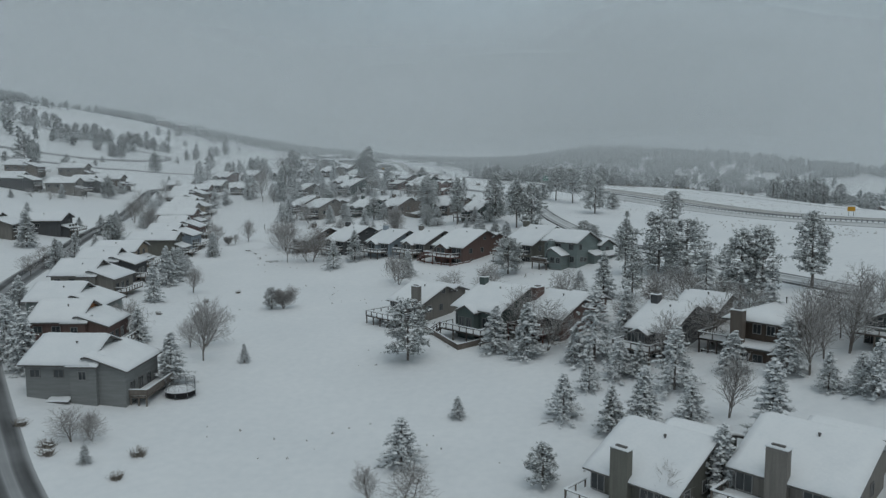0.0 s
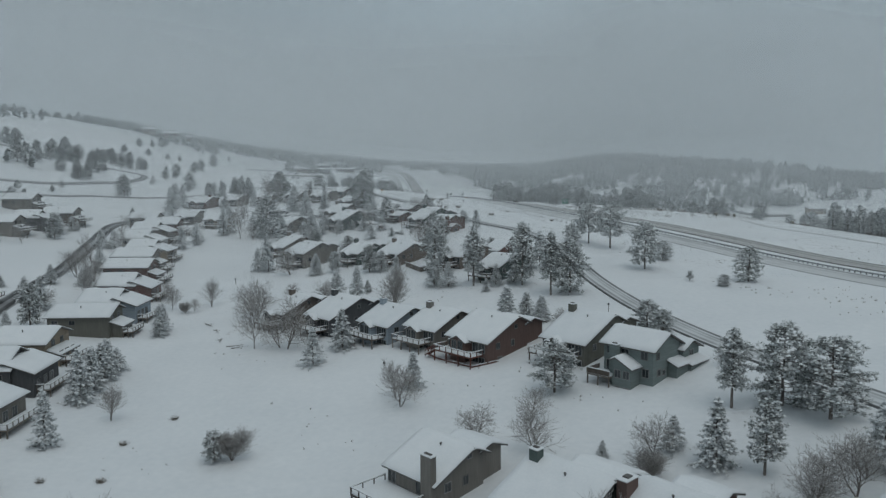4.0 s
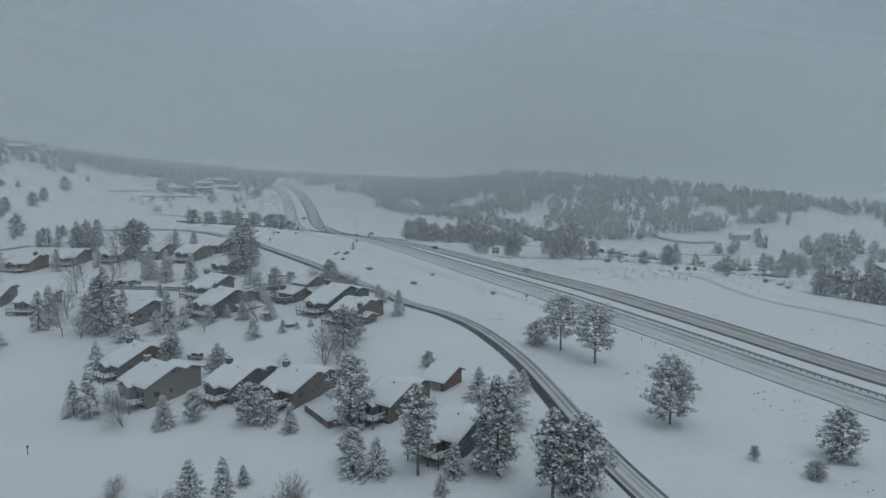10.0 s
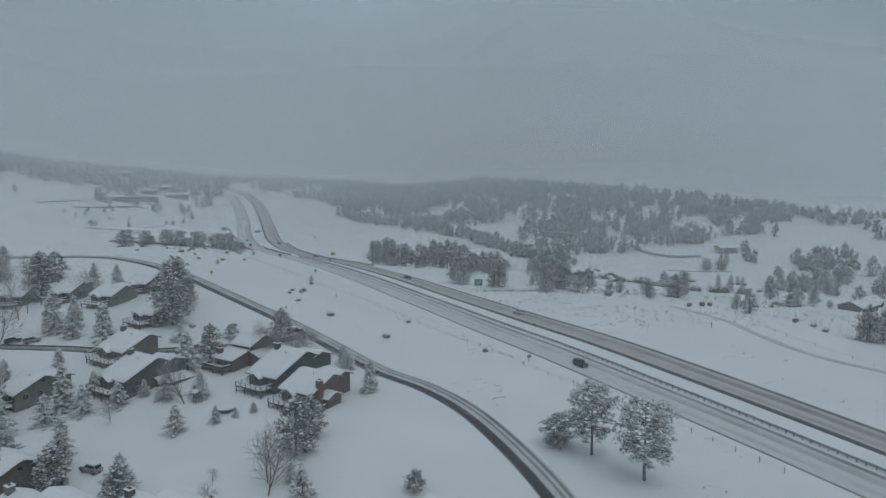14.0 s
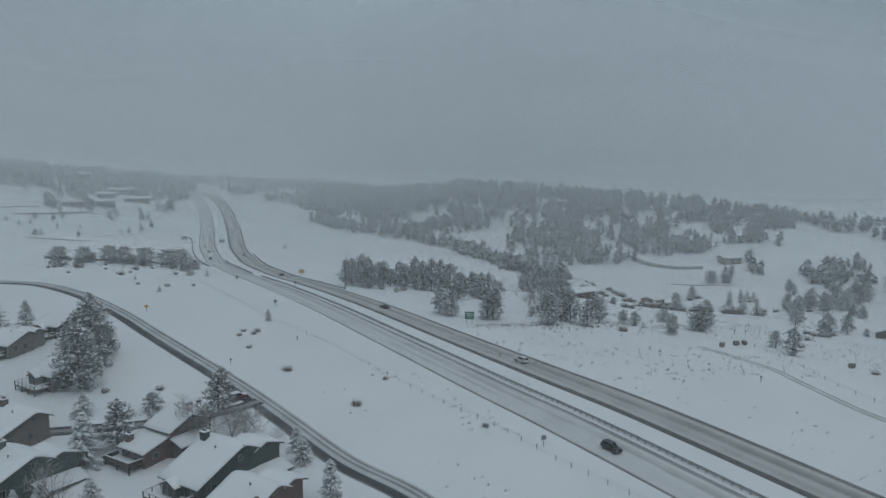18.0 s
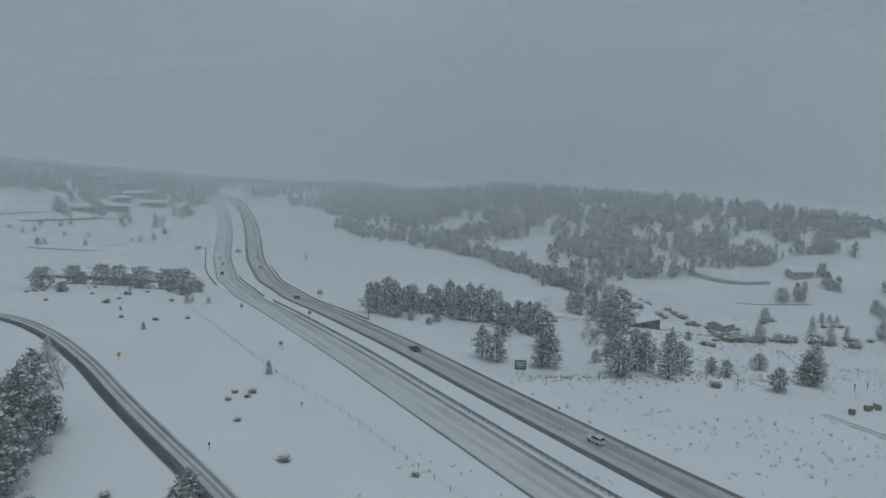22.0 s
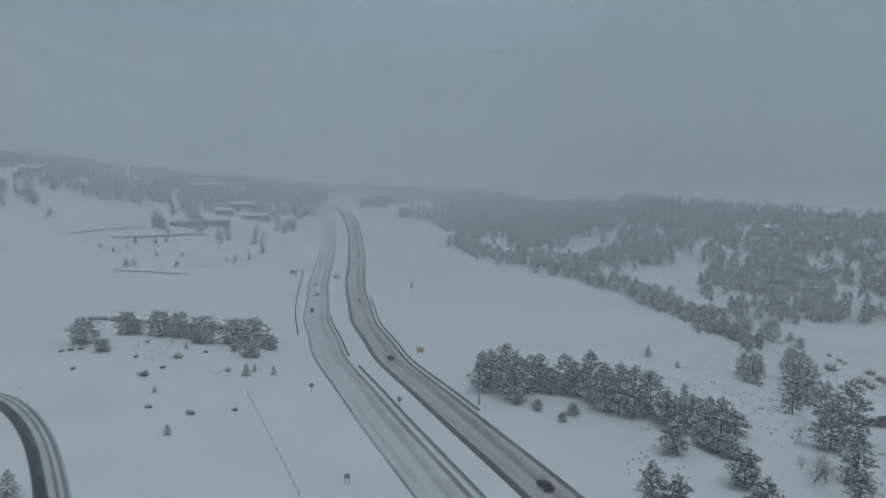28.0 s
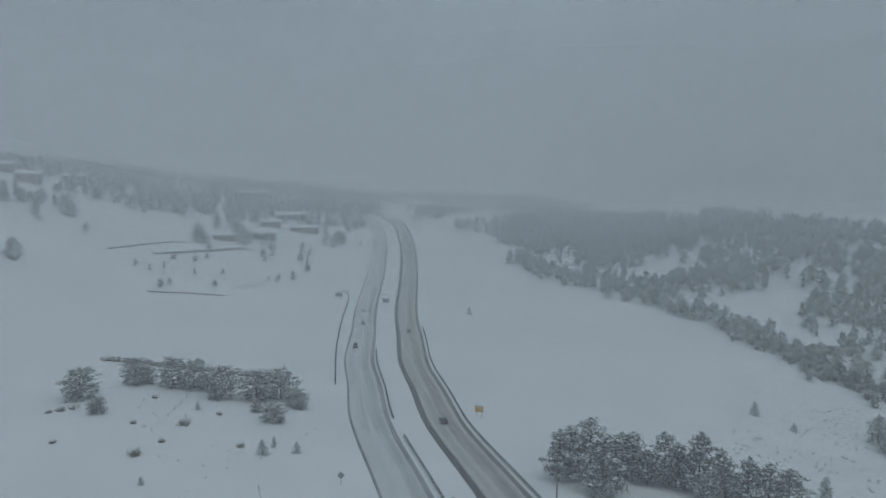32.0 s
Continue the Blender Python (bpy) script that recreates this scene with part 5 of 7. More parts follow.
def low_haze_sheet(y, density, seed):
    """A sheet of stand-in haze no higher than the treetops, filling the gap between the tall ones at both sides."""
    xs = np.arange(-320, 321, 20.0)
    g = ground_heights(xs, np.full_like(xs, y))
    ends = 1 - np.clip((abs(xs) - 140) / 160, 0, 1)
    levels = [(-2, 0.0), (5, 0.7), (12, 1.0), (26, 1.0), (40, 0.0)]
    n = len(xs)
    verts = [(x, y, g[i] + dz) for dz, k in levels for i, x in enumerate(xs)]
    uvs = [(density * k * ends[i] * (1 + 0.3 * noise.noise(Vector((x * 0.01, dz * 0.03, seed)))), 0) for dz, k in levels for i, x in enumerate(xs)]
    faces = [(lv * n + i, lv * n + i + 1, (lv + 1) * n + i + 1, (lv + 1) * n + i) for lv in range(len(levels) - 1) for i in range(n - 1)]
    ob = mesh_object("mist_curtain", verts, faces, HAZE, uvs=uvs, smooth=True)
    return tagged(ob, "low thin sheet standing in for haze over the houses", "mist", "mist curtains", kind="stuff")


# added sheets, denser farther off, pale the distance as haze would
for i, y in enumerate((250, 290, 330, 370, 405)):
    low_haze_sheet(y, 0.06, 60 + i)
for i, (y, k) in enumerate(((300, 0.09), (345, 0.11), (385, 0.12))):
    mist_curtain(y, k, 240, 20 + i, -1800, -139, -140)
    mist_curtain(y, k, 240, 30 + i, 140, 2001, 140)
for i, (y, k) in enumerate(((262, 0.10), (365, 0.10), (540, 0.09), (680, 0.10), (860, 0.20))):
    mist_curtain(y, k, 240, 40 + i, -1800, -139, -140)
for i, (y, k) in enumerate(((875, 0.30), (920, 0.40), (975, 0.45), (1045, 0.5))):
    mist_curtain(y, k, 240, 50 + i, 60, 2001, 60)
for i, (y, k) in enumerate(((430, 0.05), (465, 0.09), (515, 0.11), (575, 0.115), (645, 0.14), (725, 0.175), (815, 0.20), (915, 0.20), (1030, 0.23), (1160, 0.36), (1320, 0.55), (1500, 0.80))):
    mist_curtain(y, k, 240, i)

# ---- trees, area by area: x, y, height ----
pines_upper_houses = [(-7, 326, 12), (-38, 320, 7), (-51, 327, 9), (-4, 333, 9), (-63, 339, 7), (13, 306, 4), (-52, 334, 7), (-77, 360, 18), (-151, 332, 10)]
plant(FAR_PINES, pines_upper_houses, 101)
pines_third_houses = [(62, 247, 2.7), (64, 278, 6), (18, 251, 17), (5, 255, 16), (-6, 262, 7), (-6, 278, 15), (-27, 287, 9), (-39, 293, 7)]
plant(PINES, pines_third_houses, 102)
plant([HIGHWAY_PINE], [(48, 312.5, 14), (53, 301, 14.5)], 141)
plant([ROUND_PINE], [(54.5, 263.5, 13.5), (-6, 123, 10.5), (52.3, 156.6, 12), (16, 179, 9)], 142)
plant([PINES[3]], [(76.5, 244.5, 9.5), (43, 318, 6.5)], 143)
pines_second_houses = [(68, 239, 3.2), (24, 239, 16), (29, 240, 14), (41, 200, 6), (40, 208, 6), (-104, 230, 11)]
plant(PINES, pines_second_houses, 103)
pines_lower_meadow = [(11, 78, 5)]
plant(PINES, pines_lower_meadow, 104)
pines_first_houses = [(37.6, 144.3, 10), (53, 137, 5), (41.2, 164.6, 12.5), (48.2, 163, 13), (53, 129.5, 14), (56.4, 128.4, 14), (68, 134, 14)]
plant(PINES, pines_first_houses, 105)
pines_top_houses = [(-29, 383, 10), (-11, 396, 9), (60, 493, 10), (-43, 426, 18), (-49, 435, 12), (-42, 436, 9), (-25, 399, 4.2), (-11, 407, 6), (-47, 430, 14), (-48, 447, 14), (-43, 414, 15), (-94, 462, 17), (-117, 481, 11), (-99, 495, 11), (-127, 493, 11), (-97, 471, 15), (-180, 462, 11), (-105, 495, 10), (-176, 452, 12), (-148, 510, 7), (-128, 525, 9), (-133, 525, 8), (-144, 524, 6), (-164, 521, 11)]
plant(FAR_PINES, pines_top_houses, 106)
pines_highway = [(94, 472, 14), (75, 482, 8), (77, 482, 14), (63, 488, 11), (104, 476, 12), (102, 478, 13), (84, 537, 11), (80, 539, 8), (88, 537, 9), (91, 536, 8), (95, 537, 6), (80, 546, 9), (73, 550, 12), (69, 551, 14), (66, 555, 12), (78, 553, 12), (83, 504, 9), (102, 495, 9), (64, 563, 7), (69, 568, 11), (65, 570, 12), (61, 572, 11), (74, 522, 9), (87, 520, 7), (85, 523, 6), (83, 527, 7), (107, 468, 8)]
plant(FAR_PINES, pines_highway, 107, 0.55)
pines_far = [(52, 543, 3.7), (56, 549, 5), (47, 553, 4), (42, 558, 6), (42, 563, 12), (33, 570, 11), (36, 574, 12), (41, 575, 12), (54, 573, 11), (51, 575, 11), (49, 577, 11), (46, 579, 10), (59, 577, 11), (152, 717, 8), (187, 708, 11), (157, 727, 9), (185, 714, 11), (196, 710, 4), (155, 735, 11), (182, 725, 7), (172, 732, 8), (166, 735, 8), (152, 743, 11), (181, 732, 7), (150, 752, 11), (197, 733, 6), (146, 760, 11), (141, 769, 10), (135, 777, 11), (128, 787, 10), (121, 797, 10), (-164, 801, 5)]
plant(FAR_PINES, pines_far, 108, 0.55)
pines_far_more = [(114, 806, 9), (106, 815, 8), (-140, 820, 4), (97, 822, 8), (88, 830, 6), (-97, 869, 4), (-178, 900, 8), (-135, 917, 5), (-142, 921, 4), (-115, 929, 5), (-153, 922, 9), (-160, 921, 14), (-98, 956, 7), (-92, 960, 8), (-96, 969, 8), (-128, 999, 9), (-115, 1005, 7), (-127, 1015, 9), (-112, 1023, 8), (-87, 1033, 9), (-93, 1044, 10), (-104, 1060, 11), (-114, 1072, 11), (-125, 1088, 11), (-135, 1098, 11), (-166, 1092, 10), (-144, 1104, 10), (-160, 1101, 10), (-154, 1109, 9)]
plant(FAR_PINES, pines_far_more, 109)
pines_valley = [(114, 474, 9), (124, 499, 7), (132, 455, 7), (126, 470, 5), (123, 473, 5), (143, 480, 5), (155, 471, 11), (159, 429, 9), (127, 553, 13), (161, 440, 6), (147, 463, 10), (126, 569, 14), (149, 464, 9), (153, 651, 9), (165, 645, 14), (152, 614, 18), (218, 485, 7), (173, 665, 10), (147, 600, 16), (144, 643, 10), (244, 491, 4), (236, 504, 8), (196, 700, 6), (290, 543, 7), (250, 634, 9), (292, 552, 7), (274, 579, 10), (280, 577, 9), (294, 573, 10), (305, 570, 13), (294, 584, 12), (307, 580, 15)]
plant(FAR_PINES, pines_valley, 110)
pines_valley_more = [(327, 586, 14), (324, 641, 9), (295, 682, 8), (304, 680, 8)]
plant(FAR_PINES, pines_valley_more, 111)
pines_knoll = [(-94.2, 594.5, 8.3), (-88.2, 613.7, 7.8), (-76.9, 613.9, 8.8), (-70.3, 614.0, 8.6), (-59.4, 607.3, 9), (-49.9, 608.4, 8.6), (-43.8, 612.5, 9), (-83.3, 582.8, 4), (-37.2, 605.7, 5), (-39.6, 589.7, 5), (-85.4, 615.7, 5), (-66.3, 613.1, 5), (-60.5, 604.3, 3.6), (-46.0, 596.5, 3)]
plant([KNOLL_PINE], pines_knoll, 112)
pines_slope_left = [(-202, 357, 19), (-205, 403, 4), (-202, 365, 14), (-216, 365, 5), (-197, 384, 5), (-195, 391, 3.8), (-207, 477, 8), (-220, 500, 2.7), (-219, 504, 8), (-217, 512, 15), (-195, 415, 3.3), (-219, 525, 4), (-243, 443, 4), (-235, 560, 8), (-215, 571, 9), (-208, 467, 9), (-236, 575, 6), (-240, 465, 15), (-238, 470, 12), (-240, 485, 13), (-255, 876, 10), (-260, 879, 14), (-296, 867, 10), (-244, 506, 11), (-291, 494, 12), (-281, 501, 13), (-288, 897, 9), (-289, 500, 14), (-279, 508, 13), (-246, 526, 10), (-255, 639, 7), (-244, 539, 8)]
plant(FAR_PINES, pines_slope_left, 113)
pines_slope_left_more = [(-280, 524, 11), (-276, 528, 11), (-246, 664, 6), (-238, 958, 8), (-245, 959, 9), (-226, 970, 14), (-234, 967, 11), (-236, 679, 5), (-222, 977, 14), (-204, 589, 4), (-232, 696, 5), (-213, 994, 12), (-220, 995, 13), (-245, 1003, 10), (-235, 1015, 11), (-288, 816, 7), (-268, 856, 8)]
plant(FAR_PINES, pines_slope_left_more, 114)
pines_hillside = [(-247, 537, 9.6), (-246, 546, 10.2), (-257, 535, 10.2), (-242, 528, 6.5), (-264, 562, 8.4), (-271, 579, 7.0), (-243, 517, 9.4), (-236, 542, 6.6), (-248, 586, 6.0), (-245, 590, 7.0), (-229, 561, 7.3), (-237, 576, 9.1), (-232, 537, 9.1), (-212, 571, 7.3), (-232, 594, 6.7), (-231, 578, 8.7), (-223, 559, 7.5), (-218, 560, 8.2), (-225, 576, 9.2), (-190, 550, 6.1), (-188, 562, 6.1), (-194, 582, 8.6), (-223, 478, 6.8), (-219, 490, 9.4), (-210, 473, 7.5), (-202, 660, 9.5), (-195, 623, 9.6), (-225, 767, 10.3), (-278, 724, 8.7), (-281, 786, 10.2), (-280, 759, 7.4)]
plant(FAR_PINES, pines_hillside, 145, 0.3)
spruces_lower_meadow = [(28, 71, 8), (-5, 85, 6), (37, 80, 10), (21, 89, 6), (25, 89, 8), (-42, 83, 2.4), (31, 89, 5), (16, 95, 6), (2, 98, 3.1), (53, 87, 7), (52, 89, 5), (49, 91, 5), (32, 99, 9), (21, 103, 5), (47, 98, 8), (26, 106, 6), (29, 106, 5), (24, 114, 12), (21, 115, 6), (-42, 111, 8), (14, 120, 9), (9, 124, 8), (31, 122, 9), (-64, 110, 9), (-34, 123, 3.3), (-69, 114, 10), (-72, 122, 7), (-72, 127, 6), (-76, 125, 8)]
plant(SPRUCES, spruces_lower_meadow, 115)
spruces_first_houses = [(51.5, 142.3, 8.5), (32.7, 148, 9.5), (50.5, 112, 9), (41, 101.5, 6), (-9, 188, 7), (19, 154, 2.7), (28.9, 154, 5), (-75, 135, 5), (-86, 147, 7), (-88, 151, 5)]
plant(SPRUCES, spruces_first_houses, 116)
spruces_third_houses = [(22, 288, 3.6), (26, 287, 3.4), (31, 285, 5), (8, 248, 3.7), (11, 253, 6), (-27, 253, 10), (16, 254, 6), (-2, 257, 7), (-6, 259, 6), (-33, 256, 9), (-25, 262, 3.6), (25, 269, 11), (-18, 280, 6), (21, 283, 7), (-23, 286, 7), (-45, 292, 7), (-112, 274, 6), (-117, 251, 7), (-116, 293, 8), (-110, 246, 9), (-141, 249, 8), (-130, 262, 3.2), (-121, 272, 6), (-175, 298, 3.6)]
plant(SPRUCES, spruces_third_houses, 117)
spruces_upper_houses = [(-6, 309, 6), (-8, 316, 3.7), (-6, 317, 2.7), (-32, 344, 6), (-24, 346, 4), (-20, 348, 2.2), (10, 354, 8), (-61, 356, 7), (-54, 359, 7), (-42, 365, 4.2), (-59, 362, 11), (-47, 361, 6), (-59, 364, 7), (-63, 302, 11), (-67, 304, 8), (-37, 362, 6), (-39, 326, 6), (-54, 369, 6), (-101, 319, 4), (-105, 338, 9), (-102, 346, 7), (-53, 340, 9), (-97, 366, 12), (-104, 352, 8), (-131, 327, 7), (-127, 329, 7), (-81, 367, 15), (-153, 349, 6), (-152, 352, 4), (-70, 330, 8), (-163, 315, 6), (-69, 352, 11)]
plant(FAR_SPRUCES, spruces_upper_houses, 118)
spruces_upper_houses_more = [(-154, 341, 8)]
plant(FAR_SPRUCES, spruces_upper_houses_more, 119)
spruces_top_houses = [(6, 370, 5), (-24, 391, 4), (-31, 392, 5), (-1, 471, 3.9), (-35, 383, 8), (-40, 515, 2.4), (-39, 400, 5), (-57, 484, 6), (-59, 399, 13), (-34, 378, 10), (-61, 411, 9), (-82, 374, 8), (-70, 411, 10), (-84, 385, 14), (-72, 421, 10), (-77, 418, 13), (-80, 424, 9), (5, 375, 5), (-96, 372, 12), (-75, 374, 9), (-87, 376, 7), (-66, 384, 7), (-78, 468, 10), (-71, 471, 8), (-130, 418, 6), (-137, 416, 12), (-105, 449, 9), (-120, 447, 9), (-144, 433, 12), (-145, 441, 13), (-144, 451, 12), (-140, 377, 8)]
plant(FAR_SPRUCES, spruces_top_houses, 120)
spruces_top_houses_more = [(-163, 494, 7), (-120, 499, 11), (-125, 500, 13), (-129, 501, 11), (-138, 501, 10), (-142, 500, 9), (-146, 499, 8), (-162, 512, 5), (-121, 506, 8), (-132, 507, 11), (-187, 521, 5)]
plant(FAR_SPRUCES, spruces_top_houses_more, 121)
spruces_second_houses = [(-31, 206, 8), (-71, 192, 9), (-26, 215, 9), (-72, 198, 8), (11, 219, 9), (19, 219, 6), (-72, 205, 5), (16, 223, 6), (-73, 231, 8), (-107, 225, 5), (-103, 194, 8), (-118, 235, 3.2), (-106, 202, 6), (-107, 212, 7), (-74, 236, 7), (-123, 216, 11)]
plant(SPRUCES, spruces_second_houses, 122)
spruces_knoll = [(-35, 565, 3.7), (-34, 571, 2.5), (-39, 589, 5), (-61, 585, 1.1), (-84, 583, 3.5), (-61, 593, 2.2), (-53, 543, 1.7), (-28, 569, 2.7)]
plant(FAR_SPRUCES, spruces_knoll, 123)
spruces_highway = [(99, 493, 3.6), (94, 571, 6), (109, 656, 5)]
plant(FAR_SPRUCES, spruces_highway, 124)
spruces_valley = [(117, 643, 3), (188, 555, 3.6), (252, 586, 8), (259, 584, 7), (252, 599, 10)]
plant(FAR_SPRUCES, spruces_valley, 125)
spruces_far = [(50, 754, 2.1), (8, 799, 4), (-162, 808, 5), (-109, 839, 4), (-115, 842, 3.3), (-101, 847, 6), (-181, 825, 4), (-159, 838, 4), (-145, 847, 3.7), (-98, 872, 7), (-130, 885, 6), (-105, 902, 5), (-106, 916, 6), (-131, 911, 6), (-113, 921, 6)]
plant(FAR_SPRUCES, spruces_far, 126)
spruces_slope_left = [(-199, 432, 3.8), (-190, 827, 3.9), (-237, 861, 5), (-261, 848, 5), (-219, 964, 7), (-250, 963, 7)]
plant(FAR_SPRUCES, spruces_slope_left, 127)
bare_trees_lower = [(-4, 75, 6), (-8, 76, 5), (35.4, 88.3, 9.5), (-46, 88, 5), (-44, 89, 3.9), (-45, 90, 3.9), (39, 134, 9), (-12, 184, 8), (23, 147, 5), (53, 100, 10), (48, 140, 6), (46, 182, 3.5), (10, 157, 8), (59, 107, 9), (-16, 236, 13), (22, 213, 5), (-34, 249, 9), (-54, 247, 11), (-11, 180, 8), (-39, 218, 14), (-47, 259, 5), (-69, 259, 9), (2, 164, 7), (-16, 242, 12), (11, 169, 6), (-52, 241, 13), (-72, 254, 4.1), (-47, 263, 5), (-83, 266, 6), (-79, 256, 7)]
plant(BARES, bare_trees_lower, 128)
plant([BARES[2]], [(-41, 123, 12), (22, 67.4, 6.5), (49.2, 96.2, 12.5)], 144)
bare_trees_lower_more = [(57, 101, 11), (62, 104, 11), (64, 98, 9), (66, 112, 10), (-102, 180, 6), (-54, 295, 11), (-107, 195, 6), (-47, 220, 13), (-111, 252, 5), (-103, 258, 12), (-112, 280, 8), (-119, 283, 10), (-122, 296, 8)]
plant(BARES, bare_trees_lower_more, 129)
bare_trees_upper = [(-6, 379, 9), (-3, 387, 6), (2, 377.5, 4), (-12, 317, 10), (-12, 312, 13), (-46, 460, 9), (-22, 312, 5), (-47, 353, 6), (-32, 358, 12), (-22, 320, 3), (-89, 583, 2.4), (-82, 356, 8), (108, 532, 5), (-88, 359, 14), (-99, 413, 12), (-93, 378, 13), (-93, 445, 15), (-78, 454, 11), (-124, 304, 11), (-163, 304, 6), (-121, 325, 11), (-170, 305, 5), (231, 561, 5), (-155, 317, 8), (-93, 437, 18), (216, 584, 2.7), (227, 577, 4), (233, 574, 3.7), (226, 586, 3.5), (220, 598, 2.8), (-2, 775, 2.2), (-136, 355, 9), (219, 603, 2.9)]
plant(FAR_BARES, bare_trees_upper, 130)
bare_trees_upper_more = [(-131, 360, 9), (218, 608, 2.6), (-109, 496, 11), (-99, 405, 15), (-90, 412, 15)]
plant(FAR_BARES, bare_trees_upper_more, 131)
shrubs_all = [(-37, 80, 1), (-37, 86, 1.2), (-47, 84, 1), (-48, 86, 1.1), (-54, 91, 1), (45, 381, 1.1), (-6, 439, 1), (19, 396, 1.4), (-9, 451, 1), (-5, 453, 1), (-4, 456, 1.3), (-8, 456, 1), (-25, 410, 1.2), (28, 413, 1), (-39, 528, 1.3), (-37, 411, 1.2), (-30, 533, 1), (4, 420, 1.5), (-50, 531, 1), (-61, 557, 1.8), (-71, 577, 1), (-41, 568, 1.3), (116, 459, 2), (-82, 561, 1), (-59, 579, 1.7), (-76, 600, 1), (107, 507, 1.9), (-54, 590, 1), (-59, 566, 1), (159, 531, 1.7)]
plant(BRUSHES, shrubs_all, 132)


# ---- highway furniture ----
def laid(curve, lo, hi, offset, lift=0.0):
    """Points along a curve between two y values, set off to its right, on the ground."""
    c = curve + sideways(curve) * offset
    c = c[(c[:, 1] > lo) & (c[:, 1] < hi)]
    return np.column_stack([c, ground_heights(c[:, 0], c[:, 1]) + lift])


def tube(bm, pts, wide, tall):
    """A bar with a flat section along the points."""
    p = [Vector(q) for q in pts]
    rings = []
    for i, q in enumerate(p):
        d = (p[min(i + 1, len(p) - 1)] - p[max(i - 1, 0)]).normalized()
        s = Vector((d.y, -d.x, 0)).normalized() * wide / 2
        u = Vector((0, 0, tall / 2))
        rings.append([bm.verts.new(q + a) for a in (-s - u, s - u, s + u, -s + u)])
    for a, b in zip(rings[:-1], rings[1:]):
        for k in range(4):
            bm.faces.new((a[k], a[(k + 1) % 4], b[(k + 1) % 4], b[k]))
    bm.faces.new(rings[0][::-1])
    bm.faces.new(rings[-1])
    return bm


def guardrail(pts, label, spacing=1.9):
    """A weathered steel guardrail: ridged beams on both sides of a line of separate posts."""
    root = tagged(new("guardrail"), label, "guardrail", "guardrails")
    pts = [tuple(p) for p in pts]
    flat = np.array([p[:2] for p in pts])
    side = sideways(flat)
    for s in (-0.24, 0.24):
        line = [(x + s * n[0], y + s * n[1], z) for (x, y, z), n in zip(pts, side)]
        beam = tube(bmesh.new(), [(x, y, z + 0.68) for x, y, z in line], 0.12, 0.15)
        tube(beam, [(x, y, z + 0.50) for x, y, z in line], 0.12, 0.15)
        tube(beam, [(x, y, z + 0.59) for x, y, z in line], 0.05, 0.06)
        part("beam", beam, RAIL_STEEL, root)
    post = bpy.data.meshes.new("post")
    bm = boxed(-0.10, -0.10, -0.3, 0.10, 0.10, 0.82)
    box(bm, -0.19, -0.11, 0.44, -0.10, 0.11, 0.76)
    box(bm, 0.10, -0.11, 0.44, 0.19, 0.11, 0.76)
    bm.to_mesh(post)
    bm.free()
    post.materials.append(RUST)
    line = np.array(pts)
    along = np.concatenate([[0], np.cumsum(np.linalg.norm(np.diff(line, axis=0), axis=1))])
    for t in np.arange(spacing / 2, along[-1], spacing):
        x, y, z = (float(np.interp(t, along, line[:, k])) for k in range(3))
        k = min(len(line) - 2, int(np.searchsorted(along, t)) - 1)
        p = new("post", post)
        p.parent, p.matrix_local = root, pose(x, y, z, 0, 0, math.degrees(math.atan2(line[k][0] - line[k + 1][0], line[k + 1][1] - line[k][1])))
    return root


guardrail(laid(RAIL_LINE, 150, 592, 0.0), "long weathered steel guardrail in the snowy median")
guardrail(laid(RAIL_LINE, 603, 705, -0.6), "dark steel guardrail beside the slushy carriageway")
guardrail(laid(RAIL_LINE, 548, 760, 21.3), "steel guardrail along the outer highway shoulder")
ramp_rail = spline([(-32.9, 638), (-44.4, 697), (-53, 752), (-58, 795), (-60, 812), (-62.5, 820), (-66.5, 823)])
guardrail(np.column_stack([ramp_rail, ground_heights(ramp_rail[:, 0], ramp_rail[:, 1])]), "curved guardrail ending at a roadside sign")

SIGN_GREEN = two_tone("green_sign_sheet", (0.010, 0.16, 0.105), (0.018, 0.21, 0.135), 1.0, 0.45)
SIGN_YELLOW = two_tone("yellow_sign_sheet", (0.55, 0.27, 0.02), (0.68, 0.36, 0.04), 1.0, 0.45)
SIGN_BACK = two_tone("sign_back_aluminium", (0.22, 0.225, 0.23), (0.33, 0.335, 0.34), 1.0, 0.5, metal=0.4)
SIGN_WHITE = two_tone("white_sign_sheet", (0.55, 0.56, 0.57), (0.72, 0.73, 0.74), 1.0, 0.5)


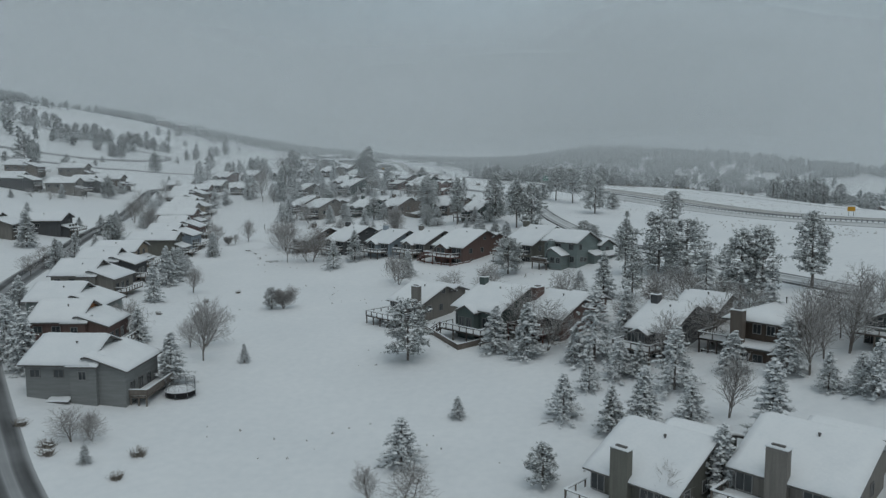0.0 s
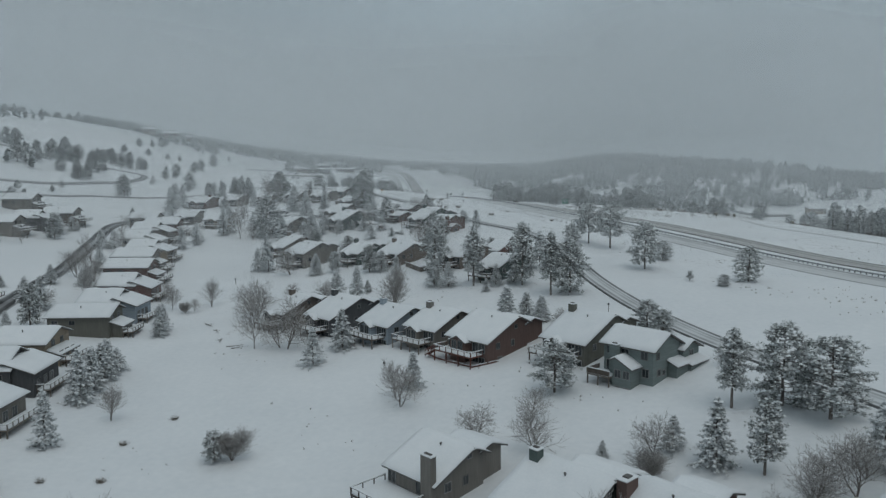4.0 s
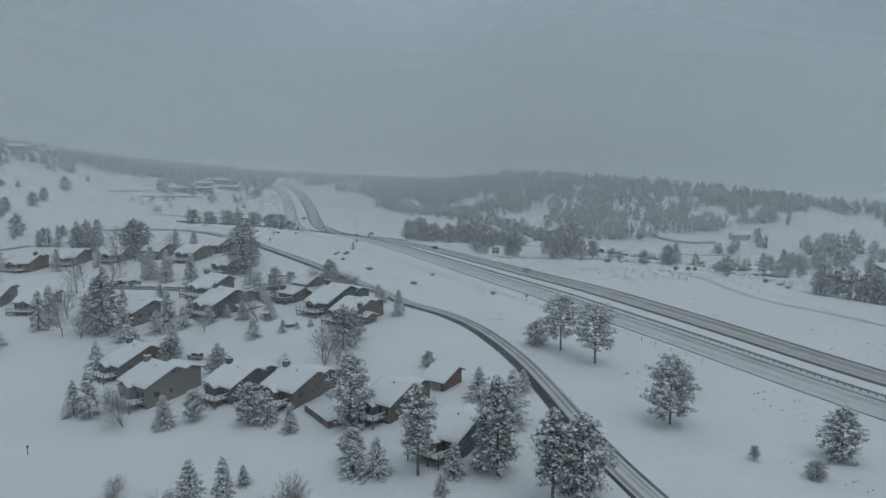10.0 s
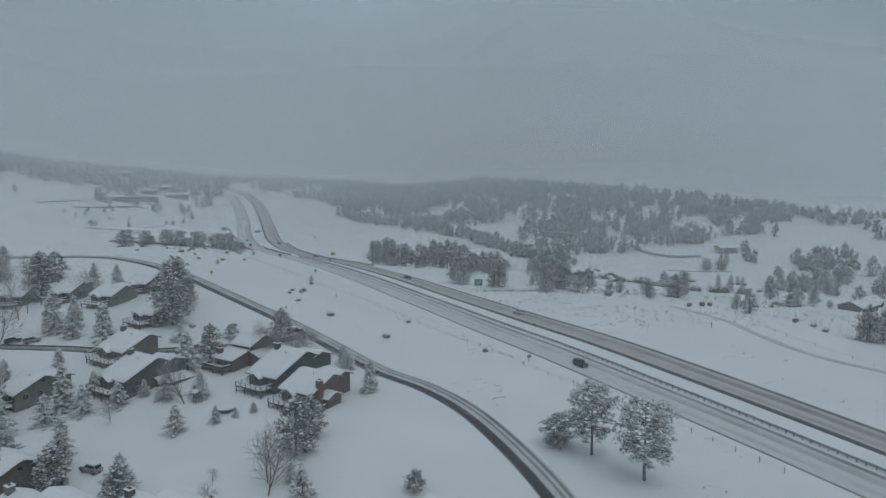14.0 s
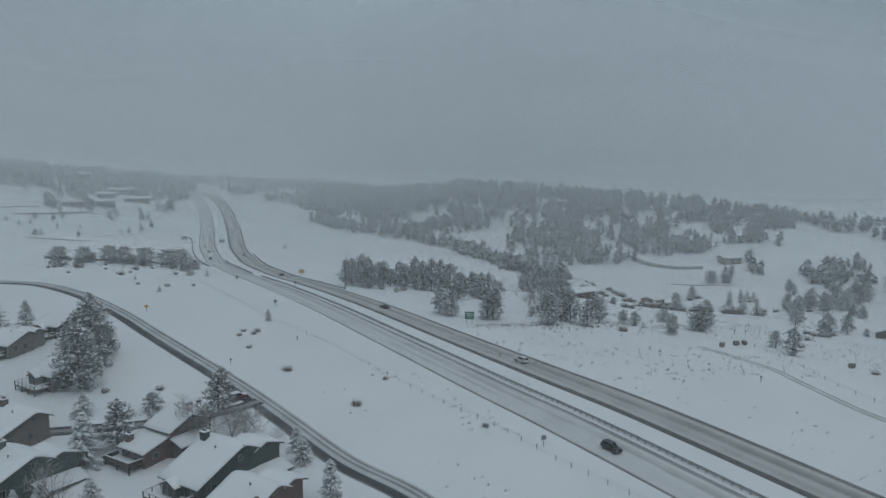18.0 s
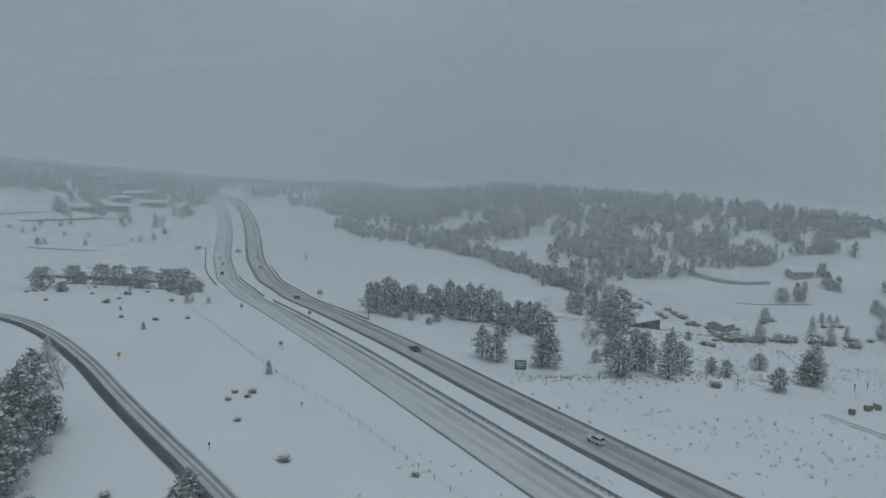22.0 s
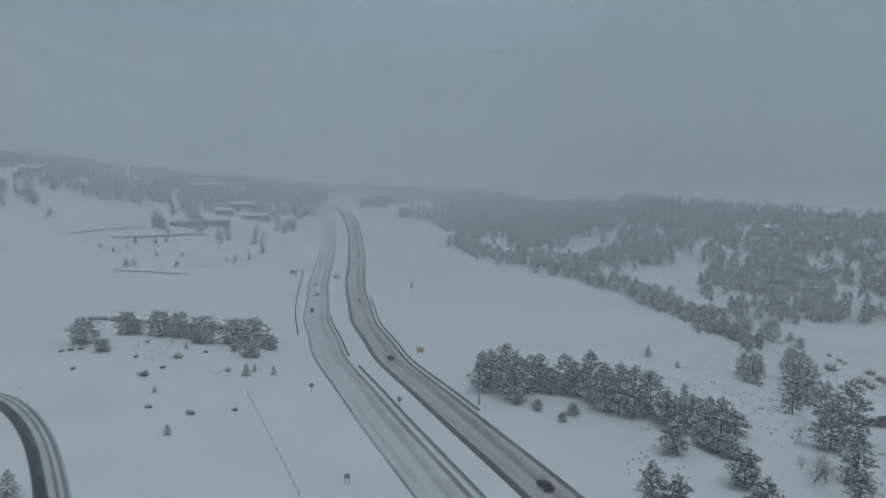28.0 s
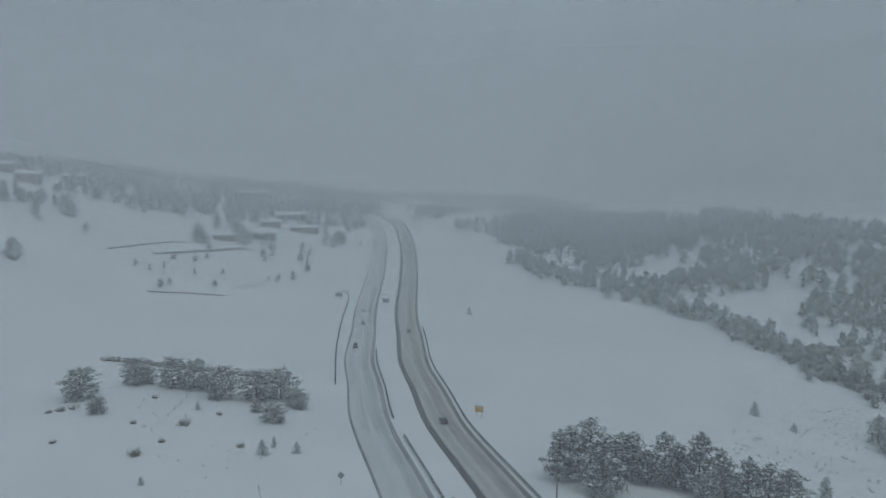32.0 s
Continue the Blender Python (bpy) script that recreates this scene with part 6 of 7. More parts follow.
def road_sign(x, y, wide, tall, foot, sheet, label, turn=0.0, posts=2, diamond=False, bars=0, word="", wood=None):
    root = tagged(new("road_sign"), label, "sign", "road signs")
    root.matrix_world = pose(x, y, ground_z(x, y), 0, 0, turn)
    if diamond:
        bm = boxed(-wide / 2, -0.03, -wide / 2, wide / 2, 0.03, wide / 2)
        bmesh.ops.rotate(bm, verts=bm.verts, cent=(0, 0, 0), matrix=Matrix.Rotation(radians(45), 3, "Y"))
        bmesh.ops.translate(bm, verts=bm.verts, vec=(0, 0, foot + wide * 0.7))
    else:
        bm = bevelled(0.02, -wide / 2, -0.03, foot, wide / 2, 0.03, foot + tall)
    panel = part("panel", bm, sheet, root)
    for k in range(bars):
        w = wide * (0.36, 0.30, 0.22)[k % 3]
        z = foot + tall * (0.74 - 0.24 * k)
        part("lettering_bar", boxed(-w, -0.045, z - tall * 0.055, w, -0.034, z + tall * 0.055), SIGN_WHITE, panel)
    if word:
        text = bpy.data.curves.new("lettering", "FONT")
        text.body, text.size, text.align_x, text.extrude = word, tall * 0.26, "CENTER", 0.004
        letters = new("lettering", text)
        letters.parent, letters.matrix_local = panel, pose(0, -0.04, foot + tall * 0.18, 90, 0, 0)
        text.materials.append(SIGN_WHITE)
    for k in range(posts):
        px = 0 if posts == 1 else (-wide * 0.3 if k == 0 else wide * 0.3)
        part("post", boxed(px - 0.07, 0.035, -0.4, px + 0.07, 0.16, foot + tall * 0.9), wood or STEEL, root)
    return root


road_sign(66.1, 473.9, 3.2, 2.7, 1.7, SIGN_GREEN, "green highway exit sign with pale lettering on two posts", turn=-18, bars=2, word="Park", wood=BARK)
road_sign(14.4, 619.3, 2.5, 1.9, 1.8, SIGN_YELLOW, "orange and pale roadside sign on two posts", turn=-10, bars=1, wood=BARK)
road_sign(-64.2, 803.5, 4.0, 2.3, 2.0, SIGN_BACK, "large roadside sign seen from behind", turn=5)
road_sign(-37.5, 800.2, 3.8, 2.2, 2.0, SIGN_BACK, "large median sign seen from behind", turn=5)
road_sign(-14.5, 553, 1.15, 1.15, 1.5, SIGN_BACK, "diamond road sign on one post beside the carriageway", posts=1, diamond=True)
road_sign(9.5, 547.3, 1.15, 1.15, 1.5, SIGN_BACK, "diamond road sign in the median", posts=1, diamond=True)
road_sign(1.2, 495.7, 1.1, 1.0, 1.4, SIGN_BACK, "small grey road sign on two thin posts", posts=2)
road_sign(53.9, 369.4, 1.0, 0.9, 1.5, SIGN_BACK, "small grey sign by the highway fence", posts=1)
road_sign(-38.8, 480, 0.95, 0.95, 1.2, SIGN_YELLOW, "orange diamond warning sign by the side road", posts=1, diamond=True, turn=20)
road_sign(139, 250, 2.4, 1.5, 1.8, SIGN_YELLOW, "yellow roadside sign beyond the highway", turn=-20)

# ---- tall bare pole beside the highway ----
pole = tagged(new("utility_pole"), "tall thin dark pole beside the highway pines", "pole")
pole.matrix_world = pose(31.2, 556.1, ground_z(31.2, 556.1))
pv, pf = [], []
stick(pv, pf, (0, 0, -0.5), (0, 0, 12.2), 0.17, 0.09, 8)
mesh_object("shaft", pv, pf, BARK, pole)
part("base_collar", bevelled(0.04, -0.32, -0.32, -0.3, 0.32, 0.32, 1.0), STEEL, pole, "grey steel collar at the foot")
part("fitting", boxed(-0.45, -0.06, 11.6, 0.05, 0.06, 11.75), STEEL, pole)


# ---- fences ----
def post_fence(points, label, spacing=4.5, tall=1.15, wire=True, wood=None):
    """A light wire fence: thin posts and two strands."""
    root = tagged(new("fence"), label, "fence", "fences")
    c = spline(points, spacing)
    z = ground_heights(c[:, 0], c[:, 1])
    post = bpy.data.meshes.new("post")
    bm = boxed(-0.045, -0.045, -0.3, 0.045, 0.045, tall)
    bm.to_mesh(post)
    bm.free()
    post.materials.append(wood or BARK)
    for (x, y), h in zip(c, z):
        p = new("post", post)
        p.parent, p.location = root, (x, y, h)
    if wire:
        for k in (0.5, 0.95):
            part("wire", tube(bmesh.new(), [(x, y, h + k) for (x, y), h in zip(c, z)], 0.02, 0.02), STEEL, root)
    return root


post_fence([(-30, 546), (-6, 487), (3, 467), (15.5, 445), (29, 416), (39, 395), (47, 381), (54, 363), (66, 338), (80, 300)], "sagging wire fence along the highway land")
post_fence([(153, 452), (149, 417), (144, 387), (150, 350), (160, 310)], "wire fence beside a snowy track", 6.0)
post_fence([(150, 470), (175, 474), (205, 480), (235, 492)], "field fence on the valley slope", 6.0)
post_fence([(-82, 640), (-70, 610), (-66, 590), (-64, 572)], "old wire fence running over the knoll", 6.0)


def board_fence(points, label, tall, wood, snow=True):
    """A low solid board fence or edging in straight runs between the points, capped with snow."""
    root = tagged(new("board_fence"), label, "fence", "garden fences")
    for (x0, y0), (x1, y1) in zip(points[:-1], points[1:]):
        n = max(2, int(math.dist((x0, y0), (x1, y1)) / 1.9))
        pts = [(x0 + (x1 - x0) * k / n, y0 + (y1 - y0) * k / n) for k in range(n + 1)]
        pts = [(x, y, ground_z(x, y)) for x, y in pts]
        for a, b in zip(pts[:-1], pts[1:]):
            part("board", tube(bmesh.new(), [(a[0], a[1], a[2] + tall / 2 - 0.1), (b[0], b[1], b[2] + tall / 2 - 0.1)], 0.10, tall + 0.2), wood, root)
        if snow:
            part("cap_snow", tube(bmesh.new(), [(x, y, z + tall + 0.05) for x, y, z in pts], 0.22, 0.11), ROOF_SNOW, root, "snow lying on top")
    return root


board_fence([(-7, 206), (-4.5, 202), (2.2, 195), (7.2, 196.5)], "low red-stained edging round a snowy terrace", 0.35, REDWOOD)
board_fence([(-4, 141), (2.6, 126.5), (9.2, 129.5)], "low wooden fence round the green house's yard", 1.0, DECK)
board_fence([(-15.5, 289), (-10.5, 278.5), (-3.5, 280.5)], "wooden yard fence among the pines", 1.5, DECK)


# ---- vehicles ----
TYRE = two_tone("tyre_rubber", (0.015, 0.015, 0.016), (0.03, 0.03, 0.031), 3.0, 0.8)
CAR_GLASS = node_material("car_glass", 0.1)[0]
CAR_GLASS.node_tree.nodes["Principled BSDF"].inputs["Base Color"].default_value = (0.02, 0.023, 0.026, 1)
LAMP_RED = two_tone("tail_lamp_red", (0.30, 0.012, 0.01), (0.40, 0.02, 0.015), 2.0, 0.3)
LAMP_CLEAR = two_tone("headlamp_clear", (0.6, 0.6, 0.58), (0.75, 0.75, 0.72), 2.0, 0.2)


def car_paint(name, rgb):
    return two_tone(name, [c * 0.85 for c in rgb], [min(1, c * 1.1) for c in rgb], 0.8, 0.32, by_object=0.2)


CAR_PAINTS = {"white": car_paint("white_car_paint", (0.70, 0.71, 0.72)), "dark": car_paint("dark_grey_car_paint", (0.05, 0.052, 0.056)), "silver": car_paint("silver_car_paint", (0.36, 0.37, 0.38)), "red": car_paint("dark_red_car_paint", (0.16, 0.03, 0.03))}


def car(x, y, heading, colour, label, suv=True, snowy=False, group="vehicles on the highway"):
    """A passenger car, nose along +y before it is turned."""
    root = tagged(new("car"), label, "car", group)
    slope = ground_z(x - math.sin(radians(heading)), y + math.cos(radians(heading))) - ground_z(x, y)
    root.matrix_world = pose(x, y, ground_z(x, y) + 0.07, 0, 0, heading) @ pose(0, 0, 0, math.degrees(math.atan(slope)), 0, 0)
    p, roof = CAR_PAINTS[colour], 1.68 if suv else 1.42
    bm = prism([(-2.28, 0.42), (2.22, 0.36), (2.32, 0.62), (2.15, 0.92), (0.95, 1.04), (-2.2, 1.06), (-2.34, 0.8)], -0.91, 0.91, "x")
    bmesh.ops.bevel(bm, geom=list(bm.edges), offset=0.07, segments=2, affect="EDGES")
    body = part("body", bm, p, root)
    back = -2.12 if suv else -1.55
    bm = prism([(back, 1.02), (1.0, 1.02), (0.25, roof), (back + (0.25 if suv else 0.75), roof)], -0.76, 0.76, "x")
    bmesh.ops.bevel(bm, geom=list(bm.edges), offset=0.05, segments=2, affect="EDGES")
    part("cabin", bm, p, root)
    for s in (-1, 1):
        part("side_window", prism([(back + 0.28, 1.12), (0.78, 1.12), (0.24, roof - 0.1), (back + (0.42 if suv else 0.85), roof - 0.1)], s * 0.755, s * 0.772, "x"), CAR_GLASS, root)
    for name, a, b in (("windscreen", (0.98, 1.08), (0.34, roof - 0.06)), ("rear_window", (back + 0.01, 1.12), (back + (0.2 if suv else 0.66), roof - 0.08))):
        d = 0.03 if name == "windscreen" else -0.03
        part(name, prism([(a[0], a[1]), (a[0] + d, a[1] + 0.02), (b[0] + d, b[1] + 0.02), (b[0], b[1])], -0.66, 0.66, "x"), CAR_GLASS, root)
    for wy in (-1.42, 1.42):
        for s in (-1, 1):
            bm = bmesh.new()
            bmesh.ops.create_cone(bm, cap_ends=True, segments=16, radius1=0.36, radius2=0.36, depth=0.24, matrix=Matrix.Translation((s * 0.82, wy, 0.34)) @ Matrix.Rotation(radians(90), 4, "Y"))
            w = part("wheel", bm, TYRE, root)
            bm = bmesh.new()
            bmesh.ops.create_cone(bm, cap_ends=True, segments=12, radius1=0.21, radius2=0.19, depth=0.03, matrix=Matrix.Translation((s * 0.95, wy, 0.34)) @ Matrix.Rotation(radians(90), 4, "Y"))
            part("rim", bm, STEEL, w)
    for s in (-1, 1):
        part("headlight", bevelled(0.02, s * 0.68 - 0.17, 2.2, 0.66, s * 0.68 + 0.17, 2.32, 0.82), LAMP_CLEAR, root)
        part("tail_light", bevelled(0.02, s * 0.74 - 0.12, -2.37, 0.78, s * 0.74 + 0.12, -2.28, 1.0), LAMP_RED, root)
    if snowy:
        part("roof_snow", bevelled(0.08, -0.78, back + 0.1, roof + 0.003, 0.78, 0.4, roof + 0.26), ROOF_SNOW, root, "thick cap of snow on the roof")
        part("bonnet_snow", bevelled(0.05, -0.8, 1.05, 1.06, 0.8, 2.1, 1.2), ROOF_SNOW, root, "snow on the bonnet")
    return root


def on_road(y, offset):
    """Place and heading on the highway at that y, set off from the median rail."""
    c = RAIL_LINE + sideways(RAIL_LINE) * offset
    i = int(np.argmin(abs(c[:, 1] - y)))
    t = RAIL_LINE[i + 1] - RAIL_LINE[i - 1]
    return c[i][0], c[i][1], math.degrees(math.atan2(-t[0], t[1]))


for y, off, away, colour, label, suv in ((425, 14.5, 1, "white", "white sport utility car on the wet highway", True), (500, 14.5, 1, "dark", "dark car driving on the wet carriageway", False), (748, 14.0, 1, "silver", "silver car on the far wet carriageway", True),
                                         (703, -9.5, 0, "dark", "dark car with headlights on the slushy carriageway", True), (755, -8.0, 0, "silver", "grey car on the slushy carriageway", False), (782, -9.0, 0, "white", "pale car further along the carriageway", False),
                                         (364, -8.5, 0, "dark", "dark sport utility car on the slushy carriageway", True), (610, 13.8, 1, "dark", "small dark car far up the highway", False)):
    x, yy, head = on_road(y, off)
    car(x, yy, head if away else head + 180, colour, label, suv)
for x, y, h, colour, label in ((-45.7, 332.3, 55, "silver", "parked grey car capped with snow"), (-81, 411.5, -65, "silver", "parked grey car under snow"), (-86.5, 413, -65, "dark", "parked dark car under snow"), (-37.2, 388, 20, "dark", "parked car buried in snow by the lane"), (-7.2, 401.6, -62, "red", "dark red car waiting at the lane junction")):
    car(x, y, h, colour, label, True, True, "parked cars")


# ---- small things round the meadow ----
def trampoline(x, y):
    root = tagged(new("trampoline"), "round dark trampoline with a safety net, rim capped with snow", "trampoline")
    root.matrix_world = pose(x, y, ground_z(x, y))
    def ring(r, z, wide, tall, mat, name, label=""):
        pts = [(r * math.cos(2 * math.pi * k / 28), r * math.sin(2 * math.pi * k / 28), z) for k in range(29)]
        part(name, tube(bmesh.new(), pts, wide, tall), mat, root, label)
    bm = bmesh.new()
    bmesh.ops.create_cone(bm, cap_ends=True, segments=28, radius1=2.1, radius2=2.1, depth=0.06, matrix=Matrix.Translation((0, 0, 0.82)))
    part("mat", bm, TYRE, root)
    bm = bmesh.new()
    bmesh.ops.create_cone(bm, cap_ends=True, segments=28, radius1=1.95, radius2=1.7, depth=0.14, matrix=Matrix.Translation((0, 0, 0.925)))
    part("mat_snow", bm, ROOF_SNOW, root, "snow lying on the mat")
    ring(2.15, 0.84, 0.16, 0.12, TYRE, "rim")
    ring(2.16, 0.93, 0.24, 0.07, ROOF_SNOW, "rim_snow", "snow on the rim")
    ring(2.12, 0.45, 0.02, 0.7, TYRE, "skirt")
    ring(2.15, 2.5, 0.05, 0.05, STEEL, "top_hoop")
    for k in range(8):
        a = 2 * math.pi * k / 8
        v, f = [], []
        stick(v, f, (2.2 * math.cos(a), 2.2 * math.sin(a), -0.2), (2.15 * math.cos(a), 2.15 * math.sin(a), 2.55), 0.035, 0.035, 6)
        mesh_object("net_pole", v, f, STEEL, root)
    bm = bmesh.new()
    for k in range(84):
        a = 2 * math.pi * k / 84
        px, py = 2.13 * math.cos(a), 2.13 * math.sin(a)
        box(bm, px - 0.006, py - 0.006, 0.9, px + 0.006, py + 0.006, 2.5)
    tagged(part("net", bm, TYRE, root), "thin dark safety net", kind="stuff")


trampoline(-39, 106.3)


def mailboxes(x, y, count, turn):
    root = tagged(new("mailbox_stand"), "row of dark mailboxes on posts under snow", "mailbox", "mailboxes")
    root.matrix_world = pose(x, y, ground_z(x, y), 0, 0, turn)
    w = count * 0.5
    for s in (-1, 1):
        part("post", boxed(s * w * 0.35 - 0.06, -0.06, -0.3, s * w * 0.35 + 0.06, 0.06, 1.0), BARK, root)
    part("crossbar", boxed(-w / 2, -0.1, 1.0, w / 2, 0.1, 1.08), BARK, root)
    for k in range(count):
        cx = -w / 2 + 0.25 + 0.5 * k
        part("mailbox", bevelled(0.05, cx - 0.21, -0.28, 1.083, cx + 0.21, 0.28, 1.50), PAINT["charcoal"], root)
    part("snow_cap", bevelled(0.04, -w / 2, -0.3, 1.503, w / 2, 0.3, 1.64), ROOF_SNOW, root, "snow on the boxes")


mailboxes(29.5, 216.6, 4, 20)
mailboxes(32.2, 215.9, 3, 20)
mailboxes(-17.2, 398.1, 3, 30)
mailboxes(-15.4, 399.2, 2, 30)


def marker(x, y, tall, label):
    root = tagged(new("marker_post"), label, "post", "marker posts")
    root.matrix_world = pose(x, y, ground_z(x, y))
    part("stake", boxed(-0.07, -0.07, -0.3, 0.07, 0.07, tall), BARK, root)
    part("head", bevelled(0.03, -0.2, -0.12, tall - 0.1, 0.2, 0.12, tall + 0.3), PAINT["charcoal"], root)


for x, y, t, label in ((34.2, 218.9, 2.4, "dark street-name post by the side road"), (-15.4, 199.4, 1.3, "short dark marker post in the snow"), (-69.6, 285.8, 1.6, "bird feeder post in the meadow"), (-116.1, 326.7, 1.6, "post near the street"),
                       (7.3, 447, 1.0, "short marker post on the slope"), (-10, 425.4, 1.2, "short dark post by the side road"), (124.5, 397.7, 1.4, "dark post on the white slope"), (160, 460.8, 1.5, "dark bale stand by the track"), (166, 463, 1.5, "dark bale by the track"), (-34, 123, 1.6, "small stake in the meadow")):
    marker(x, y, t, label)


def fallen_log(x, y, turn, length, seed):
    rng = random.Random(seed)
    root = tagged(new("fallen_branch"), "dark fallen branch half sunk in snow", "branch", "fallen branches")
    root.matrix_world = pose(x, y, ground_z(x, y), 0, 0, turn)
    v, f = [], []
    stick(v, f, (0, 0, 0.1), (length, 0, 0.22), 0.14, 0.06, 6)
    mesh_object("limb", v, f, BARK, root)
    for k in range(3):
        v, f = [], []
        a = length * (0.35 + 0.2 * k)
        stick(v, f, (a, 0, 0.15), (a + 0.5, rng.choice((-0.9, 0.9)), 0.4), 0.05, 0.02, 4)
        mesh_object("side_twig", v, f, BARK, root)


for i, (x, y, t, n) in enumerate(((-65.3, 242, -50, 4.5), (-60.7, 236.3, -70, 2.6), (-57.1, 228.5, -80, 3.4), (-54, 222, 20, 4.0), (-52.5, 220.5, 30, 4.4))):
    fallen_log(x, y, t, n, i)

# play frame among the upper houses
swing = tagged(new("play_frame"), "wooden garden play frame with a slide under snow", "play frame")
swing.matrix_world = pose(-29.4, 357.0, ground_z(-29.4, 357.0), 0, 0, 30)
for px, py in ((0, 0), (1.4, 0), (0, 1.4), (1.4, 1.4)):
    part("post", boxed(px - 0.07, py - 0.07, -0.3, px + 0.07, py + 0.07, 2.5), BARK, swing)
part("platform", boxed(-0.1, -0.1, 1.3, 1.5, 1.5, 1.4), DECK, swing)
part("canopy", prism([(-0.2, 2.5), (0.7, 3.1), (1.6, 2.5), (1.6, 2.58), (0.7, 3.2), (-0.2, 2.58)], -0.2, 1.6, "y"), ROOF_SNOW, swing)
for py in (0.0, 1.4):
    part("side_board", boxed(0.07, py - 0.03, 1.4, 1.33, py + 0.03, 2.1), BARK, swing)
part("slide", prism([(1.5, 1.4), (3.6, 0.1), (3.6, 0.2), (1.5, 1.5)], 0.3, 0.9, "y"), SIGN_WHITE, swing)
part("swing_beam", boxed(-3.0, 0.65, 2.35, 0, 0.77, 2.47), BARK, swing)

# low round trampoline without a net, quite covered
spot = (-22.5, 351.5)
low_trampoline = tagged(new("trampoline"), "low round garden trampoline buried under fresh snow", "trampoline")
low_trampoline.matrix_world = pose(spot[0], spot[1], ground_z(*spot))
for nm, r0, r1, deep, z, mat in (("mat", 2.2, 2.2, 0.08, 0.78, TYRE), ("mat_snow", 2.15, 1.9, 0.22, 0.93, ROOF_SNOW)):
    bm = bmesh.new()
    bmesh.ops.create_cone(bm, cap_ends=True, segments=28, radius1=r0, radius2=r1, depth=deep, matrix=Matrix.Translation((0, 0, z)))
    part(nm, bm, mat, low_trampoline)
for k in range(6):
    a = math.pi * k / 3
    v, f = [], []
    stick(v, f, (2.1 * math.cos(a), 2.1 * math.sin(a), -0.2), (2.1 * math.cos(a), 2.1 * math.sin(a), 0.78), 0.04, 0.04, 6)
    mesh_object("leg", v, f, STEEL, low_trampoline)

# ---- lodge beyond the side road ----
for x, y, w, d, c, turn, hh, label in ((-149, 1036, 27, 14, "charcoal", 8, 3.8, "long dark lodge hall with a low white roof"),
                                       (-154, 984, 15, 10, "charcoal", 14, 3.8, "dark gabled lodge house under snow"),
                                       (-127, 985, 22, 11, "brown", 10, 3.6, "brown lodge wing with a snow-covered roof"),
                                       (-154, 939, 32, 10, "charcoal", 14, 3.2, "long dark lodge wing under snow"),
                                       (-169, 920, 16, 10, "brown", 14, 3.4, "low brown lodge house with a snowy gabled roof"),
                                       (-222, 1150, 36, 14, "redbrown", 10, 5.0, "far long building fading into mist")):
    root = house_root(x, y, turn, label, group="lodge buildings")
    tagged(root, "", "lodge")
    block(root, -w / 2, -d / 2, w / 2, d / 2, -3, hh, "x", PAINT[c], pitch=0.24, over=0.9)
    for k in range(max(3, int(w / 5))):
        window(root, -w * 0.42 + k * w * 0.84 / (max(3, int(w / 5)) - 1), -d / 2 - 0.02, hh - 1.6, 1.8, 1.5, "y-")
lodge_slope = [(-177, 836, 4.2), (-179, 855, 3.9), (-168, 862, 4.4), (-164, 872, 3.7), (-110, 847, 3.9), (-134, 896, 6.0), (-129, 900, 6.0), (-108, 894, 6.4), (-152, 912, 6.1), (-103, 949, 8.4), (-96, 942, 9.3), (-78, 961, 3.8), (-235, 854, 5.5), (-280, 879, 10.6), (-271, 894, 10.9), (-212, 952, 5.6), (-229, 960, 7.6), (-237, 941, 7.4), (-247, 946, 6.5), (-295, 991, 6.0), (-170, 892, 6.8), (-183, 944, 10.2)]
plant(FAR_PINES + FAR_SPRUCES, lodge_slope, 85)
plant(FAR_PINES, [(-181, 903, 13), (-184, 907, 11), (-177, 901, 9), (-162, 929, 16), (-155, 918, 10), (-128, 1004, 10), (-124, 1000, 8), (-105, 964, 8), (-95, 967, 9), (-176, 958, 13), (-99, 975, 7)], 84)
BANK = two_tone("bare_earth_bank", (0.075, 0.066, 0.058), (0.20, 0.185, 0.17), 0.3, 0.95, 0.1, fine=2.5)
for pts, wide in (([(-212, 836), (-205, 859), (-194, 885), (-186, 893)], 1.8), ([(-192.4, 853), (-178, 873), (-154, 901), (-144, 906)], 2.4), ([(-188, 862), (-172, 884), (-150, 910)], 1.6), ([(-165.4, 787.2), (-148.7, 799.3), (-128.7, 804)], 2.2), ([(-128, 822), (-116, 834)], 1.0),
                  ([(268, 762), (274, 745), (284, 731), (299, 722)], 1.6), ([(260.9, 680.7), (279.2, 673), (305.7, 669.2)], 1.2)):
    ribbon("bank", spline(pts), -wide / 2, wide / 2, BANK, "strip of bare dark earth bank showing through snow", lift=0.12, strips=3, category="bank")

CONCRETE = two_tone("weathered_concrete", (0.26, 0.26, 0.255), (0.40, 0.40, 0.39), 0.6, 0.85, 0.02)
wall_line = spline([(267.6, 748), (270, 738), (276.4, 727.4), (286, 720), (296, 717), (309, 716)], 2.5)
wall_xyz = [(x, y, ground_z(x, y)) for x, y in wall_line]
retaining = tagged(new("retaining_wall"), "curved pale concrete retaining wall capped with snow", "wall")
part("wall_face", tube(bmesh.new(), [(x, y, z + 0.9) for x, y, z in wall_xyz], 0.5, 2.6), CONCRETE, retaining)
part("cap_snow", tube(bmesh.new(), [(x, y, z + 2.33) for x, y, z in wall_xyz], 0.7, 0.25), ROOF_SNOW, retaining, "snow on the wall top")

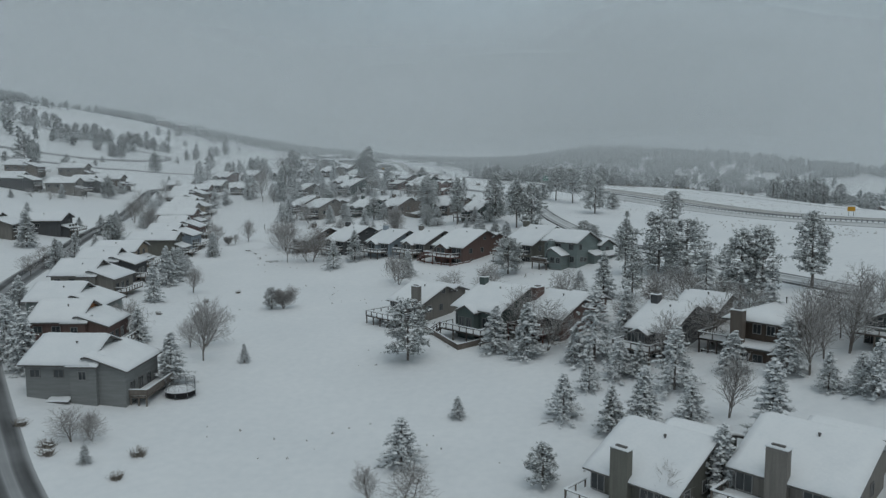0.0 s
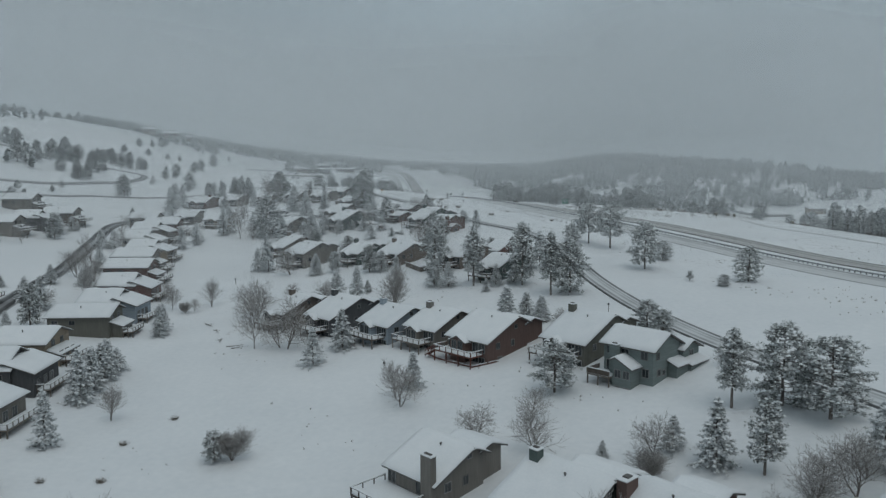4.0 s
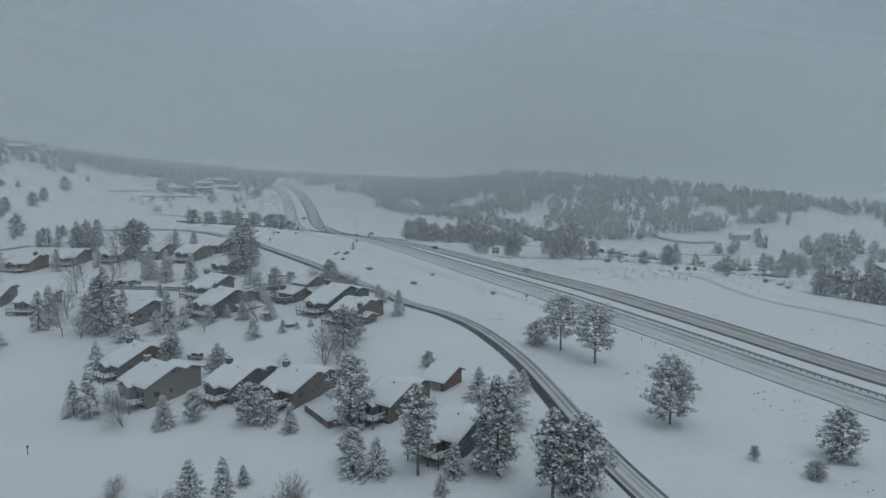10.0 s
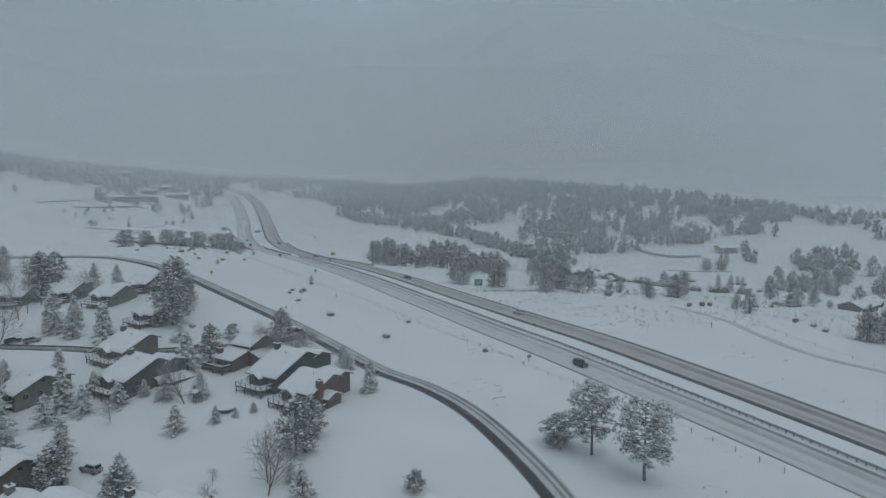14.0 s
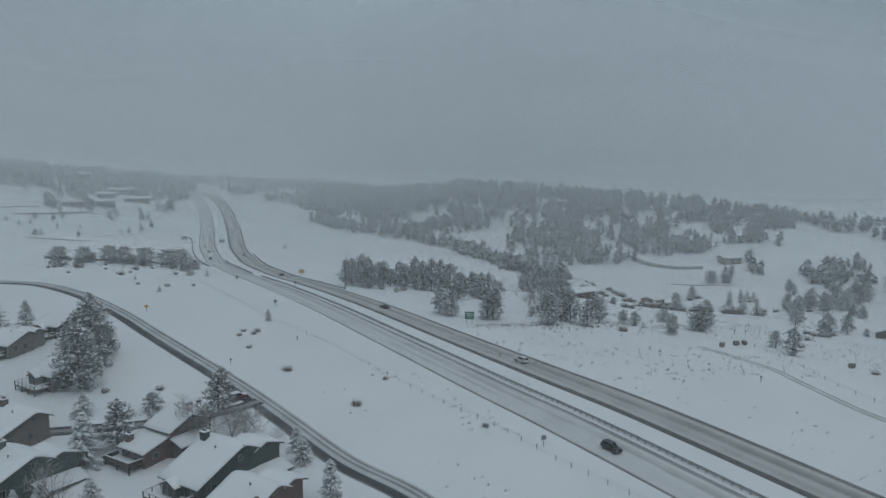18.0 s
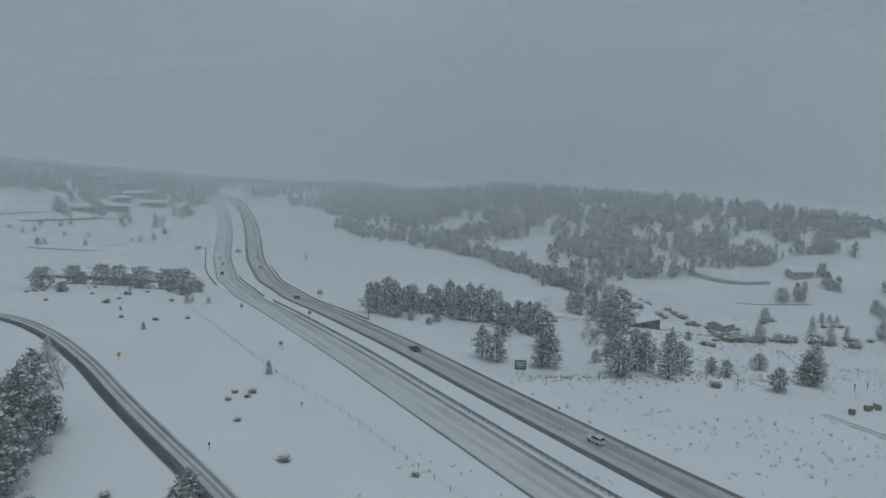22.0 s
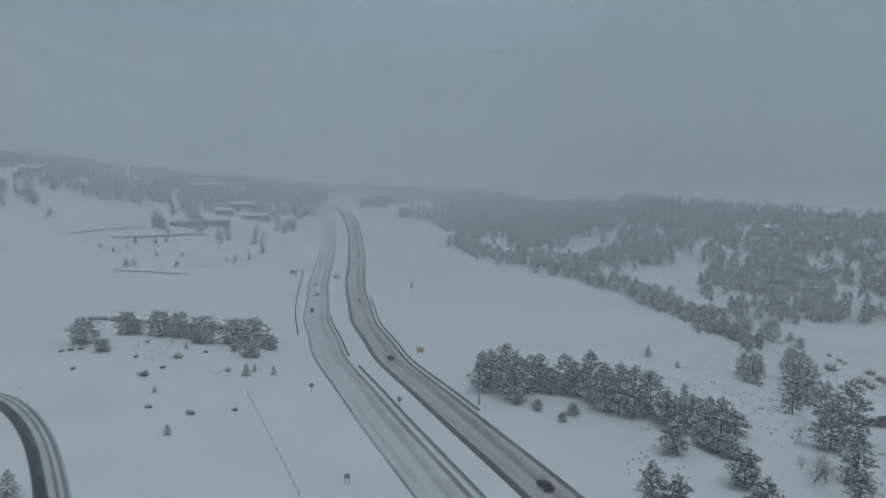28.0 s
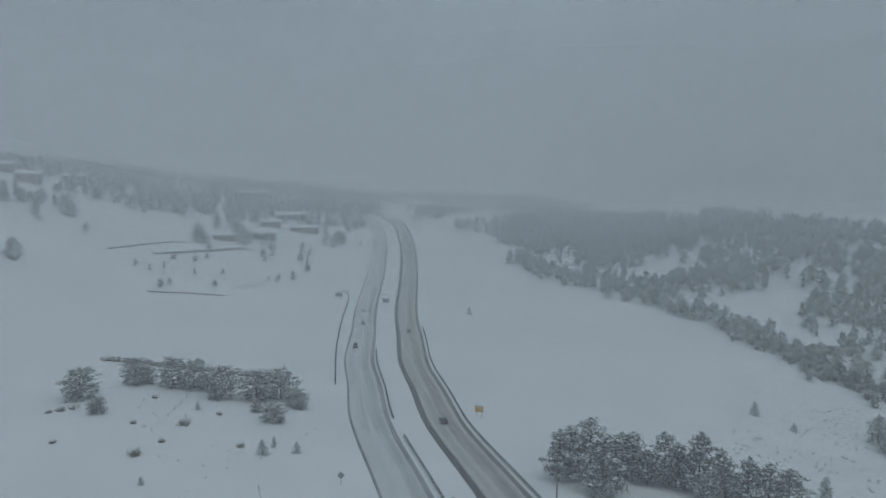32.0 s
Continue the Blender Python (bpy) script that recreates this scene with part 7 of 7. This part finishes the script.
# ---- bushes and thickets ----
plant([BARES[3]], [(-40.9, 219.4, 10)], 83)
plant(THICKETS, [(-35.8, 162.4, 6), (-74.2, 252.4, 4), (24, 146.8, 5)], 71)
plant(PINES, [(-38.4, 162.2, 5)], 72)
plant(BARES, [(17.6, 121.4, 10), (12.8, 127.6, 11), (31.8, 130, 7), (48.7, 126.7, 7), (37, 118.6, 8), (45.2, 136.8, 8), (47, 112.6, 10), (42.5, 113.5, 9), (55.5, 108, 10), (33.1, 109, 9), (38.5, 135.2, 8), (26, 153.3, 7)], 73)
creek = [(160, 530, 3.6), (167, 536, 4.4), (174, 542, 5.6), (184, 553, 4.2), (192, 561, 4), (203, 569, 4.4), (214, 573, 5.2), (219, 575, 5.4), (223, 576, 5.8), (228, 574, 5), (232, 571, 5.8), (236, 568, 5.6), (238, 562, 6), (243, 560, 5.5),
         (195, 671, 4.4), (199, 663, 5), (200, 656, 4.4), (200, 649, 4.2), (202, 641, 4.6), (205, 633, 3.3), (208, 631, 3), (211, 620, 3.2), (217, 617, 3), (226, 621, 2.6), (237, 624, 2.3), (145, 515, 2.6), (147, 513, 2.1)]
plant(BRUSHES, [(x, y, 0.7 * h) for i, (x, y, h) in enumerate(creek) if i % 3], 74, 0.5)
rng = random.Random(77)
stream = spline([(207, 695), (207, 674), (212, 662), (209, 641), (208, 615), (180, 550), (213, 578), (239, 589), (251, 581), (264, 574), (280, 571)], 4.5)
plant(BRUSHES, [(x + rng.uniform(-2.5, 2.5), y + rng.uniform(-2.5, 2.5), rng.uniform(1.4, 3.0)) for x, y in stream if rng.random() < 0.75], 91, 0.3)
plant(FAR_PINES, [(115.1, 528.9, 13.3), (125.7, 538.9, 16.1), (109.6, 508.5, 11.9), (143.4, 633.3, 11.3)], 92)
rng = random.Random(78)
copse = [(-112 + 2.1 * k + rng.uniform(-0.8, 0.8), 644 - 0.25 * k + rng.uniform(-1.5, 1.5), 1.6 * rng.uniform(0.7, 1.15)) for k in range(29)]
copse += [(-88 + 6.2 * k + rng.uniform(-2, 2), 640 - 0.6 * k + rng.uniform(-2, 2), 1.1 * rng.uniform(0.7, 1.15)) for k in range(6)]
hedge = [(-113 + 4.1 * k + rng.uniform(-1.2, 1.2), 642 - 0.5 * k + rng.uniform(-4, 4), rng.uniform(1.2, 1.9)) for k in range(15)]
plant([FAR_PINES[2]], hedge, 79)
plant(BRUSHES, copse + [(-91, 585, 1.2), (-93, 583, 1.4), (-95, 581, 1.0)], 78)
plant(SPRUCES, [(-16.2, 349.2, 2.4), (-29.0, 361.1, 6.5)], 86)
plant(BARES, [(-14.7, 379.6, 11), (-11.5, 381.5, 10), (-7.5, 383, 8)], 87)
plant(SPRUCES, [(-66.2, 166.0, 9.3), (-70.8, 186.2, 10.0), (-72.3, 201.3, 7.9), (-55.7, 131.7, 6.4)], 88)
plant(BARES, [(-61.3, 178.1, 7.5), (-45.8, 130.6, 6.3), (-43.2, 131.6, 10.1), (-58.1, 133.7, 7.9)], 89)
plant(BRUSHES, [(-54.8, 168.0, 0.8), (-52.3, 154.9, 0.8), (-50.6, 179.1, 0.8), (-60.5, 153.9, 0.8)], 90)
plant(FAR_BARES, [(99, 507, 7), (102, 507, 6), (100, 514, 4)], 75)
plant(FAR_PINES, [(93, 486, 4), (184, 541, 9), (291, 680, 9), (304, 679, 8), (144, 524, 3.5)], 76)
plant(FAR_SPRUCES, [(279, 627, 6), (283, 626, 5), (285, 623, 5), (148, 543, 3)], 77)
grove = [(174, 388, 10), (177.5, 391, 12), (181.6, 389.6, 11), (184.5, 385, 13), (188, 382, 11), (191, 379, 13), (196, 379, 12), (199, 383, 11), (194, 386, 12), (204, 378, 12)]
plant(FAR_PINES, grove, 80)
plant(FAR_PINES, [(241, 498, 9), (290, 582, 10), (284, 563, 12), (342, 596, 13), (381, 619, 14), (317, 628, 8), (302, 676, 7), (291, 675, 9), (231, 518, 12), (268, 500, 11), (300, 520, 12), (322, 548, 10), (352, 566, 13), (365, 590, 12)], 81)
plant(BRUSHES, [(170.7, 409, 1.4), (168, 399.5, 1.2), (197, 469, 1.5), (213, 489, 1.8), (213, 484.5, 1.8), (216, 484, 1.8), (219, 484.2, 1.7), (226.5, 490, 1.8), (248, 633, 2.4), (256, 637, 2.4), (272, 616, 2), (277, 616, 2), (280, 614, 2)], 82)
post_fence([(179, 522), (160.5, 485), (145.7, 455.6)], "field fence of thin posts running down the slope", 4.0)

# ---- dry grass and low brush through the snow ----
def tufts(name, label, seed, count, inside, tall):
    rng = random.Random(seed)
    v, f = [], []
    while count:
        x, y, ok = inside(rng)
        if not ok:
            continue
        count -= 1
        z, s = ground_z(x, y), tall * (0.4 + 1.0 * rng.random() ** 2)
        for _ in range(9):
            a, r, e = rng.random() * 6.3, s * 0.6 * rng.random(), rng.random() * 6.3
            i = len(v)
            bx, by = x + r * math.cos(a), y + r * math.sin(a)
            v += [(bx - 0.035, by, z - 0.05), (bx + 0.035, by, z - 0.05), (bx + 0.3 * s * math.cos(e), by + 0.3 * s * math.sin(e), z + s * (0.4 + 0.7 * rng.random()))]
            f.append((i, i + 1, i + 2))
    return tagged(mesh_object(name, v, f, DRY), label, "grass", kind="stuff")


def verge(rng):
    i = rng.randrange(20, 190)
    c = RAIL_LINE[i] + sideways(RAIL_LINE)[i] * rng.choice((-1, -1, 1)) * rng.uniform(17, 46)
    return c[0], c[1], 150 < c[1] < 700 and noise.noise(Vector((c[0] * 0.05, c[1] * 0.05, 3))) > 0.05


def meadow(rng):
    x, y = rng.uniform(-60, 40), rng.uniform(60, 260)
    return x, y, noise.noise(Vector((x * 0.05, y * 0.05, 8))) > 0.25


def hillside(rng):
    x, y = rng.uniform(60, 250), rng.uniform(400, 720)
    return x, y, (y < 500 or x > 84 + (y - 600) * 0.27) and noise.noise(Vector((x * 0.03, y * 0.03, 6))) + 0.6 * noise.noise(Vector((x * 0.2, y * 0.2, 1))) > 0.0


def slope_foot(rng):
    x = rng.uniform(66, 150)
    y = 473 - abs(rng.gauss(0, 9)) * (1 if x > 90 else 0.3)
    return x, y, noise.noise(Vector((x * 0.08, y * 0.08, 2))) > -0.1


def knoll(rng):
    x, y = rng.uniform(-130, -10), rng.uniform(540, 660)
    return x, y, noise.noise(Vector((x * 0.06, y * 0.06, 6))) > 0.1


tufts("dry_grass", "dry grass tips along the highway verge", 61, 650, verge, 0.45)
tufts("meadow_grass", "sparse dry stalks in the meadow snow", 62, 130, meadow, 0.35)
tufts("hillside_grass", "dry brush dotting the white hillside", 63, 2300, hillside, 0.8)
tufts("slope_grass", "dry brown brush under the valley pines", 65, 260, slope_foot, 1.0)
tufts("knoll_grass", "dry grass tips on the knoll", 64, 220, knoll, 0.5)
